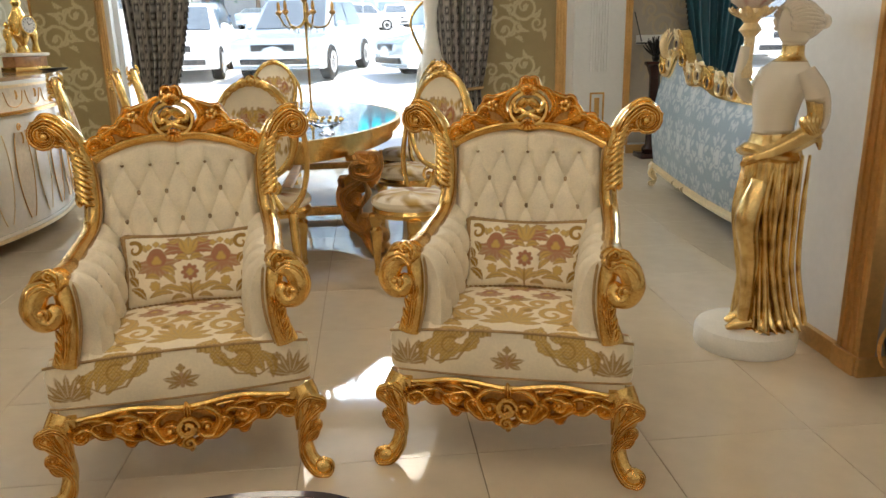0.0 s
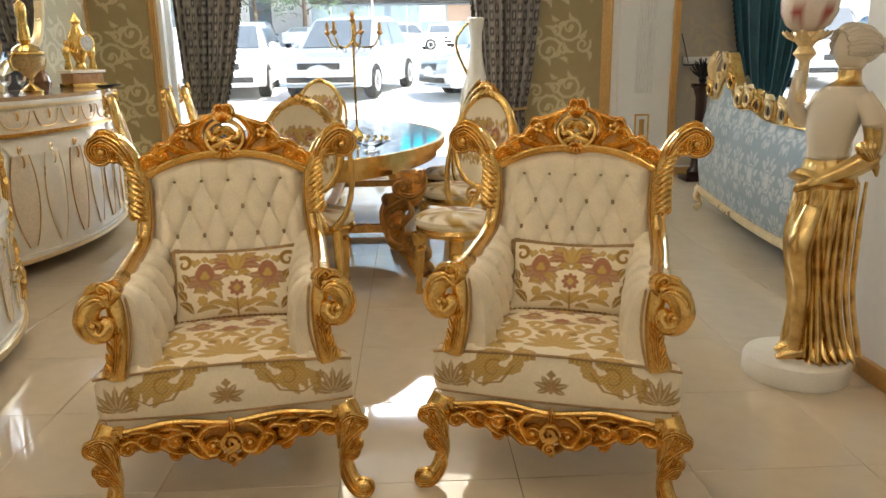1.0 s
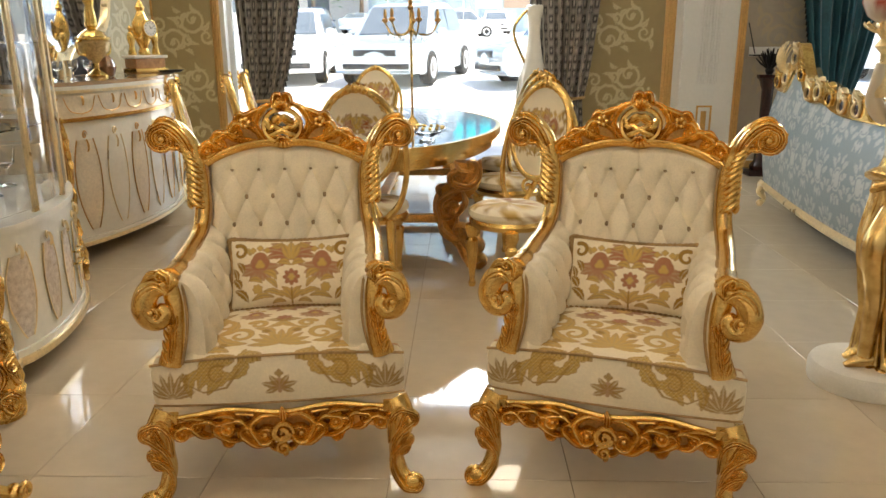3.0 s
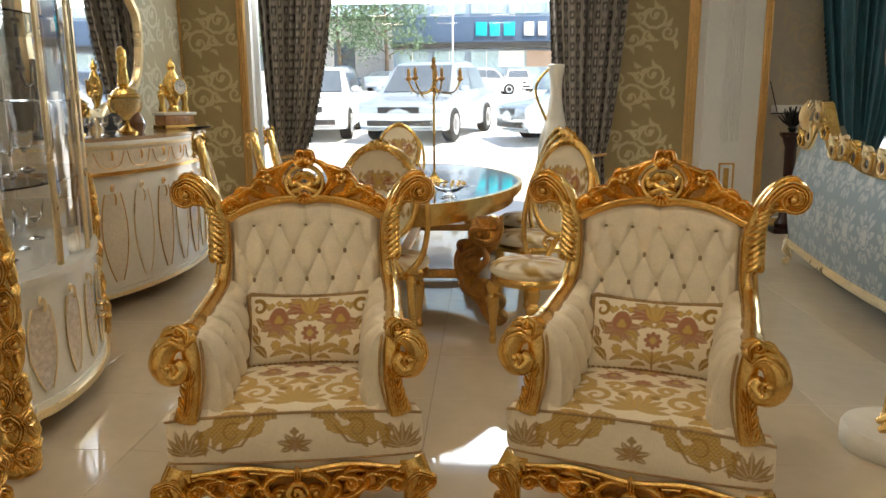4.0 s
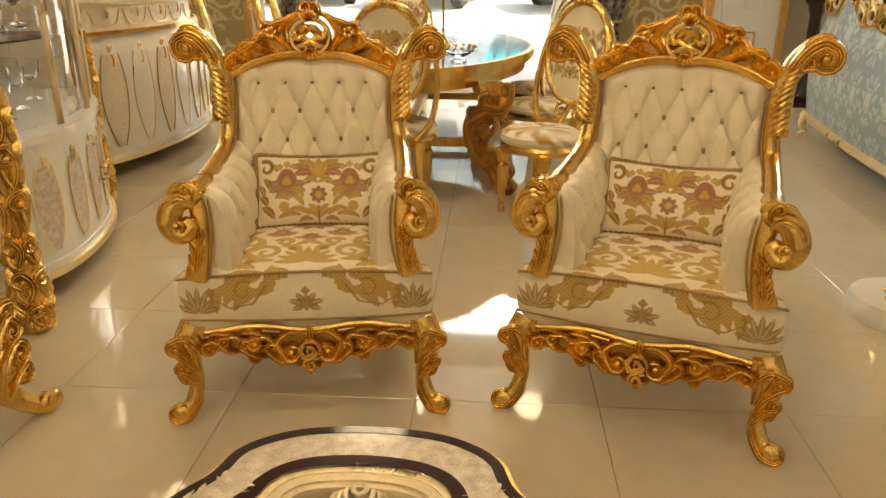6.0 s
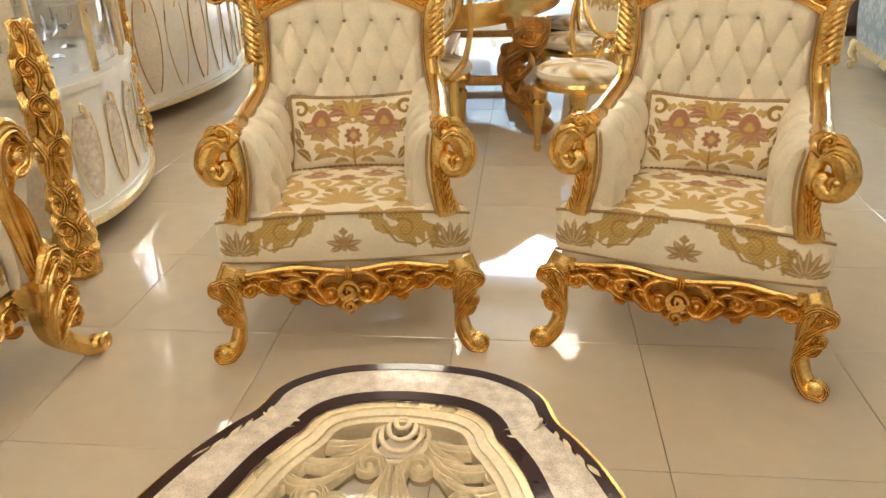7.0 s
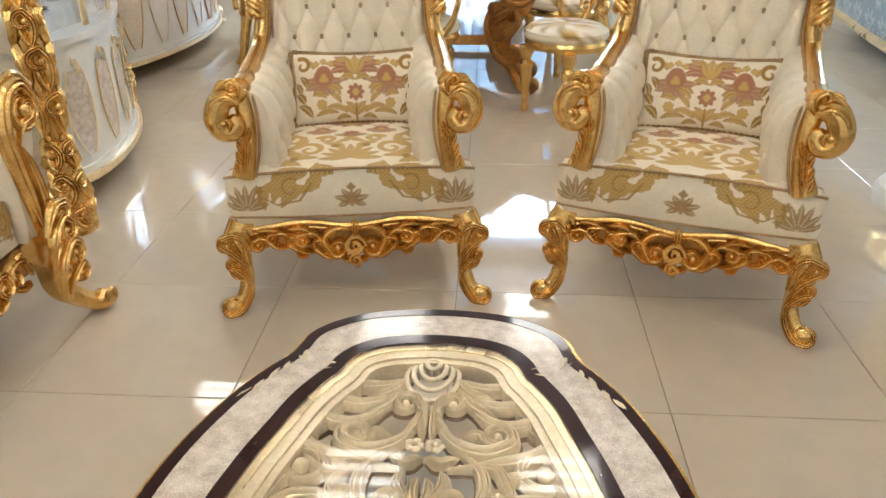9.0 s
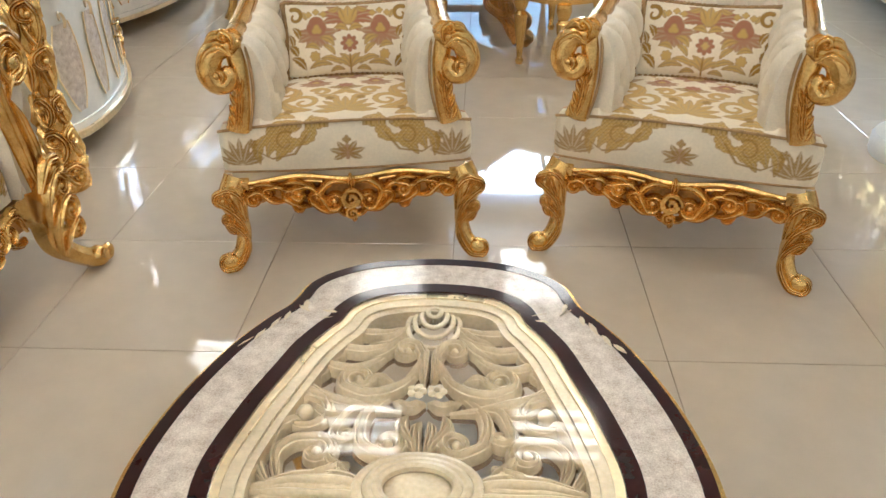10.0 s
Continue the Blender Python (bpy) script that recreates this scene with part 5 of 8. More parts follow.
def dining_table():
    cx, cy, Z = -0.05, 3.72, 0.80
    t = thing("dining_table", Matrix.Translation((cx, cy, 0)), "oval dining table with glossy dark inlaid top and gilded carved base", "dining table")

    def oval(a, b, n=72):
        return [(a * math.cos(2 * math.pi * k / n) * (1 + 0.02 * math.cos(8 * math.pi * k / n)), b * math.sin(2 * math.pi * k / n)) for k in range(n)]
    bm = bmesh.new()
    prism(bm, oval(0.85, 1.50), Z - 0.03, Z)
    top = part("tabletop", bm, mat("glossy blue-black lacquer", (0.030, 0.028, 0.040), 0.05, 0, 0.3, 3, coat=0.8, rvar=0.02), t, "glossy blue-black tabletop")
    bm = bmesh.new()
    for z0, z1, d in ((Z - 0.05, Z + 0.002, 0.0), (Z - 0.075, Z - 0.05, -0.02), (Z - 0.14, Z - 0.075, -0.06)):
        a, b = oval(0.885 + d, 1.535 + d), oval(0.852 + d, 1.502 + d)
        L = [[bm.verts.new((*p, z)) for p in r] for r, z in ((a, z0), (a, z1), (b, z1), (b, z0))]
        for i in range(72):
            j = (i + 1) % 72
            for k in range(4):
                bm.faces.new((L[k][i], L[k][j], L[(k + 1) % 4][j], L[(k + 1) % 4][i]))
    part("table_edge", bm, GOLD, t, "moulded gilded table edge")
    inlay = mat("cream inlay", (0.55, 0.46, 0.34), 0.08, 0, 0.1, 10, coat=0.8)
    for a0, b0, w in ((0.70, 1.30, 0.012), (0.46, 0.95, 0.05), (0.30, 0.7, 0.01)):
        bm = bmesh.new()
        a, b = oval(a0, b0), oval(a0 - w, b0 - w)
        for i in range(72):
            j = (i + 1) % 72
            vs = [bm.verts.new((*p, Z + 0.0012)) for p in (a[i], a[j], b[j], b[i])]
            bm.faces.new(vs)
        bmesh.ops.remove_doubles(bm, verts=bm.verts[:], dist=1e-5)
        part("inlay_ring", bm, inlay, top)
    for k in range(10):
        bm = bmesh.new()
        a = k * 0.6283
        leaf(bm, (0.36 * math.cos(a), 0.78 * math.sin(a), Z + 0.001), (0.62 * math.cos(a + 0.2), 1.15 * math.sin(a + 0.2), Z + 0.001), 0.05, (0, 0, 0.0004), (math.sin(a), -math.cos(a), 0), 3, 0.0004)
        part("inlay_leaf", bm, inlay, top)
    for sx, sy in ((-1, -1), (1, -1), (-1, 1), (1, 1)):
        bm = bmesh.new()
        X, Y = sx * 0.58, sy * 1.10
        tube(bm, smooth_path([(X * 1.12, Y * 1.05, 0.68), (X * 1.10, Y * 1.04, 0.55), (X * 0.86, Y * 0.94, 0.42), (X * 0.88, Y * 0.95, 0.28), (X * 1.08, Y * 1.06, 0.14), (X * 1.18, Y * 1.12, 0.03)], 7), [0.085, 0.080, 0.075, 0.070, 0.050, 0.045], 12, 0.8, (0, 1, 0), 6, 0.1)
        place = lambda x, z: (X + sx * x, Y * 1.03 - 0.055, z)
        for path, eye, w in (([(0.14, 0.70), (0.13, 0.59), (0.06, 0.53), (-0.03, 0.55)], (0.0, 0.585), 0.030), ([(-0.02, 0.69), (0.02, 0.63), (0.10, 0.62)], (0.085, 0.655), 0.024),
                             ([(0.09, 0.55), (-0.03, 0.49), (-0.11, 0.43), (-0.10, 0.35)], (-0.065, 0.375), 0.028), ([(0.02, 0.52), (0.05, 0.43), (0.0, 0.36)], (-0.02, 0.395), 0.024),
                             ([(-0.11, 0.36), (-0.10, 0.25), (-0.02, 0.19), (0.05, 0.21)], (0.015, 0.245), 0.026), ([(0.0, 0.34), (0.0, 0.25), (0.07, 0.13), (0.14, 0.12)], (0.115, 0.155), 0.026),
                             ([(-0.02, 0.18), (0.05, 0.06), (0.12, 0.012), (0.17, 0.04)], (0.135, 0.052), 0.024), ([(0.10, 0.66), (0.05, 0.60), (0.07, 0.56)], None, 0.022), ([(-0.10, 0.46), (-0.12, 0.52), (-0.07, 0.55)], None, 0.020)):
            scrollwork(bm, path, eye, w, 0.050, place, (0, -1, 0), 1.2, 3, 6)
        carved("carved_leg", bm, GOLD2, t, "boldly carved bronze-gilt table leg")
    part("stretcher", B(-0.50, 0.50, -0.96, -0.90, 0.24, 0.30, bevel=0.012), GOLD2, t)
    part("stretcher", B(-0.50, 0.50, 0.90, 0.96, 0.24, 0.30, bevel=0.012), GOLD2, t)
    part("stretcher", B(-0.04, 0.04, -0.90, 0.90, 0.25, 0.29, bevel=0.012), GOLD2, t)
    return t


dining_table()


def candelabra(m):
    t = thing("candelabra", m, "tall slender gilt candelabra with crystal drops on the dining table", "candelabra")
    part("base", lathe(bmesh.new(), ((0.075, 0), (0.078, 0.012), (0.05, 0.025), (0.03, 0.05), (0.012, 0.07), (0.010, 0.09)), seg=20), SHINE, t)
    part("pole", lathe(bmesh.new(), ((0.009, 0.085), (0.0085, 0.35), (0.013, 0.36), (0.009, 0.37), (0.0085, 0.66), (0.022, 0.69), (0.010, 0.72), (0.010, 0.82)), seg=14), SHINE, t)
    for k in range(5):
        a = k * 1.2566 + 0.3
        d = Vector((math.cos(a), math.sin(a), 0))
        r = 0.20 if k < 4 else 0.11
        bm = bmesh.new()
        tube(bm, smooth_path([(0, 0, 0.70), d * 0.06 + Vector((0, 0, 0.655)), d * (r * 0.75) + Vector((0, 0, 0.66)), d * r + Vector((0, 0, 0.735))], 6), 0.006, 7)
        arm = part("arm", bm, SHINE, t)
        part("cup", lathe(bmesh.new(), ((0.006, 0.735), (0.024, 0.75), (0.020, 0.765), (0.010, 0.77), (0.013, 0.80), (0.006, 0.83)), d * r, 12), GOLD2, arm)
        for j in range(3):
            part("crystal_drop", lathe(bmesh.new(), ((0.001, 0.60), (0.008, 0.62), (0.002, 0.65)), d * (r * (0.4 + 0.25 * j)) + Vector((0, 0, 0.02 * j)), 6), GLASS, arm)
    part("finial", lathe(bmesh.new(), ((0.012, 0.82), (0.024, 0.84), (0.012, 0.86), (0.018, 0.88), (0.003, 0.91)), seg=12), GOLD2, t)
    return t


candelabra(pose(0.19, 3.50, 0.802))
bm = bmesh.new()
for k in range(9):
    a = k * 0.7
    tube(bm, smooth_path([(0, 0, 0.03), (0.10 * math.cos(a), 0.08 * math.sin(a), 0.07 + 0.05 * math.sin(k * 2.1)), (0.20 * math.cos(a + 0.3), 0.10 * math.sin(a + 0.3), 0.06 + 0.04 * math.cos(k))], 6), [0.014, 0.035, 0.012], 8, 0.5)
o = tagged(obj("napkin_bow", bm, mat("silvery blue satin", (0.55, 0.58, 0.66), 0.3, 0.2, 0.25, 30)), "crumpled silver-blue satin bow on the dining table", "napkin")
o.location = (-0.12, 3.55, 0.802)
t = thing("crystal_bowl", Matrix.Translation((0.34, 2.62, 0.802)), "cut crystal bowl with gilt beads on the table", "bowl")
part("bowl", lathe(bmesh.new(), ((0.05, 0), (0.055, 0.008), (0.02, 0.02), (0.09, 0.05), (0.13, 0.075), (0.125, 0.078), (0.085, 0.055), (0.01, 0.03)), seg=24), GLASS, t)
for k in range(14):
    part("bead", ball(bmesh.new(), (0.10 * math.cos(k * 0.449), 0.10 * math.sin(k * 0.449), 0.085), 0.012, 8), SHINE, t)

# tall white floor vase with gilt loop, by the window
t = thing("floor_vase", Matrix.Translation((1.28, 5.75, 0)), "tall white floor vase with a gilt loop handle", "vase")
part("body", lathe(bmesh.new(), ((0.13, 0), (0.16, 0.03), (0.10, 0.10), (0.12, 0.30), (0.19, 0.65), (0.20, 0.85), (0.155, 1.10), (0.10, 1.32), (0.075, 1.48), (0.085, 1.62), (0.11, 1.75), (0.095, 1.76), (0.06, 1.62)), seg=28, sx=0.78, sy=0.78), PLASTER, t)
bm = bmesh.new()
tube(bm, smooth_path([(-0.09, -0.02, 1.20), (-0.19, -0.03, 1.42), (-0.20, -0.03, 1.55), (-0.13, -0.02, 1.66), (-0.06, -0.02, 1.72)], 6), 0.014, 8)
part("handle", bm, SHINE, t, "gilt loop handle")
for k in range(10):
    bm = bmesh.new()
    a = k * 0.63
    leaf(bm, (0.148 * math.cos(a), 0.148 * math.sin(a), 0.7), (0.117 * math.cos(a + 0.3), 0.117 * math.sin(a + 0.3), 1.12), 0.04, (0.03 * math.cos(a), 0.03 * math.sin(a), 0), (-math.sin(a), math.cos(a), 0), 4)
    part("relief_leaf", bm, PLASTER, t)


# ---- sideboard with mirror ----
def gold_line(bm, pts, r=0.004):
    return tube(bm, smooth_path(pts, 5), r, 6)


def sideboard():
    t = thing("sideboard", pose(-2.05, 3.58, 0, 0, 0, 90), "ivory lacquered bow-front sideboard with gilt ogee panels", "sideboard")
    L, Z = 1.14, 1.17

    def front(s):
        """How far the front bows out at s, -1 to 1 along it."""
        return -0.02 - 0.22 * max(0, 1 - (s / 0.86) ** 2) ** 0.8 - (0.02 if abs(s) < 0.86 else 0)

    def outline(d=0.0):
        pts = [(L * s * (1 + d), front(s) - d) for s in np.linspace(-1, 1, 61)]
        return pts + [(L * (1 + d), 0.62), (-L * (1 + d), 0.62)]
    bm = bmesh.new()
    prism(bm, outline(), 0.15, 0.92)
    part("body", bm, LACQ, t, "ivory lacquered body")
    for nm, z0, z1, d, m in (("plinth", 0.10, 0.125, 0.02, PALEGOLD), ("plinth", 0.125, 0.15, 0.008, LACQ), ("waist_moulding", 0.92, 0.945, 0.02, GOLD), ("frieze", 0.945, 1.10, 0.006, IVORY), ("cornice", 1.10, 1.12, 0.018, PALEGOLD), ("cornice", 1.12, 1.145, 0.03, LACQ)):
        bm = bmesh.new()
        prism(bm, outline(d), z0, z1)
        part(nm, bm, m, t)
    bm = bmesh.new()
    prism(bm, outline(0.022), 1.146, Z)
    part("marble_top", bm, mat("brown marble", (0.40, 0.26, 0.15), 0.1, 0, 0.35, 12, coat=0.6), t, "polished brown marble top")
    for i in range(9):          # ogee door panels with gilt outlines
        s0 = -0.94 + i * 0.235
        w = 0.088

        def at(k, z):
            s = s0 + w * k
            return (L * s, front(s) - 0.006, z)
        bm = bmesh.new()
        ts = np.linspace(0, 1, 15)
        prof = [(math.sin(math.pi * (0.05 + 0.78 * q)) ** 0.7, 0.20 + 0.60 * q) for q in ts]
        vs = [[bm.verts.new((Vector(at(a * h, z)))) for a in (-1, -0.5, 0, 0.5, 1)] for h, z in prof]
        for r0, r1 in zip(vs, vs[1:]):
            for k in range(4):
                bm.faces.new((r0[k], r0[k + 1], r1[k + 1], r1[k]))
        p = part("door_panel", bm, IVORY if i % 2 else LACQ, t, "marbled cream ogee panel")
        bm = bmesh.new()
        for q in (-1, 1):
            tube(bm, [Vector(at(q * h, z)) for h, z in prof], 0.0045, 6)
        tube(bm, spiral(Vector(at(0, 0.83)), 0.03, 0.008, 0, 1.2, 16, (0, 1, 0) if 0 else (1, 0, 0)), 0.005, 6)
        leaf(bm, at(0, 0.80), at(0, 0.72), 0.014, (0, -0.01, 0), (1, 0, 0), 2)
        part("gilt_outline", bm, PALEGOLD if i % 2 == 0 else GOLD2, p)
        bm = bmesh.new()
        for q in (-1, 1):
            gold_line(bm, [Vector(at(q * 1.18, 1.075)) + Vector((0, -0.004, 0)), Vector(at(q * 0.8, 0.99)) + Vector((0, -0.004, 0)), Vector(at(0, 0.965)) + Vector((0, -0.004, 0))], 0.0035)
        leaf(bm, Vector(at(0, 1.08)) + Vector((0, -0.006, 0)), Vector(at(0, 1.02)) + Vector((0, -0.006, 0)), 0.018, (0, -0.008, 0), (1, 0, 0), 2)
        part("festoon", bm, GOLD2, t)
    for s in (-1, 1):
        bm = bmesh.new()
        tube(bm, smooth_path([(s * L * 0.95, 0.02, 0.16), (s * L * 0.99, -0.02, 0.10), (s * L * 0.95, -0.01, 0.05), (s * L * 1.01, -0.05, 0.012)], 6), [0.045, 0.035, 0.02, 0.022], 9)
        part("foot", bm, PALEGOLD, t, "scrolled gilt foot")
        part("rear_foot", B(s * L * 0.9 - 0.03, s * L * 0.9 + 0.03, 0.54, 0.60, 0, 0.10, bevel=0.006), LACQ, t)
    return t


sideboard()


def wall_mirror():
    t = thing("mirror", pose(-2.46, 3.66, 1.172, 0, 0, 90), "large shaped mirror in a pale gilt frame on the sideboard", "mirror")
    pts = []
    for k in range(60):
        a = 2 * math.pi * k / 60
        x, z = math.cos(a), math.sin(a)
        pts.append((0.80 * math.copysign(abs(x) ** 0.75, x) * (1 + 0.05 * math.cos(3 * a)), 0.78 + 0.58 * math.copysign(abs(z) ** 0.8, z) + 0.04 * math.cos(6 * a)))
    bm = bmesh.new()
    prism(bm, pts, 0.0, 0.012, "y")
    part("mirror_glass", bm, MIRROR, t, "silvered mirror glass", smooth=False)
    loop = [(x * 1.03, -0.005, 0.78 + (z - 0.78) * 1.03) for x, z in pts]
    bm = bmesh.new()
    tube(bm, loop + loop[:2], 0.036, 10, 0.8, (0, 1, 0), 5, 0.12)
    fr = part("mirror_frame", bm, PALEGOLD, t, "moulded champagne-gilt frame")
    bm = bmesh.new()
    tube(bm, [(x * 0.985, -0.02, 0.78 + (z - 0.78) * 0.985) for x, y, z in loop] + [(loop[0][0] * 0.985, -0.02, loop[0][2])], 0.010, 6)
    part("inner_bead", bm, GOLD, fr)
    bm = bmesh.new()
    for s in (-1, 1):
        tube(bm, smooth_path([(s * 0.62, 0.0, 0.32), (s * 0.42, -0.01, 0.20), (s * 0.20, -0.01, 0.20), (s * 0.06, -0.01, 0.10), (s * 0.04, 0, 0.0)], 7), [0.03, 0.035, 0.03, 0.035, 0.04], 10, 0.8)
        tube(bm, spiral((s * 0.55, -0.02, 0.12), 0.08, 0.015, math.pi / 2, -1.3 * s, 22), [0.022, 0.012], 8)
        tube(bm, smooth_path([(s * 0.55, 0, 0.20), (s * 0.70, 0, 0.10), (s * 0.72, 0, 0.0)], 6), 0.028, 8)
    part("mirror_base", bm, PALEGOLD, t, "scrolled gilt base")
    bm = bmesh.new()
    for k in range(7):
        a = math.pi * (0.15 + 0.117 * k)
        leaf(bm, (0, -0.03, 1.38), (0.16 * math.cos(a), -0.05, 1.38 + 0.15 * math.sin(a)), 0.03, (0, -0.03, 0), (math.sin(a), 0, -math.cos(a)), 2)
    part("mirror_crest", bm, PALEGOLD, t)
    part("back_brace", B(-0.7, 0.7, 0.013, 0.04, 0.0, 0.9, bevel=0.004), BLACK, t)
    return t


wall_mirror()


def mantel_clock(m):
    t = thing("mantel_clock", m, "gilt mantel clock with figures on a marble plinth", "clock")
    part("plinth", B(-0.16, 0.16, -0.085, 0.085, 0, 0.04, bevel=0.006), GOLD, t)
    part("plinth_block", B(-0.145, 0.145, -0.075, 0.075, 0.041, 0.12, bevel=0.008), mat("brown veined marble", (0.42, 0.22, 0.10), 0.12, 0, 0.4, 18, coat=0.5), t, "brown marble plinth")
    part("plinth_top", B(-0.165, 0.165, -0.09, 0.09, 0.121, 0.145, bevel=0.008), PLASTER, t)
    part("case", lathe(bmesh.new(), ((0.05, 0.146), (0.055, 0.17), (0.035, 0.20), (0.06, 0.25), (0.085, 0.32), (0.085, 0.40), (0.05, 0.46), (0.03, 0.50), (0.045, 0.53), (0.02, 0.57), (0.005, 0.60)), seg=20, sy=0.7), SHINE, t, "gilt clock case")
    bm = bmesh.new()
    lathe(bm, ((0.062, 0.0), (0.062, 0.012)), seg=28)
    bmesh.ops.rotate(bm, verts=bm.verts[:], matrix=Matrix.Rotation(math.pi / 2, 3, "X"))
    bmesh.ops.translate(bm, verts=bm.verts[:], vec=(0.03, -0.058, 0.36))
    d = part("dial", bm, WHITE, t, "round white clock dial")
    bm = bmesh.new()
    tube(bm, [(0.03 + 0.066 * math.cos(a), -0.066, 0.36 + 0.066 * math.sin(a)) for a in np.linspace(0, 2 * math.pi, 30)], 0.008, 7)
    part("bezel", bm, SHINE, d)
    for k in range(12):
        a = k * math.pi / 6
        bm = bmesh.new()
        tube(bm, [(0.03 + r * math.cos(a), -0.0715, 0.36 + r * math.sin(a)) for r in (0.042, 0.052)], 0.003, 5)
        part("hour_bar", bm, BLACK, d)
    for a, r in ((1.9, 0.030), (0.4, 0.042)):
        bm = bmesh.new()
        tube(bm, [(0.03, -0.072, 0.36), (0.03 + r * math.cos(a), -0.072, 0.36 + r * math.sin(a))], [0.003, 0.0015], 5)
        part("hand", bm, BLACK, d)
    for s in (-1, 1):
        bm = bmesh.new()
        lathe(bm, ((0.03, 0.146), (0.035, 0.16), (0.02, 0.22), (0.034, 0.28), (0.028, 0.32), (0.012, 0.335), (0.022, 0.36), (0.004, 0.385)), (s * 0.115, 0, 0), 12)
        tube(bm, smooth_path([(s * 0.10, -0.02, 0.31), (s * 0.07, -0.05, 0.28), (s * 0.04, -0.05, 0.33)], 4), 0.010, 6)
        part("cherub_mount", bm, SHINE, t, "small gilt mount")
    return t


mantel_clock(pose(-2.12, 4.36, 1.171, 0, 0, 60))


def urn(m, k, glassy):
    t = thing("footed_urn", m, "cut-glass lidded urn with gilt mounts" if glassy else "tall gilt covered urn", "urn")
    part("foot", lathe(bmesh.new(), ((0.075 * k, 0), (0.08 * k, 0.015 * k), (0.05 * k, 0.035 * k), (0.018 * k, 0.06 * k), (0.022 * k, 0.10 * k)), seg=20), SHINE, t)
    part("bowl", lathe(bmesh.new(), ((0.02 * k, 0.10 * k), (0.06 * k, 0.14 * k), (0.105 * k, 0.19 * k), (0.115 * k, 0.25 * k), (0.10 * k, 0.265 * k)), seg=24), mat("amber cut glass", (0.62, 0.48, 0.24), 0.08, 0.3, 0.4, 60, 0.4, 90) if glassy else SHINE, t)
    part("rim", lathe(bmesh.new(), ((0.10 * k, 0.262 * k), (0.118 * k, 0.265 * k), (0.118 * k, 0.28 * k), (0.10 * k, 0.285 * k)), seg=24), SHINE, t)
    part("lid", lathe(bmesh.new(), ((0.10 * k, 0.286 * k), (0.07 * k, 0.32 * k), (0.03 * k, 0.34 * k), (0.045 * k, 0.36 * k), (0.035 * k, 0.46 * k), (0.028 * k, 0.50 * k), (0.040 * k, 0.53 * k), (0.034 * k, 0.60 * k), (0.006 * k, 0.63 * k)), seg=18), SHINE, t)
    for s in (-1, 1):
        bm = bmesh.new()
        tube(bm, smooth_path([(s * 0.10 * k, 0, 0.26 * k), (s * 0.15 * k, 0, 0.24 * k), (s * 0.14 * k, 0, 0.17 * k), (s * 0.08 * k, 0, 0.16 * k)], 5), 0.009 * k, 7)
        part("handle", bm, SHINE, t)
    return t


urn(pose(-2.10, 3.44, 1.171, 0, 0, 70), 1.0, True)
urn(pose(-2.22, 2.95, 1.171, 0, 0, 70), 0.8, False)
bm = bmesh.new()
lathe(bm, ((0.05, 0), (0.06, 0.02), (0.075, 0.07), (0.05, 0.13), (0.03, 0.15), (0.045, 0.17), (0.05, 0.20), (0.03, 0.23), (0.005, 0.24)), seg=18)
o = tagged(obj("brown_jar", bm, mat("glazed brown pottery", (0.16, 0.07, 0.03), 0.15, 0, 0.4, 20, coat=0.5)), "glazed brown jar on the sideboard", "jar")
o.location = (-2.16, 3.72, 1.171)
for k in range(6):
    t = thing("crystal_goblet", Matrix.Translation((-2.02 - 0.05 * (k % 2), 2.75 + 0.10 * k, 1.171)), "small clear crystal goblet on the sideboard", "glass", "crystal goblets")
    part("goblet", lathe(bmesh.new(), ((0.028, 0), (0.028, 0.004), (0.005, 0.012), (0.005, 0.06), (0.028, 0.08), (0.033, 0.13), (0.031, 0.13), (0.025, 0.085), (0.003, 0.07)), seg=14), GLASS, t)
t = thing("dark_candlestick", Matrix.Translation((-2.30, 2.68, 1.171)), "dark bronze branched candlestick on the sideboard", "candlestick")
part("stem", lathe(bmesh.new(), ((0.07, 0), (0.07, 0.02), (0.02, 0.05), (0.014, 0.3), (0.022, 0.33), (0.012, 0.5)), seg=14), BLACK, t)
for s in (-1, 1):
    bm = bmesh.new()
    tube(bm, smooth_path([(0, 0, 0.36), (0, s * 0.09, 0.33), (0, s * 0.13, 0.42)], 6), 0.009, 7)
    lathe(bm, ((0.02, 0.42), (0.03, 0.44), (0.012, 0.46), (0.014, 0.56)), (0, s * 0.13, 0), 10)
    part("branch", bm, BLACK, t)
bm = bmesh.new()
lathe(bm, ((0.11, 0), (0.14, 0.015), (0.145, 0.02), (0.10, 0.012), (0.01, 0.01)), seg=24)
o = tagged(obj("dark_dish", bm, BLACK), "low dark dish on the sideboard", "dish")
o.location = (-2.0, 4.50, 1.171)


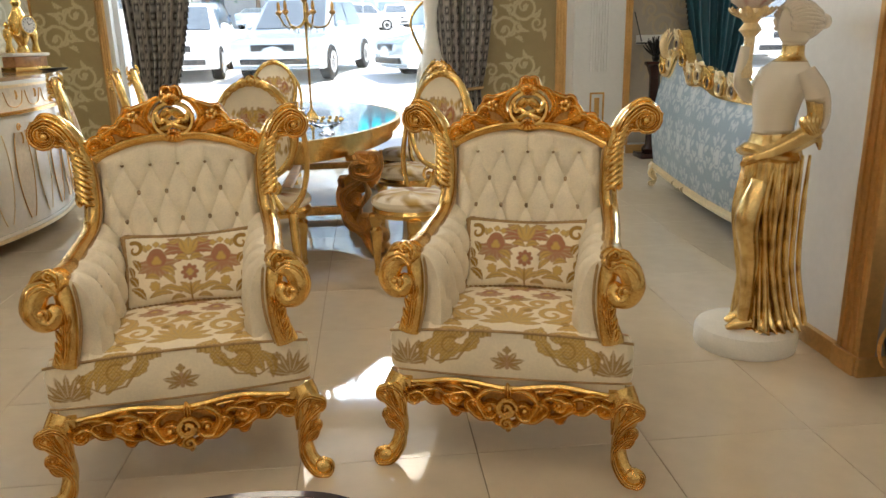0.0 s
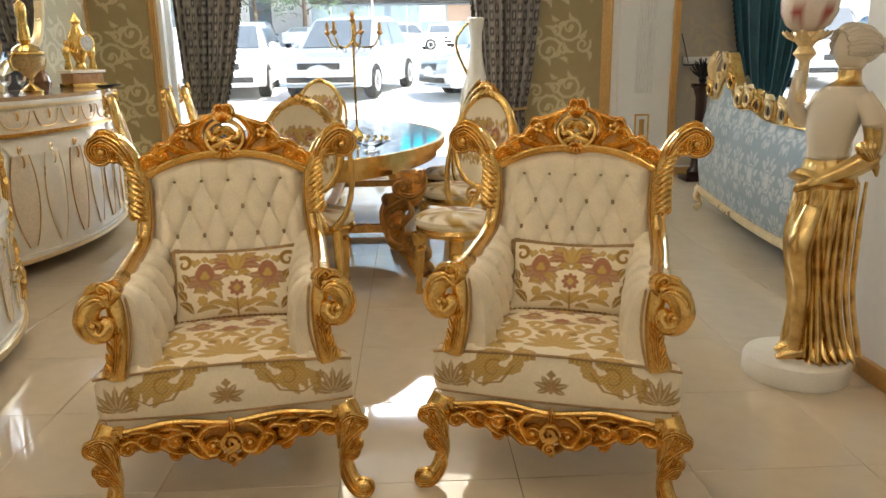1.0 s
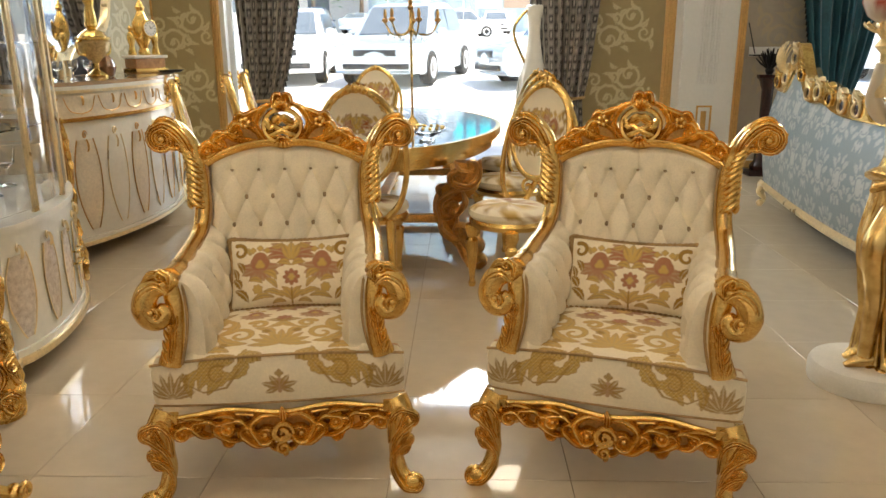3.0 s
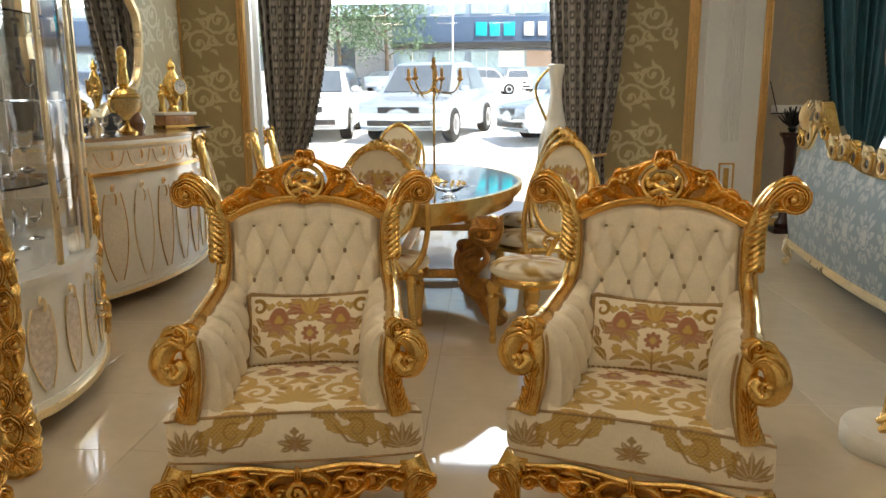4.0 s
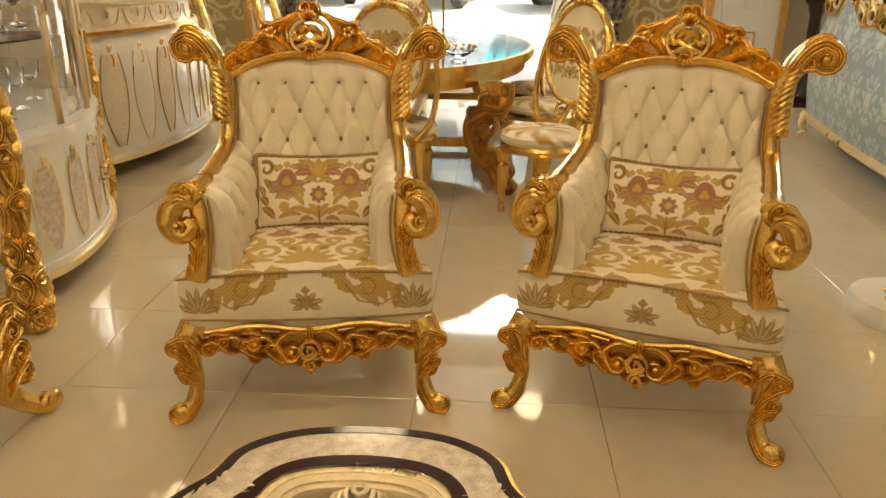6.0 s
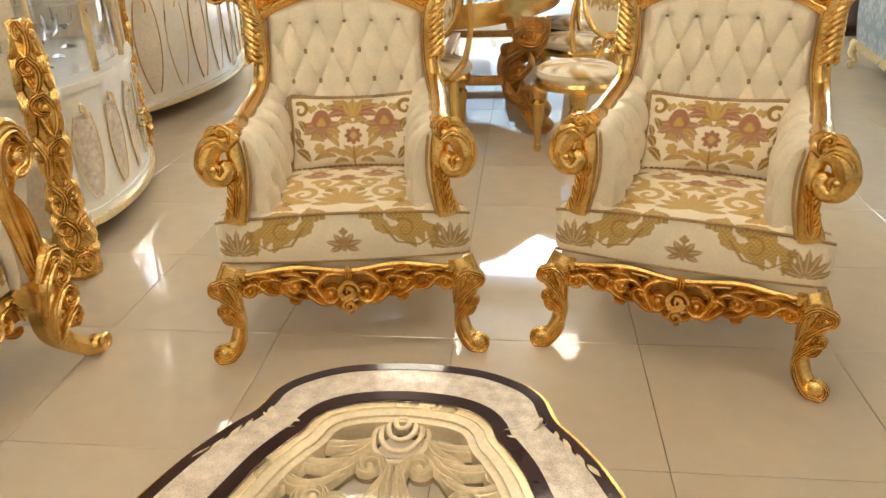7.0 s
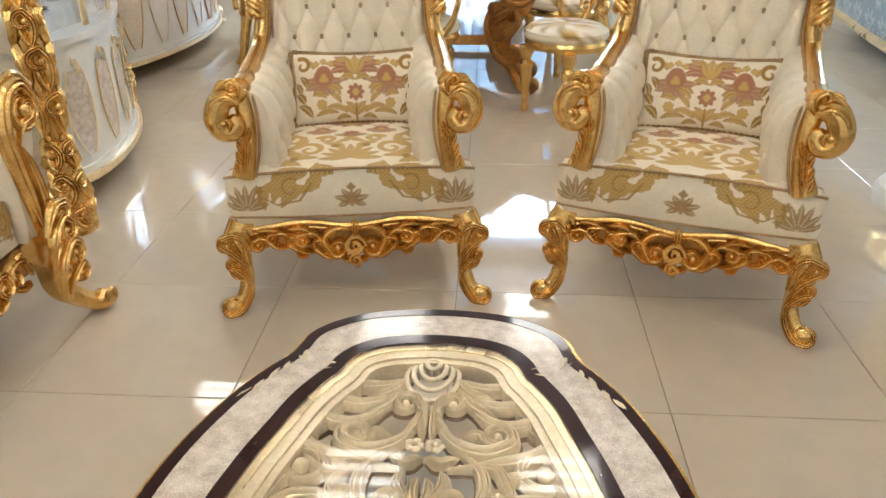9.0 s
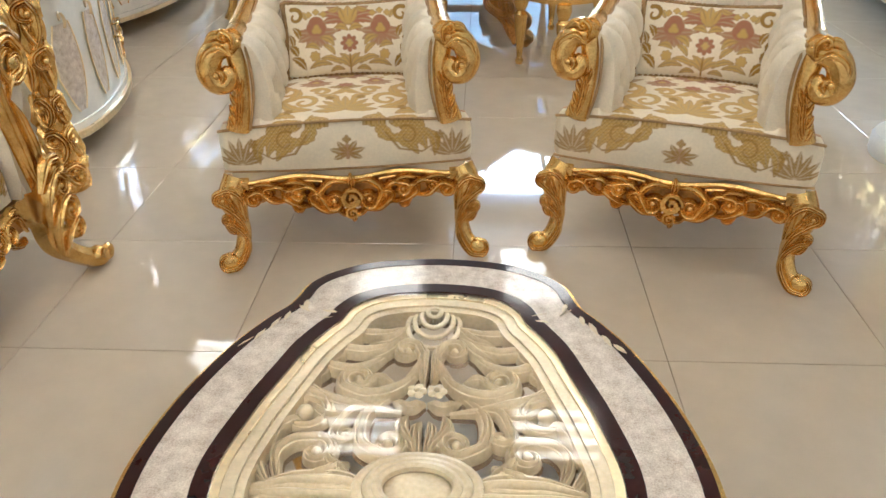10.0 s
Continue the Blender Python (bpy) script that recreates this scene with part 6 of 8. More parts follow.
# ---- glazed display cabinet ----
def display_cabinet():
    t = thing("display_cabinet", pose(-1.49, 1.385, 0, 0, 0, 109.1), "ivory bow-front display cabinet with glass doors and gilt carved columns", "display cabinet")
    L = 0.80

    def bow(s):
        return 0.02 - 0.16 * max(0, 1 - (s / 0.80) ** 2) ** 0.75

    def outline(d=0.0, dep=0.46):
        return [(L * s * (1 + d), bow(s) - d) for s in np.linspace(-1, 1, 41)] + [(L * (1 + d), dep), (-L * (1 + d), dep)]
    for nm, z0, z1, d, m in (("plinth", 0.10, 0.13, 0.025, PALEGOLD), ("plinth", 0.13, 0.16, 0.010, LACQ), ("base_body", 0.16, 0.66, 0.0, LACQ), ("ledge", 0.66, 0.69, 0.015, LACQ), ("cornice", 2.08, 2.16, 0.03, GOLD)):
        bm = bmesh.new()
        prism(bm, outline(d), z0, z1)
        part(nm, bm, m, t)
    for i in range(6):          # lower doors
        s0 = -0.72 + i * 0.27
        w = 0.085

        def at(k, z):
            s = s0 + w * k
            return Vector((L * s, bow(s) - 0.006, z))
        prof = [(math.sin(math.pi * (0.05 + 0.78 * q)) ** 0.7, 0.20 + 0.36 * q) for q in np.linspace(0, 1, 13)]
        bm = bmesh.new()
        vs = [[bm.verts.new(at(a * h, z)) for a in (-1, -0.5, 0, 0.5, 1)] for h, z in prof]
        for r0, r1 in zip(vs, vs[1:]):
            for k in range(4):
                bm.faces.new((r0[k], r0[k + 1], r1[k + 1], r1[k]))
        p = part("door_panel", bm, MARBLE, t, "marbled cream ogee panel")
        bm = bmesh.new()
        for q in (-1, 1):
            tube(bm, [at(q * h, z) for h, z in prof], 0.004, 6)
        leaf(bm, at(0, 0.60), at(0, 0.54), 0.02, (0, -0.008, 0), (1, 0, 0), 2)
        tube(bm, spiral(at(0, 0.585), 0.022, 0.006, 0, 1.2, 14), 0.004, 6)
        part("gilt_outline", bm, PALEGOLD, p)
    for s, z in ((0.02, 0.42), (0.02, 0.36)):
        bm = bmesh.new()
        tube(bm, smooth_path([(L * s - 0.05, bow(s), z), (L * s - 0.05, bow(s) - 0.03, z), (L * s + 0.05, bow(s) - 0.03, z), (L * s + 0.05, bow(s), z)], 3), 0.006, 7)
        part("handle", bm, SHINE, t, "bright gilt bar handle")
    bm = bmesh.new()
    box(bm, -L, L, 0.44, 0.46, 0.69, 2.08)
    part("back_board", bm, MIRROR, t, "mirrored cabinet back", smooth=False)
    for i in range(4):          # curved glass lights between gilt stiles
        s0, s1 = -0.96 + i * 0.48, -0.96 + (i + 1) * 0.48
        bm = bmesh.new()
        prism(bm, [(L * s, bow(s) + 0.010) for s in np.linspace(s0 + 0.02, s1 - 0.02, 8)] + [(L * s, bow(s) + 0.016) for s in np.linspace(s1 - 0.02, s0 + 0.02, 8)], 0.72, 2.05)
        g = part("glass_door", bm, GLASS, t, "bevelled curved glass door")
        g.visible_shadow = False
        bm = bmesh.new()
        for s in (s0 + 0.012, s1 - 0.012):
            tube(bm, [(L * s, bow(s) + 0.012, 0.70), (L * s, bow(s) + 0.012, 2.08)], 0.012, 8)
        part("stile", bm, PALEGOLD, g, "gilt door stile")
    for z in (1.05, 1.40, 1.75):
        bm = bmesh.new()
        prism(bm, [(x * 0.96, min(0.43, y + 0.03)) for x, y in outline()], z, z + 0.008)
        sh = part("shelf", bm, GLASS, t, "glass shelf")
    # end panels with a framed pane
    for s in (-1, 1):
        part("end_panel", B(s * L - 0.012, s * L + 0.012, 0.06, 0.46, 0.16, 0.86, bevel=0.004), IVORY, t)
        for nm, b in (("end_stile", (0.06, 0.13, 0.861, 2.08)), ("end_stile", (0.39, 0.46, 0.861, 2.08))):
            part(nm, B(s * L - 0.012, s * L + 0.012, b[0], b[1], b[2], b[3], bevel=0.004), IVORY, t)
        g = part("end_pane", B(s * L - 0.004, s * L + 0.004, 0.13, 0.39, 0.861, 2.08), GLASS, t, "clear end pane", smooth=False)
        g.visible_shadow = False
        bm = bmesh.new()
        tube(bm, [(s * (L + 0.014), 0.14, 2.06), (s * (L + 0.014), 0.14, 0.875), (s * (L + 0.014), 0.38, 0.875), (s * (L + 0.014), 0.38, 2.06)], 0.008, 6)
        part("end_bead", bm, GOLD2, g)
        # carved column
        c = Vector((s * 0.915, 0.02, 0))
        bm = bmesh.new()
        lathe(bm, ((0.075, 0), (0.085, 0.02), (0.075, 0.05), (0.055, 0.07), (0.07, 0.11), (0.085, 0.16), (0.07, 0.21), (0.05, 0.23), (0.062, 0.26), (0.062, 0.30), (0.040, 0.33), (0.038, 0.46), (0.055, 0.50), (0.048, 0.62), (0.060, 0.70), (0.045, 0.78), (0.052, 0.86), (0.02, 0.95)), c, 18, 0.85, 0.85)
        col = part("column", bm, GOLD, t, "richly carved gilt column")
        def radius(z):
            return float(np.interp(z, (0, 0.05, 0.16, 0.23, 0.30, 0.36, 0.50, 0.70, 0.86, 0.95), (0.062, 0.058, 0.064, 0.044, 0.052, 0.036, 0.044, 0.048, 0.042, 0.02)))

        def outward(p):
            d = Vector((p.x - c.x, p.y - c.y, 0.0))
            return d.normalized() if d.length > 1e-6 else Vector((0, -1, 0))
        for z0, h, n, w in ((0.0, 0.12, 5, 0.019), (0.10, 0.15, 5, 0.020), (0.24, 0.14, 5, 0.017), (0.36, 0.20, 4, 0.018), (0.53, 0.20, 4, 0.019), (0.70, 0.16, 4, 0.018), (0.82, 0.16, 5, 0.017)):
            for k in range(n):
                a0 = k * 2 * math.pi / n + z0 * 7

                def place(x, z):
                    r = radius(z)
                    return c + Vector((r * math.cos(a0 + x / 0.05), r * math.sin(a0 + x / 0.05), z))
                bm = bmesh.new()
                scrollwork(bm, [(-0.022, z0), (0.012, z0 + 0.35 * h), (0.022, z0 + 0.72 * h), (0.0, z0 + h)], (-0.002, z0 + 0.78 * h), w, 0.024, place, outward, 0.9, 3, 5)
                scrollwork(bm, [(0.02, z0 + 0.02), (-0.012, z0 + 0.4 * h), (-0.026, z0 + 0.8 * h)], None, 0.8 * w, 0.018, place, outward, 1, 2, 5)
                part("carved_scroll", bm, GOLD, col)
    # glasses and dishes behind the doors
    for k, (x, z) in enumerate(((-0.5, 0.69), (-0.2, 0.69), (0.1, 0.69), (0.4, 0.69), (-0.4, 1.058), (0.0, 1.058), (0.35, 1.058))):
        part("stemware", lathe(bmesh.new(), ((0.04, z + 0.001), (0.04, z + 0.006), (0.006, z + 0.02), (0.006, z + 0.09), (0.04, z + 0.12), (0.05, z + 0.20), (0.047, z + 0.20), (0.03, z + 0.12)), (x, 0.18, 0), 14), GLASS, t)
    return t


display_cabinet()


# ---- floral sofa beside the coffee table ----
def floral_sofa():
    t = thing("floral_sofa", pose(-0.93, -1.06, 0, 0, 0, 90), "gilded carved sofa with floral seat and rolled cream arms", "sofa")
    W = 0.98

    def cloth(o, fy):
        return weave(o, lambda x, s: seat_cloth((x + 0.35) % 0.7 - 0.35, s), lambda c: (c[:, 0] - 0.62, np.where(c[:, 1] < fy, np.minimum(c[:, 2] - 0.45, 0), c[:, 1] - fy)))
    for k in range(3):
        x0, x1 = -0.86 + k * 0.575, -0.86 + (k + 1) * 0.575 - 0.004

        def f(u, v):
            x = x0 + (x1 - x0) * u
            e = min(1, u / 0.04, (1 - u) / 0.04) ** 0.5 if 0 < u < 1 else 0
            if v < 0.2:
                return (x, 0.03 - 0.012 * math.sin(math.pi * v / 0.2) * e, 0.31 + 0.14 * v / 0.2)
            q = (v - 0.2) / 0.8
            return (x, 0.03 + 0.58 * q, 0.45 + 0.03 * math.sin(math.pi * min(1, q * 1.3 + 0.02)) ** 0.6 * e)
        cloth(part("seat_cushion", sheet(110, 120, f), FLORAL, t, "floral woven seat cushion"), 0.045)
    part("seat_base", B(-0.9, 0.9, 0.05, 0.72, 0.25, 0.315, bevel=0.01), CREAM, t)
    for s in (-1, 1):
        bm = bmesh.new()
        prof = [(0.0, 0.30), (0.0, 0.56), (-0.03, 0.65), (-0.02, 0.73), (0.05, 0.775), (0.13, 0.76), (0.165, 0.69), (0.15, 0.62), (0.11, 0.57), (0.11, 0.30)]
        pts = [(p.x, p.y) for p in smooth_path([(x, z, 0) for x, z in prof], 5)]
        prism(bm, [(s * (0.87 + x * 1.05), z + 0.01) for x, z in pts], -0.01, 0.72, "y")
        bmesh.ops.bevel(bm, geom=[e for e in bm.edges if abs(e.verts[0].co.y - e.verts[1].co.y) < 1e-5 and e.verts[0].co.y < 0.03], offset=0.015, segments=2, affect="EDGES")
        part("arm_pad", bm, CREAM, t, "rolled cream velvet arm")
        bm = bmesh.new()
        place = lambda x, z: (s * x, -0.024, z)
        scrollwork(bm, [(0.925, 0.31), (0.895, 0.42), (0.872, 0.55), (0.862, 0.66), (0.895, 0.745), (0.965, 0.765), (1.015, 0.715)], (0.955, 0.692), 0.026, 0.030, place, (0, -1, 0), 1.3, 3, 8)
        scrollwork(bm, [(0.925, 0.33), (0.945, 0.43), (0.925, 0.54), (0.905, 0.62)], None, 0.024, 0.026, place, (0, -1, 0), 1, 4)
        scrollwork(bm, [(0.91, 0.60), (0.935, 0.655), (0.975, 0.665)], (0.970, 0.69), 0.018, 0.026, place, (0, -1, 0), 1.1, 3)
        tube(bm, smooth_path([(s * 0.895, -0.026, 0.33), (s * 0.862, -0.026, 0.50), (s * 0.834, -0.026, 0.66), (s * 0.868, -0.026, 0.765), (s * 0.965, -0.026, 0.796), (s * 1.035, -0.026, 0.74)], 7), 0.008, 6)
        carved("arm_facing", bm, GOLD, t, "gilt volute on the arm's front")
        bm = bmesh.new()
        tube(bm, smooth_path([(s * 0.90, 0.06, 0.30), (s * 0.945, 0.01, 0.22), (s * 0.93, -0.005, 0.14), (s * 0.955, -0.04, 0.08), (s * 1.0, -0.085, 0.03)], 7), [0.062, 0.058, 0.040, 0.030, 0.030], 12, 0.9, (0, 1, 0), 6, 0.07)
        ball(bm, (s * 1.01, -0.092, 0.036), 0.036, 12)
        tube(bm, spiral((s * 1.02, -0.122, 0.042), 0.03, 0.006, math.pi if s > 0 else 0, -1.3 * s, 20), [0.011, 0.007], 7)
        for fx, fy, turn in ((0.0, -0.055, 0), (0.062, 0.01, 1)):
            def place(x, z):
                return (s * (0.90 + x), fy, z) if turn == 0 else (s * (0.90 + 0.055 + fx * 0.6), -0.02 + x, z)
            for path, eye, w in (([(-0.02, 0.12), (0.0, 0.22), (0.06, 0.27), (0.10, 0.25)], (0.075, 0.225), 0.020), ([(-0.03, 0.22), (-0.01, 0.31), (0.05, 0.36), (0.09, 0.33)], (0.062, 0.312), 0.020),
                                 ([(0.0, 0.10), (0.03, 0.16), (0.085, 0.185)], (0.078, 0.155), 0.016), ([(-0.03, 0.33), (0.02, 0.40), (0.07, 0.40)], (0.055, 0.375), 0.018)):
                scrollwork(bm, path, eye, w, 0.030, place, (0, -1, 0.1) if turn == 0 else (s, -0.2, 0.1), 1.15, 3, 6)
        carved("front_leg", bm, GOLD, t, "bold carved gilt leg with scroll foot")
        bm = bmesh.new()
        tube(bm, smooth_path([(s * 0.9, 0.70, 0.30), (s * 0.91, 0.74, 0.15), (s * 0.93, 0.80, 0.0)], 5), [0.04, 0.03, 0.025], 8)
        part("rear_leg", bm, GOLD, t)
        bm = bmesh.new()
        for k in range(4):
            y = 0.10 + 0.16 * k
            tube(bm, spiral((s * 0.985, y, 0.25), 0.06, 0.012, k, 1.3, 22, (0, 1, 0), (0, 0, 1)), [0.018, 0.012], 8)
            leaf(bm, (s * 0.985, y - 0.06, 0.22), (s * 0.985, y + 0.06, 0.29), 0.03, (s * 0.02, 0, 0), (0, 0, 1), 2)
        box(bm, s * 0.965 - 0.02, s * 0.965 + 0.01, 0.05, 0.70, 0.21, 0.31)
        part("side_apron", bm, GOLD, t, "carved gilt side apron")
    bm = bmesh.new()
    low = [(x, 0.195 - 0.035 * math.exp(-(x / 0.14) ** 2) - 0.014 * math.cos(x * 26)) for x in np.linspace(0.88, -0.88, 81)]
    prism(bm, [(-0.88, 0.30), (0.88, 0.30)] + low, 0.03, 0.05, "y")
    ap = part("apron", bm, FOND, t, "front apron with red-brown ground")
    for k in range(15):
        x = -0.82 + k * 0.117
        bm = bmesh.new()
        q = 1 if k % 2 else -1
        place = lambda a, z: (x + q * a, 0.028, z)
        scrollwork(bm, [(-0.06, 0.20), (-0.02, 0.27), (0.04, 0.275), (0.06, 0.235)], (0.032, 0.238), 0.016, 0.028, place, (0, -1, 0), 1.2, 3, 6)
        scrollwork(bm, [(-0.04, 0.19), (0.0, 0.185), (0.05, 0.21)], None, 0.014, 0.024, place, (0, -1, 0), 1, 2)
        scrollwork(bm, [(0.03, 0.275), (-0.01, 0.295), (-0.05, 0.28)], None, 0.012, 0.022, place, (0, -1, 0), 1, 2)
        part("apron_scroll", bm, GOLD, ap)
    part("backrest", sheet(90, 40, lambda u, v: ((u * 2 - 1) * 0.88, 0.62 + 0.14 * v - 0.03 * (abs(math.sin(math.pi * (u * 17.6 + v * 3))) * abs(math.sin(math.pi * (u * 17.6 - v * 3)))) ** 0.4, 0.42 + 0.60 * v)), CREAM, t, "tufted cream velvet back")
    part("back_panel", B(-0.9, 0.9, 0.78, 0.82, 0.25, 1.02, bevel=0.01), CREAM, t)
    bm = bmesh.new()
    tube(bm, [(x, 0.77, 1.03 + 0.10 * math.exp(-(x / 0.3) ** 2)) for x in np.linspace(-0.92, 0.92, 50)], 0.035, 9, ribs=5, ribdepth=0.12)
    part("crest_rail", bm, GOLD, t)
    return t


floral_sofa()


# ---- blue damask sofa, seen from behind ----
def damask(x, y):
    """Pale ogival medallions and leaf sprays on the blue ground."""
    px, py = 0.30, 0.36
    row = np.floor(y / py)
    X = np.abs((x + 0.5 * px * (row % 2)) % px - px / 2)
    Y = y % py - py / 2
    m = m_petals(X, Y, 0, 0, 0.055, 2, 1.57, 0.35)
    ring = m_petals(X, Y, 0, 0, 0.078, 2, 1.57, 0.3) - m_petals(X, Y, 0, 0, 0.066, 2, 1.57, 0.33)
    for p, q, w in (((0.05, 0.06), (0.12, 0.13), 0.02), ((0.03, 0.09), (0.06, 0.17), 0.016), ((0.07, 0.0), (0.13, 0.05), 0.02), ((0.05, -0.06), (0.12, -0.11), 0.02), ((0.02, -0.09), (0.05, -0.17), 0.016), ((0.10, -0.02), (0.145, -0.07), 0.016), ((0.0, 0.09), (0.0, 0.165), 0.014), ((0.0, -0.1), (0.0, -0.17), 0.014)):
        m = np.maximum(m, m_leaf(X, Y, p, q, w, 0.12) * 0.9)
    return np.maximum(m, ring) * 0.85, np.zeros(x.shape), np.zeros(x.shape)


BLUECLOTH = threads("pale blue silver damask", (0.25, 0.31, 0.34), ((0.56, 0.58, 0.55), (0, 0, 0), (0, 0, 0)), 0.42, metal=0.15, weave=700)


def blue_sofa():
    t = thing("blue_sofa", Matrix.Translation((0, 0, 0)), "pale blue damask sofa with gilded pierced crest, seen from behind", "sofa")
    v0, v1 = 4.52, 1.55

    def line(s):
        """Back line on the floor, from the far end on: it bows towards the room."""
        v = v0 + (v1 - v0) * s
        return 3.20 - 0.26 * math.sin(math.pi * min(1, s * 0.62)) ** 1.1, v

    def top(s):
        v = v0 + (v1 - v0) * s
        return 0.93 + 0.10 * math.exp(-((v - 4.6) / 0.28) ** 2) + 0.27 * math.exp(-((v - 3.95) / 0.26) ** 2) + 0.06 * math.exp(-((v - 3.3) / 0.25) ** 2)

    def outer(u, w):
        x, y = line(u)
        return (x + 0.02 - 0.06 * math.sin(math.pi * w) + 0.05 * w, y, 0.20 + (top(u) - 0.20) * w)
    o = part("back_cover", sheet(190, 90, outer), BLUECLOTH, t, "blue and silver damask back")
    weave(o, damask, lambda c: (c[:, 1], c[:, 2]))
    part("inner_back", sheet(40, 14, lambda u, w: (outer(u, w)[0] + 0.14, outer(u, w)[1], outer(u, w)[2])), BLUECLOTH, t)
    bm = bmesh.new()
    tube(bm, [(line(s)[0] - 0.005, line(s)[1], 0.185) for s in np.linspace(0, 1, 50)], 0.030, 10, 1.0, (0, 0, 1), 4, 0.12)
    part("base_rail", bm, PALEGOLD, t, "moulded champagne-gilt base rail")
    # crest: a band with dark discs for a row of pierced hearts, gilt scrolls over it
    def band(u, w):
        x, y = line(u)
        return (x + 0.035, y, top(u) - 0.015 + (0.15 + 0.05 * math.exp(-((y - 3.95) / 0.2) ** 2)) * w)
    bm = sheet(120, 8, band)
    r = bmesh.ops.extrude_face_region(bm, geom=bm.faces[:])
    bmesh.ops.translate(bm, verts=[v for v in r["geom"] if isinstance(v, bmesh.types.BMVert)], vec=(0.08, 0, 0))
    cr = part("crest_band", bm, SHINE, t, "gilded carved crest")
    for k in range(13):
        s = 0.03 + k * 0.075
        x, y, z = band(s, 0.45)
        # no hole is cut: a dark disc stands in for the shade inside
        bm = bmesh.new()
        lathe(bm, ((0.001, 0), (0.035, 0.004), (0.026, 0.008), (0.001, 0.009)), seg=14, sy=0.8)
        bmesh.ops.rotate(bm, verts=bm.verts[:], matrix=Matrix.Rotation(-math.pi / 2, 3, "Y"))
        bmesh.ops.translate(bm, verts=bm.verts[:], vec=(x - 0.004, y, z))
        part("piercing_shade_disc", bm, DARK, cr)
        bm = bmesh.new()
        tube(bm, spiral((x - 0.012, y, z), 0.055, 0.036, k, 1.0, 18, (0, 1, 0), (0, 0, 1)), 0.010, 7)
        tube(bm, spiral((x + 0.02, y + 0.05, z + 0.07), 0.042, 0.010, k * 1.7, 1.3 if k % 2 else -1.3, 18, (0, 1, 0), (0, 0, 1)), 0.014, 7, 1.6, (1, 0, 0))
        leaf(bm, (x, y - 0.05, z + 0.05), (x, y + 0.05, z + 0.12), 0.026, (-0.02, 0, 0), (0, 0.3, 1), 2)
        part("crest_scroll", bm, PALEGOLD if k % 3 else SHINE, cr)
    x, y = 3.08, 3.95
    for k in range(6):
        bm = bmesh.new()
        leaf(bm, (x - 0.02, y + (k - 2.5) * 0.018, 1.16), (x - 0.01, y + (k - 2.5) * 0.045, 1.40 - 0.02 * abs(k - 2.5)), 0.02, (-0.03, 0, 0), (0, 1, 0), 1)
        part("crest_plume", bm, PALEGOLD, cr)
    bm = bmesh.new()
    tube(bm, [(outer(s, 0.985)[0] - 0.004, outer(s, 0.985)[1], outer(s, 0.985)[2]) for s in np.linspace(0, 1, 90)], 0.011, 7)
    part("crest_bead", bm, PALEGOLD, t)
    part("seat", B(3.20, 3.95, 1.65, 4.45, 0.22, 0.46, bevel=0.04), BLUECLOTH, t)
    for s in (0.04, 0.96):
        x, y = line(s)
        for dx, nm in ((0.0, "rear_leg"), (0.68, "front_leg")):
            bm = bmesh.new()
            tube(bm, smooth_path([(x + dx, y, 0.20), (x + dx - 0.025, y, 0.13), (x + dx + 0.01, y, 0.07), (x + dx - 0.03, y, 0.015)], 6), [0.045, 0.038, 0.018, 0.024], 9)
            tube(bm, spiral((x + dx - 0.035, y - 0.02, 0.035), 0.03, 0.008, 0, 1.2, 16), 0.010, 7)
            part(nm, bm, PALEGOLD, t, "gilt scrolled leg")
        part("arm", B(x + 0.05, 3.9, y - 0.06, y + 0.06, 0.46, 0.74, bevel=0.04), BLUECLOTH, t)
    return t


blue_sofa()


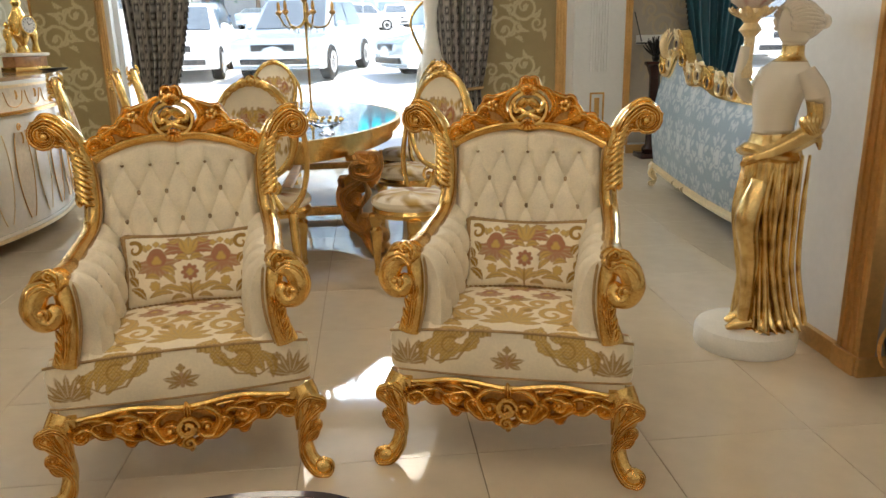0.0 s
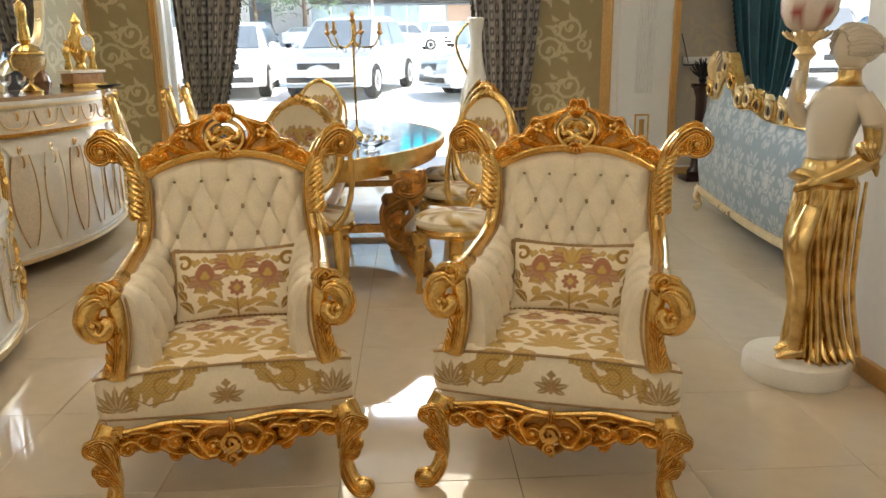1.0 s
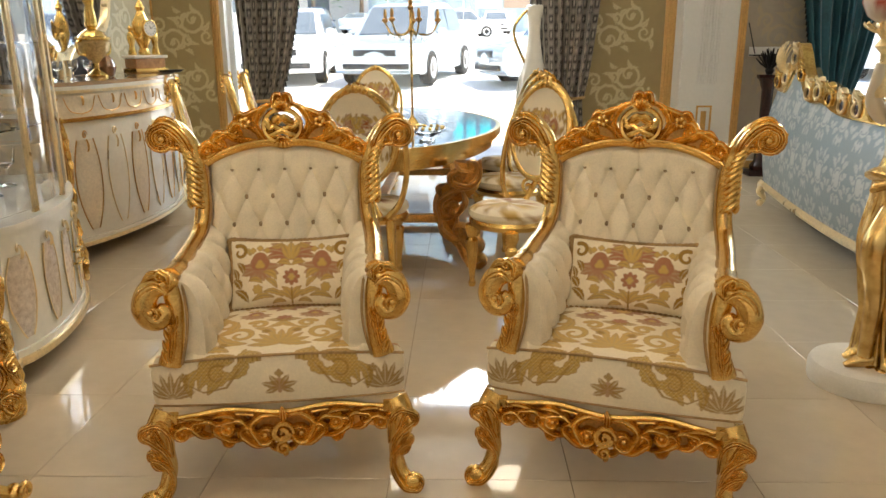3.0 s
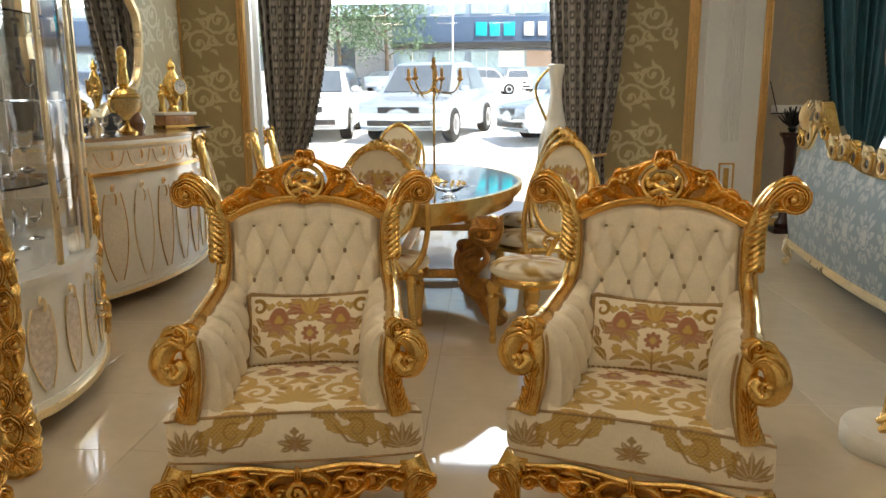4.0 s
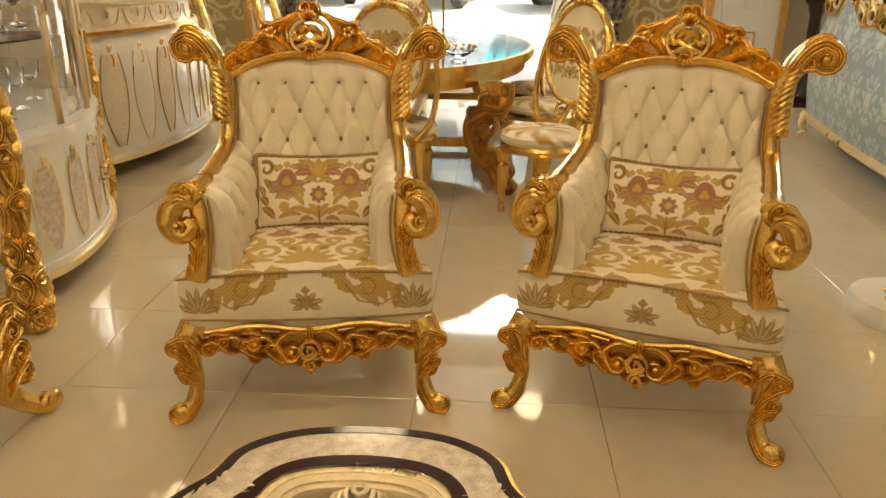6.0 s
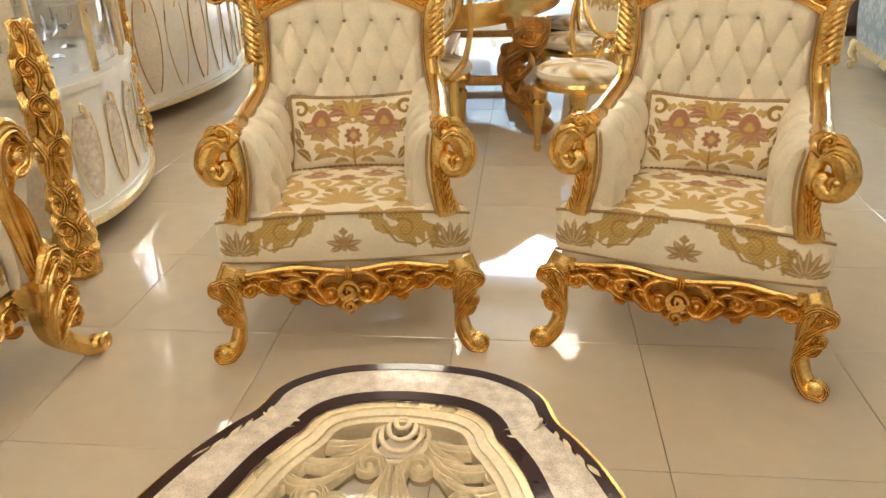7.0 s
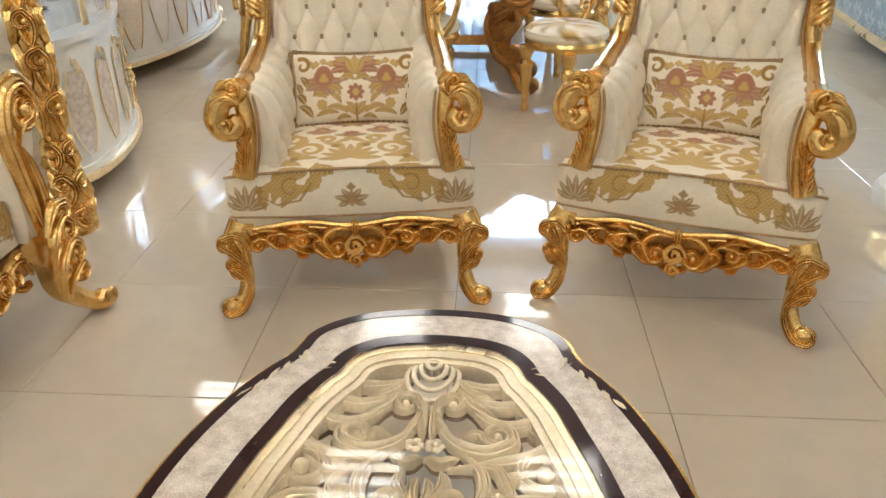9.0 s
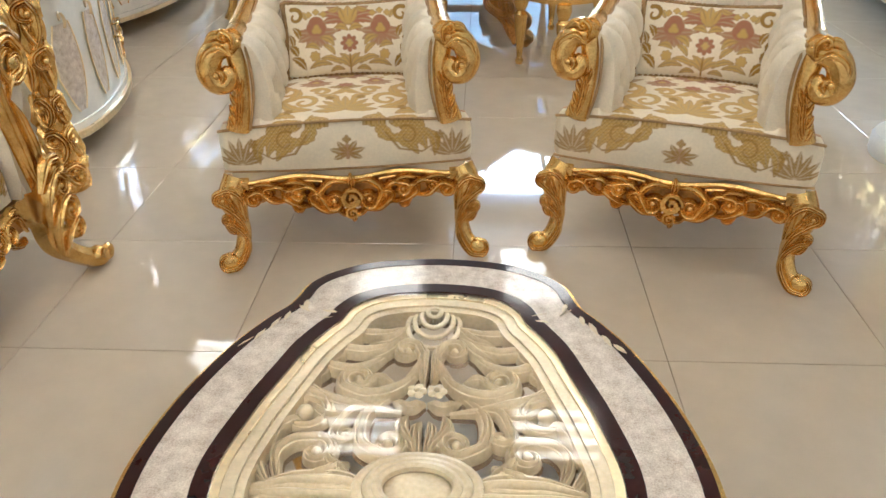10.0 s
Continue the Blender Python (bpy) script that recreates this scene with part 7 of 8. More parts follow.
# ---- statue of a lamp bearer ----
def statue():
    t = thing("statue_lamp", pose(2.255, 0.875, 0, 0, 0, -84) @ Matrix.Scale(0.93, 4), "standing draped statue in gold and ivory holding up a globe lamp", "statue")
    part("plinth", lathe(bmesh.new(), ((0.232, 0), (0.236, 0.01), (0.236, 0.075), (0.225, 0.095), (0.20, 0.10), (0.01, 0.10)), seg=48), PLASTER, t, "round white plaster plinth")
    # one draped body: gold skirt and arms, ivory torso and head
    M = bpy.data.materials.new("gilt and ivory statue paint")
    M.use_nodes = True
    nt = M.node_tree
    p = nt.nodes["Principled BSDF"]
    at = nt.nodes.new("ShaderNodeAttribute")
    at.attribute_name = "gilt"
    sep = nt.nodes.new("ShaderNodeSeparateColor")
    nt.links.new(at.outputs["Color"], sep.inputs[0])
    nz = nt.nodes.new("ShaderNodeTexNoise")
    nz.inputs["Scale"].default_value, nz.inputs["Detail"].default_value = 14, 5
    tc = nt.nodes.new("ShaderNodeTexCoord")
    nt.links.new(tc.outputs["Object"], nz.inputs["Vector"])
    rp = nt.nodes.new("ShaderNodeValToRGB")
    rp.color_ramp.elements[0].color, rp.color_ramp.elements[1].color = (0.58, 0.37, 0.13, 1), (0.90, 0.66, 0.28, 1)
    rp.color_ramp.elements[0].position, rp.color_ramp.elements[1].position = 0.36, 0.62
    nt.links.new(nz.outputs[0], rp.inputs[0])
    mx = nt.nodes.new("ShaderNodeMix")
    mx.data_type = "RGBA"
    mx.inputs[6].default_value = (0.74, 0.66, 0.53, 1)
    nt.links.new(sep.outputs[0], mx.inputs["Factor"])
    nt.links.new(rp.outputs[0], mx.inputs[7])
    nt.links.new(mx.outputs[2], p.inputs["Base Color"])
    nt.links.new(sep.outputs[0], p.inputs["Metallic"])
    p.inputs["Roughness"].default_value = 0.24
    bm = bmesh.new()
    # one folded loft from hem to neck: height, half width, half depth, lean back, fold depth
    rows = ((0.10, 0.150, 0.150, 0.080, 0.15), (0.14, 0.125, 0.125, 0.092, 0.15), (0.22, 0.100, 0.108, 0.100, 0.13), (0.34, 0.095, 0.112, 0.098, 0.12), (0.51, 0.105, 0.122, 0.090, 0.11), (0.67, 0.115, 0.132, 0.102, 0.10),
            (0.83, 0.130, 0.124, 0.140, 0.08), (0.93, 0.132, 0.118, 0.150, 0.06), (1.00, 0.102, 0.090, 0.150, 0.03), (1.07, 0.098, 0.084, 0.156, 0.01), (1.14, 0.112, 0.095, 0.168, 0.0), (1.22, 0.128, 0.102, 0.190, 0.0),
            (1.29, 0.130, 0.092, 0.214, 0.0), (1.33, 0.090, 0.068, 0.234, 0.0), (1.36, 0.046, 0.052, 0.250, 0.0), (1.42, 0.042, 0.048, 0.258, 0.0))
    path = smooth_path([(r[0], r[1], r[2]) for r in rows], 5)
    extra = smooth_path([(0, r[3], r[4]) for r in rows], 5)
    rings = []
    for a, b in zip(path, extra):
        ring = []
        for k in range(120):
            an = 2 * math.pi * k / 120
            f = 1 + b.z * (0.5 * math.sin(9 * an + 5 * a.x) + 0.35 * math.sin(17 * an - 7 * a.x + 1) + 0.25 * math.sin(31 * an + 4 * a.x))
            ring.append(bm.verts.new((a.y * f * math.cos(an), b.y + a.z * f * math.sin(an), a.x)))
        rings.append(ring)
    for r0, r1 in zip(rings, rings[1:]):
        for k in range(120):
            bm.faces.new((r0[k], r0[(k + 1) % 120], r1[(k + 1) % 120], r1[k]))
    # head with waved hair and a knot behind
    ball(bm, (0, 0.262, 1.475), 0.074, 20, (0.86, 1.0, 1.22))
    ball(bm, (0, 0.296, 1.505), 0.088, 20, (0.92, 1.08, 0.98))
    ball(bm, (0, 0.405, 1.500), 0.034, 14)
    for k in range(22):
        a = -0.5 + k * 0.195
        w = 0.006 * math.sin(k * 2.3)
        tube(bm, smooth_path([(0.058 * math.cos(a), 0.208 + w, 1.50 + 0.062 * math.sin(a)), (0.084 * math.cos(a), 0.262 - w, 1.505 + 0.082 * math.sin(a)), (0.080 * math.cos(a), 0.330 + w, 1.500 + 0.070 * math.sin(a)), (0.026 * math.cos(a), 0.388, 1.500 + 0.022 * math.sin(a))], 6), [0.010, 0.013, 0.012, 0.006], 7)
    # arm folded across the waist: bare upper arm, wide gilt sleeve, hand
    tube(bm, smooth_path([(0.115, 0.225, 1.295), (0.150, 0.260, 1.20), (0.152, 0.268, 1.10), (0.135, 0.250, 1.03)], 7), [0.045, 0.052, 0.046, 0.040], 16)
    tube(bm, smooth_path([(0.135, 0.262, 1.04), (0.125, 0.170, 0.99), (0.105, 0.070, 0.945), (0.075, 0.010, 0.920)], 7), [0.046, 0.042, 0.034, 0.024], 24, 1.0, (0, 0, 1), 7, 0.07)
    tube(bm, smooth_path([(0.080, 0.015, 0.922), (0.055, -0.018, 0.905), (0.035, -0.030, 0.885)], 5), [0.022, 0.020, 0.010], 10)
    for k in range(4):
        tube(bm, smooth_path([(0.165, 0.275 - 0.02 * k, 1.16 - 0.02 * k), (0.172, 0.240 - 0.02 * k, 1.08), (0.150, 0.270, 1.00), (0.140, 0.285, 0.955 + 0.02 * k)], 6), [0.010, 0.020, 0.018, 0.006], 8)
    # raised arm towards the lamp
    tube(bm, smooth_path([(-0.110, 0.215, 1.285), (-0.150, 0.150, 1.18), (-0.135, 0.085, 1.24), (-0.105, 0.080, 1.34), (-0.095, 0.085, 1.40)], 7), [0.046, 0.042, 0.036, 0.028, 0.022], 14)
    # long folds, sash, bent knee, feet, trailing hem
    for k in range(9):
        x = -0.10 + 0.026 * k
        tube(bm, smooth_path([(x * 0.9, 0.030 + 0.6 * abs(x), 0.90), (x, -0.018 + 0.5 * abs(x), 0.68), (x * 0.9, 0.0 + 0.4 * abs(x), 0.40), (x * 1.3 + 0.02, -0.03 + 0.3 * abs(x), 0.115)], 8), [0.006, 0.011, 0.012, 0.012], 8, 1.2)
    for k in range(5):
        y = 0.08 + 0.035 * k
        tube(bm, smooth_path([(0.125, y + 0.03, 0.93), (0.122, y, 0.70), (0.104, y - 0.01, 0.40), (0.125, y + 0.01, 0.115)], 8), [0.006, 0.012, 0.012, 0.014], 8)
    tube(bm, smooth_path([(0.05, 0.06, 0.80), (0.065, -0.022, 0.64), (0.060, -0.010, 0.45), (0.060, -0.030, 0.26), (0.060, -0.050, 0.15)], 8), [0.050, 0.056, 0.042, 0.034, 0.030], 16)
    tube(bm, smooth_path([(-0.11, 0.06, 0.93), (0.02, 0.018, 0.955), (0.12, 0.08, 0.93), (0.13, 0.18, 0.92)], 6), [0.022, 0.028, 0.022], 10, 1.0, (0, 0, 1), 4, 0.12)
    tube(bm, [(0.060, -0.02, 0.135), (0.055, -0.085, 0.125), (0.050, -0.135, 0.108)], [0.032, 0.028, 0.012], 12)
    tube(bm, [(-0.03, 0.0, 0.13), (-0.035, -0.05, 0.12), (-0.04, -0.085, 0.107)], [0.030, 0.026, 0.012], 12)
    for k in range(5):
        tube(bm, smooth_path([(0.10, 0.02 + 0.04 * k, 0.20), (0.135, 0.0 + 0.045 * k, 0.13), (0.175, 0.01 + 0.04 * k, 0.106)], 6), [0.012, 0.018, 0.006], 8)
    for v in bm.verts:
        v.co.y -= 0.115 * (v.co.z - 0.10)
    fig = part("figure", bm, M, t, "draped figure, gilt robe and ivory body")
    me = fig.data
    co = np.empty(len(me.vertices) * 3)
    me.vertices.foreach_get("co", co)
    co = co.reshape(-1, 3)
    z = co[:, 2]
    back = co[:, 1] + 0.115 * (z - 0.10)
    gilt = np.maximum(soft(1.02 + 0.10 * co[:, 0] - z, 0.01), soft(1.17 - z, 0.01) * (co[:, 0] > 0.132) * (back < 0.262))
    gilt = np.maximum(gilt, soft(0.036 - np.abs(z - 1.370), 0.006) * (back > 0.15))
    a = me.color_attributes.new("gilt", "FLOAT_COLOR", "POINT")
    rgba = np.ones((len(co), 4))
    rgba[:, 0] = gilt
    a.data.foreach_set("color", rgba.ravel())
    part("torch", lathe(bmesh.new(), ((0.02, 1.26), (0.028, 1.28), (0.02, 1.32), (0.024, 1.44), (0.05, 1.47), (0.03, 1.50), (0.06, 1.54), (0.05, 1.57)), (-0.095, -0.050, 0), 18), PALEGOLD, t, "gilt torch stem")
    for k in range(8):
        bm = bmesh.new()
        a = k * 0.785
        d = Vector((math.cos(a), math.sin(a), 0))
        leaf(bm, Vector((-0.095, -0.050, 1.53)) + d * 0.03, Vector((-0.095, -0.050, 1.575)) + d * 0.095, 0.03, d * 0.015, (-d.y, d.x, 0), 1)
        part("lotus_petal", bm, PALEGOLD, t)
    bm = bmesh.new()
    lathe(bm, ((0.05, 1.52), (0.09, 1.55), (0.115, 1.60), (0.118, 1.65), (0.10, 1.71), (0.06, 1.75), (0.02, 1.765)), (-0.095, -0.050, 0.04), 28)
    g = part("globe_shade", bm, threads("painted opal glass", (0.78, 0.68, 0.60), ((0.40, 0.08, 0.06), (0.3, 0.2, 0.05), (0.2, 0.2, 0.05)), 0.2, weave=60), t, "opal glass globe painted with red flowers")
    weave(g, lambda x, y: tulip((x + 0.05) % 0.12 - 0.06, (y % 0.12) - 0.06, 0, 0.01, 0.9) + (np.zeros(x.shape),), lambda c: (np.arctan2(c[:, 1] + 0.050, c[:, 0] + 0.095) * 0.11, c[:, 2]))
    return t


statue()

# dark stand and small wall plate behind the blue sofa, dark gilt vase by the partition
t = thing("dark_pedestal", Matrix.Translation((3.78, 6.05, 0)), "dark wooden pedestal topped by a dark carved bloom", "pedestal")
part("foot", B(-0.16, 0.16, -0.14, 0.14, 0, 0.06, bevel=0.01), DARK, t)
part("shaft", lathe(bmesh.new(), ((0.10, 0.061), (0.11, 0.10), (0.07, 0.15), (0.055, 0.5), (0.06, 0.9), (0.09, 1.0), (0.12, 1.03), (0.12, 1.06)), seg=18), DARK, t)
bloom = part("bloom_stem", lathe(bmesh.new(), ((0.03, 1.061), (0.05, 1.10), (0.02, 1.16)), seg=10), BLACK, t)
for k in range(26):
    a, b = k * 2.4, 0.1 + 1.3 * k / 26
    d = Vector((math.cos(a) * math.sin(b), math.sin(a) * math.sin(b), math.cos(b)))
    part("bloom_leaf", leaf(bmesh.new(), Vector((0, 0, 1.12)) + d * 0.02, Vector((0, 0, 1.18)) + d * 0.15, 0.035, d * 0.02, d.cross(Vector((0, 0, 1))) + Vector((0.01, 0, 0)), 2), BLACK, bloom)
t = thing("small_wall_shelf", Matrix.Translation((3.80, BACK - 0.006, 1.29)), "small white wall shelf behind the sofa", "shelf")
part("plate", B(-0.13, 0.20, -0.012, 0, -0.05, 0.05, bevel=0.003), WHITE, t)
bm = bmesh.new()
tube(bm, [(-0.10, -0.10, -0.02), (-0.19, -0.09, 0.30)], 0.006, 6)
box(bm, -0.13, 0.0, -0.14, -0.013, -0.045, -0.03)
part("rod", bm, BLACK, t, "thin dark rod")
t = thing("dark_vase", Matrix.Translation((2.63, 0.30, 0)), "small dark vase with gilt relief beside the partition", "vase")
part("body", lathe(bmesh.new(), ((0.06, 0), (0.075, 0.015), (0.04, 0.05), (0.09, 0.12), (0.11, 0.20), (0.08, 0.28), (0.04, 0.33), (0.05, 0.40), (0.075, 0.43), (0.06, 0.43), (0.03, 0.35)), seg=22), BLACK, t)
for k in range(7):
    bm = bmesh.new()
    a = k * 0.9
    d = Vector((math.cos(a), math.sin(a), 0))
    leaf(bm, d * 0.09 + Vector((0, 0, 0.10)), d * 0.092 + Vector((0, 0, 0.27)), 0.03, d * 0.025, (-d.y, d.x, 0), 2)
    part("gilt_leaf", bm, GOLD2, t)


# ---- street outside ----
TYRE = mat("black tyre rubber", (0.02, 0.02, 0.02), 0.8)
RIM = mat("alloy rim", (0.6, 0.6, 0.6), 0.3, 0.8)
CARGLASS = mat("dark tinted car glass", (0.11, 0.13, 0.15), 0.05, 0, 0.2, 3, coat=0.6)
TRIM = mat("dark grille plastic", (0.03, 0.03, 0.03), 0.5)


def car(m, paint, label, tall=1.0):
    t = thing("parked_car", m, label, "car", "parked cars")
    k = tall
    prof = [(-2.15, 0.35), (-2.2, 0.62), (-2.05, 0.78), (-1.15, 0.93), (-0.55, 1.38 * k), (-0.1, 1.46 * k), (0.9, 1.43 * k), (1.5, 1.02), (2.1, 0.95), (2.2, 0.70), (2.15, 0.35), (1.75, 0.22), (-1.75, 0.22)]
    pts = [(p.x, p.y) for p in smooth_path([(a, b, 0) for a, b in prof + prof[:1]], 4)][:-1]
    bm = bmesh.new()
    n = len(pts)
    rows = []
    for x, sc in ((-0.86, 0.93), (-0.84, 0.98), (-0.6, 1.0), (0, 1.01), (0.6, 1.0), (0.84, 0.98), (0.86, 0.93)):
        rows.append([bm.verts.new((x * (1 - 0.20 * max(0, (z - 0.92)) / 0.5), y * sc, 0.55 + (z - 0.55) * sc)) for y, z in pts])
    for r0, r1 in zip(rows, rows[1:]):
        for i in range(n):
            bm.faces.new((r0[i], r0[(i + 1) % n], r1[(i + 1) % n], r1[i]))
    bm.faces.new(rows[0])
    bm.faces.new(rows[-1][::-1])
    part("body", bm, paint, t)

    def quad(nm, vs, mt, lab=""):
        bm = bmesh.new()
        f = bm.faces.new([bm.verts.new(v) for v in vs])
        r = bmesh.ops.extrude_face_region(bm, geom=[f])
        nn = f.normal if f.normal.length else Vector((0, -1, 0))
        bmesh.ops.translate(bm, verts=[v for v in r["geom"] if isinstance(v, bmesh.types.BMVert)], vec=(0, 0, 0.012))
        return part(nm, bm, mt, t, lab, smooth=False)
    H = 1.40 * k
    quad("windscreen", [(-0.70, -1.14, 0.955), (0.70, -1.14, 0.955), (0.60, -0.58, H - 0.02), (-0.60, -0.58, H - 0.02)], CARGLASS)
    quad("rear_window", [(0.68, 1.50, 1.05), (-0.68, 1.50, 1.05), (-0.58, 1.00, H), (0.58, 1.00, H)], CARGLASS)
    for s in (-1, 1):
        for y0, y1 in ((-0.92, 0.0), (0.06, 1.1)):
            bm = bmesh.new()
            vs = [(s * 0.855, y0, 0.97), (s * 0.855, y1, 0.97), (s * 0.735, min(y1, 0.95), H - 0.06), (s * 0.735, max(y0, -0.45), H - 0.06)]
            a, b = [bm.verts.new(v) for v in vs], [bm.verts.new((v[0] - s * 0.03, v[1], v[2])) for v in vs]
            bm.faces.new(a)
            bm.faces.new(b[::-1])
            for i in range(4):
                bm.faces.new((a[i], a[(i + 1) % 4], b[(i + 1) % 4], b[i]))
            part("side_window", bm, CARGLASS, t, smooth=False)
        for y in (-1.35, 1.30):
            bm = bmesh.new()
            lathe(bm, ((0.20, -0.10), (0.30, -0.11), (0.325, -0.08), (0.325, 0.08), (0.30, 0.11), (0.20, 0.10)), seg=24)
            bmesh.ops.rotate(bm, verts=bm.verts[:], matrix=Matrix.Rotation(math.pi / 2, 3, "Y"))
            bmesh.ops.translate(bm, verts=bm.verts[:], vec=(s * 0.79, y, 0.325))
            w = part("wheel", bm, TYRE, t)
            bm = bmesh.new()
            lathe(bm, ((0.20, 0.10), (0.205, 0.112), (0.06, 0.09), (0.01, 0.10)), seg=20)
            bmesh.ops.rotate(bm, verts=bm.verts[:], matrix=Matrix.Rotation(s * math.pi / 2, 3, "Y"))
            bmesh.ops.translate(bm, verts=bm.verts[:], vec=(s * 0.79, y, 0.325))
            part("rim", bm, RIM, w)
        part("headlight", ball(bmesh.new(), (s * 0.62, -2.09, 0.69), 0.14, 12, (1.2, 0.45, 0.55)), GLASS, t)
        part("tail_light", ball(bmesh.new(), (s * 0.66, 2.12, 0.80), 0.12, 12, (1.0, 0.4, 0.7)), mat("red lamp glass", (0.45, 0.02, 0.02), 0.1), t)
        part("wing_mirror", ball(bmesh.new(), (s * 0.94, -0.85, 1.0), 0.09, 10, (1, 0.6, 0.8)), paint, t)
    part("grille", B(-0.42, 0.42, -2.215, -2.15, 0.58, 0.70, bevel=0.01), TRIM, t)
    part("bumper_intake", B(-0.66, 0.66, -2.20, -2.10, 0.34, 0.44, bevel=0.01), TRIM, t)
    part("number_plate", B(-0.24, 0.24, -2.225, -2.205, 0.47, 0.56), WHITE, t, "blank white plate", smooth=False)
    return t


C_WHITE = mat("white car paint", (0.72, 0.73, 0.74), 0.15, 0, 0.03, 2, coat=0.6)
C_SILV = mat("silver blue car paint", (0.58, 0.65, 0.70), 0.2, 0.5, 0.05, 2, coat=0.6)
C_NAVY = mat("navy car paint", (0.03, 0.06, 0.14), 0.15, 0.2, 0.1, 2, coat=0.6)


def park(x, y, a, paint, label, tall=1.0):
    return car(pose(x, y, ramp(y) + 0.002, 2.2 if y > 13 else 5.2, 0, a), paint, label, tall)


park(-0.55, 14.4, -14, C_SILV, "silver-blue hatchback parked facing the shop", 1.06)
park(-3.2, 14.8, 4, C_WHITE, "white sedan parked facing the shop")
park(3.1, 13.4, -72, C_SILV, "silver sedan parked across the forecourt")
park(-9.2, 50, 178, C_NAVY, "navy estate car parked across the street", 1.2)
park(-6.3, 51, 165, C_SILV, "small silver-blue car across the street", 0.95)
park(0.5, 44, 96, C_WHITE, "white hatchback seen from its side", 1.05)
park(2.7, 50, 2, C_WHITE, "old white sedan across the street")
park(-6.4, 15.5, 8, C_WHITE, "white sedan parked facing the shop")
park(9.6, 15.0, -8, C_WHITE, "white sedan parked near the teal curtain's window", 1.15)
park(13.0, 17.0, -20, C_NAVY, "navy car parked near the white sedan")

LEAFG = mat("sunlit green foliage", (0.12, 0.19, 0.10), 0.6, 0, 0.5, 1.5)
BARK = mat("grey bark", (0.14, 0.10, 0.07), 0.85, 0, 0.3, 8)


def tree(x, y, h, seed):
    rnd = random.Random(seed)
    t = thing("street_tree", Matrix.Translation((x, y, ramp(y))), "green leafy street tree", "tree", "street trees")
    bm = bmesh.new()
    tube(bm, smooth_path([(0, 0, 0), (0.1, 0, h * 0.3), (-0.05, 0.1, h * 0.6), (0.1, 0, h * 0.85)], 5), [0.22, 0.15, 0.09, 0.03], 8)
    tips = []
    for k in range(12):
        a, z = k * 2.4, h * (0.3 + 0.045 * k)
        tip = Vector((math.cos(a) * h * 0.25, math.sin(a) * h * 0.25, z + h * 0.14))
        tube(bm, smooth_path([(0, 0, z), tip * 0.5 + Vector((0, 0, z * 0.5)), tip], 4), [0.07, 0.015], 6)
        tips.append(tip)
    part("trunk", bm, BARK, t)
    vs, fs = [], []
    for k in range(2600):
        c = rnd.choice(tips) + Vector((rnd.gauss(0, 1), rnd.gauss(0, 1), rnd.gauss(0, 0.8))) * h * 0.10
        a, b = Vector((rnd.gauss(0, 1), rnd.gauss(0, 1), rnd.gauss(0, 1))).normalized(), Vector((rnd.gauss(0, 1), rnd.gauss(0, 1), rnd.gauss(0, 1))).normalized()
        s = 0.12 + 0.1 * rnd.random()
        i = len(vs)
        vs += [c - a * s, c + b * s * 0.5, c + a * s, c - b * s * 0.5]
        fs.append((i, i + 1, i + 2, i + 3))
    me = bpy.data.meshes.new("crown")
    me.from_pydata(vs, [], fs)
    me.materials.append(LEAFG)
    o = new("crown", me)
    o.parent = t
    return t


tree(-10.5, 55, 8.0, 3)
tree(-7.2, 57, 8.5, 5)
tree(-15.5, 56, 8.0, 8)


def shop_building():
    Y, G = 62.0, ramp(62.0)
    t = thing("shop_building", Matrix.Translation((-3.6, Y, G - 0.4)), "dark blue-grey shop building with signs and glazed front", "building")
    wallm = mat("blue-grey cladding", (0.30, 0.38, 0.48), 0.4, 0.1, 0.15, 0.5)
    part("wall", B(-3.6, 40, 0, 12, 0, 16), wallm, t, smooth=False)
    part("roof", B(-3.8, 40.2, -0.2, 12.2, 16, 16.4), TRIM, t, smooth=False)
    glz = mat("pale reflective glazing", (0.42, 0.55, 0.62), 0.08, 0.2, 0.25, 0.4, coat=0.6)
    for i in range(14):
        x = -3.3 + i * 3.1
        for z0, z1 in ((0.2, 3.6), (6.6, 9.0), (9.8, 12.2), (13.0, 15.2)):
            w = part("window", B(x, x + 2.6, -0.06, 0.0, z0, z1), glz, t, smooth=False)
            part("window_frame", B(x + 1.26, x + 1.34, -0.10, -0.06, z0, z1), WHITE, w, smooth=False)
    part("sign_fascia", B(-3.6, 40, -0.5, -0.12, 4.3, 6.3), mat("dark navy fascia", (0.08, 0.13, 0.22), 0.4), t, "dark sign fascia", smooth=False)
    part("canopy", B(-3.6, 40, -1.6, -0.12, 3.75, 4.2), TRIM, t, smooth=False)
    cy, wh = mat("cyan sign plastic", (0.0, 0.55, 0.65), 0.4), WHITE
    for i, (mt, w) in enumerate(((cy, 0.9), (cy, 0.8), (cy, 0.9), (wh, 0.8), (wh, 0.7), (wh, 0.8), (wh, 0.8))):
        x = 3.3 + i * 1.15 + (0.5 if i > 2 else 0)
        part("sign_block", B(x, x + w, -0.62, -0.5, 4.75, 5.85, bevel=0.04), mt, t, "plain coloured sign block")
    for i, c in enumerate(((0.75, 0.75, 0.72), (0.45, 0.32, 0.24), (0.06, 0.09, 0.14), (0.75, 0.76, 0.76))):
        part("sign_panel", B(5.2 + i * 2.3, 7.3 + i * 2.3, -0.2, -0.062, 2.3, 3.6), mat("sign panel", c, 0.5), t, "flat coloured sign panel", smooth=False)
    return t


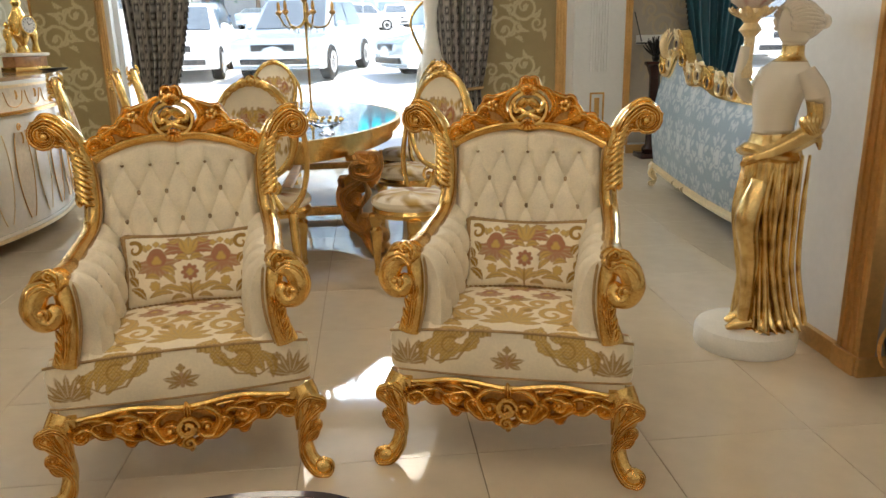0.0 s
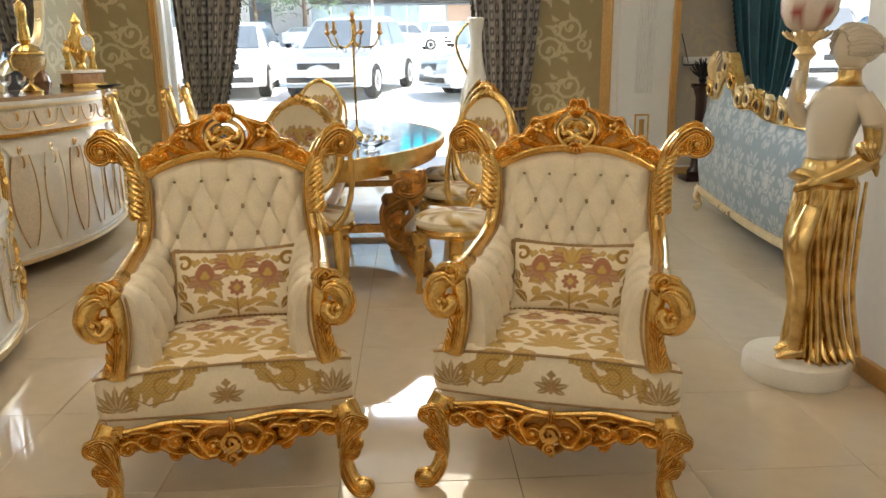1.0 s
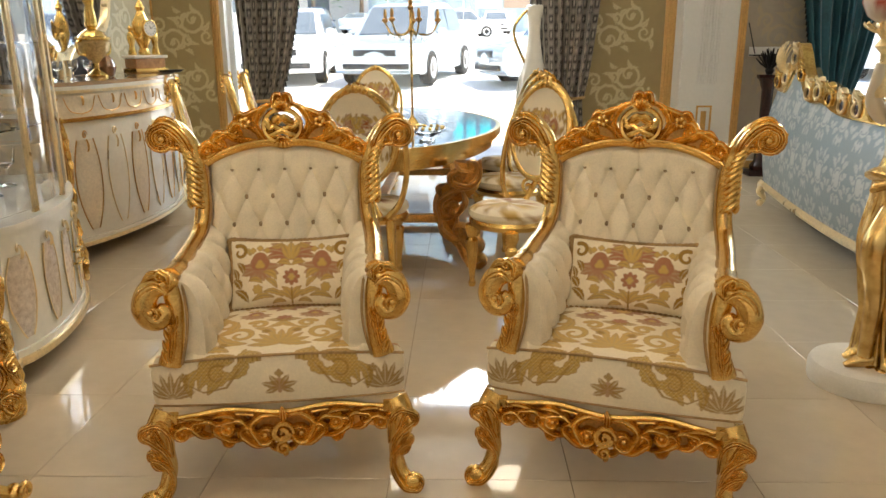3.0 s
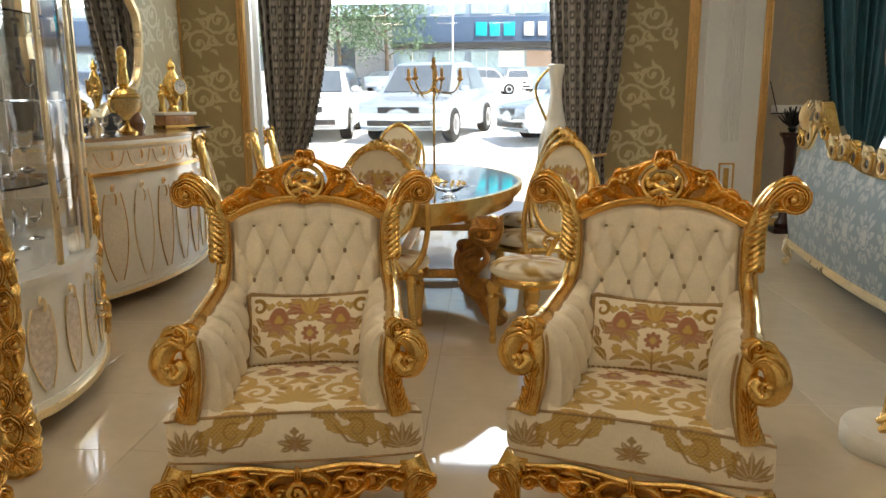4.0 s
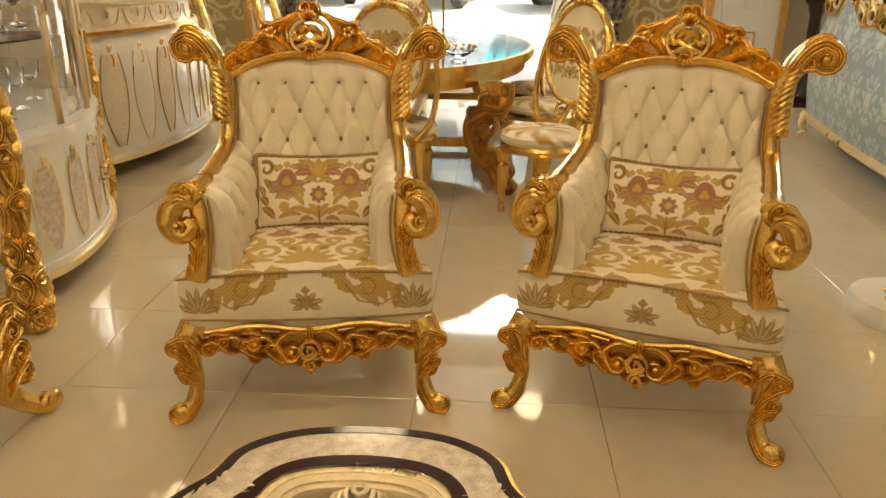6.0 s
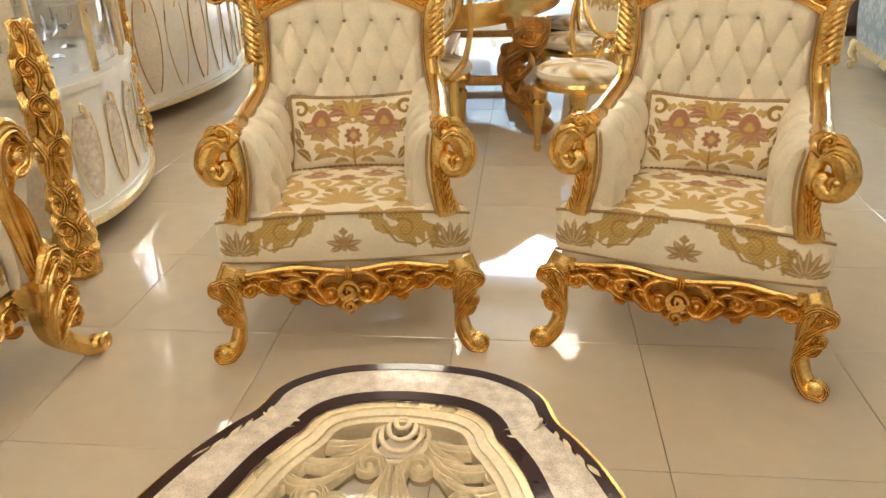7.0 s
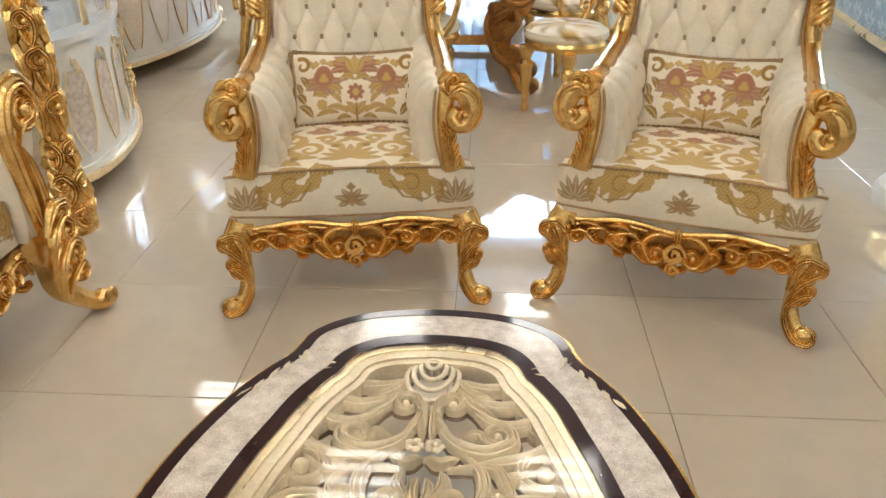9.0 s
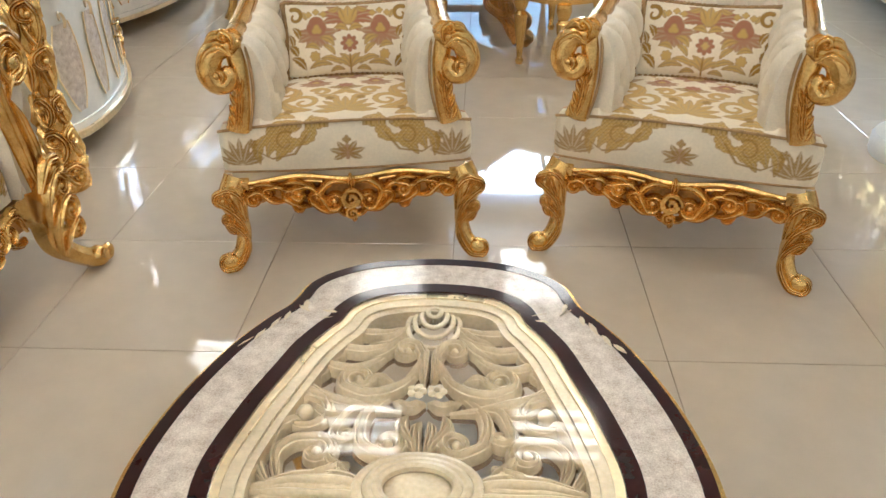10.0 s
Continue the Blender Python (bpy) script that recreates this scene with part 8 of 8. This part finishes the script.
shop_building()
t = thing("low_building", Matrix.Translation((-30, 70, ramp(70))), "pale low building across the street", "building")
part("wall", B(-20, 21, 0, 10, 0, 6.5), mat("pale render", (0.62, 0.58, 0.52), 0.8, 0, 0.08, 0.5), t, smooth=False)
part("roof", B(-20.3, 21.3, -0.3, 10.3, 6.5, 6.9), TRIM, t, smooth=False)
for i in range(10):
    part("window", B(-18 + i * 3.8, -16 + i * 3.8, -0.05, 0, 2.0, 4.6), CARGLASS, t, smooth=False)
for x in (-2.0, 9.0):
    t = thing("street_lamp", Matrix.Translation((x, 57, ramp(57))), "white street lamp post", "street lamp")
    part("pole", lathe(bmesh.new(), ((0.10, 0), (0.10, 0.2), (0.06, 0.3), (0.05, 8.0)), seg=10), WHITE, t)
    part("head", B(-0.1, 0.9, -0.1, 0.1, 8.0, 8.12, bevel=0.03), WHITE, t)


# ---- floor tiles, laid one by one ----
TS = 0.597
tile_me = {}


def tile_mesh(w, d):
    key = (round(w, 3), round(d, 3))
    if key not in tile_me:
        bm = bmesh.new()
        box(bm, 0, w, 0, d, -0.006, 0.0)
        bmesh.ops.bevel(bm, geom=[e for e in bm.edges if all(v.co.z > -0.001 for v in e.verts)], offset=0.0012, segments=1, affect="EDGES")
        me = bpy.data.meshes.new("tile")
        bm.to_mesh(me)
        bm.free()
        me.materials.append(TILE)
        tile_me[key] = me
    return tile_me[key]


gx0, gy0 = 0.918 - 7 * TS, -0.487 - 7 * TS
rest = bmesh.new()
for i in range(0, 18):
    for j in range(0, 19):
        x0, y0 = gx0 + i * TS + 0.001, gy0 + j * TS + 0.001
        x1, y1 = min(x0 + TS - 0.002, R_WALL), min(y0 + TS - 0.002, BACK + 0.2)
        x0, y0 = max(x0, L_WALL), max(y0, FRONT)
        if x1 - x0 < 0.02 or y1 - y0 < 0.02:
            continue
        if i < 13 and j < 19 and 3 <= j:
            o = new("tile", tile_mesh(x1 - x0, y1 - y0))
            o.location = (x0, y0, 0)
            o.parent = floor
        else:
            box(rest, x0, x1, y0, y1, -0.006, 0)
tagged(obj("floor_tiles", rest, TILE, floor, smooth=False), kind="stuff")
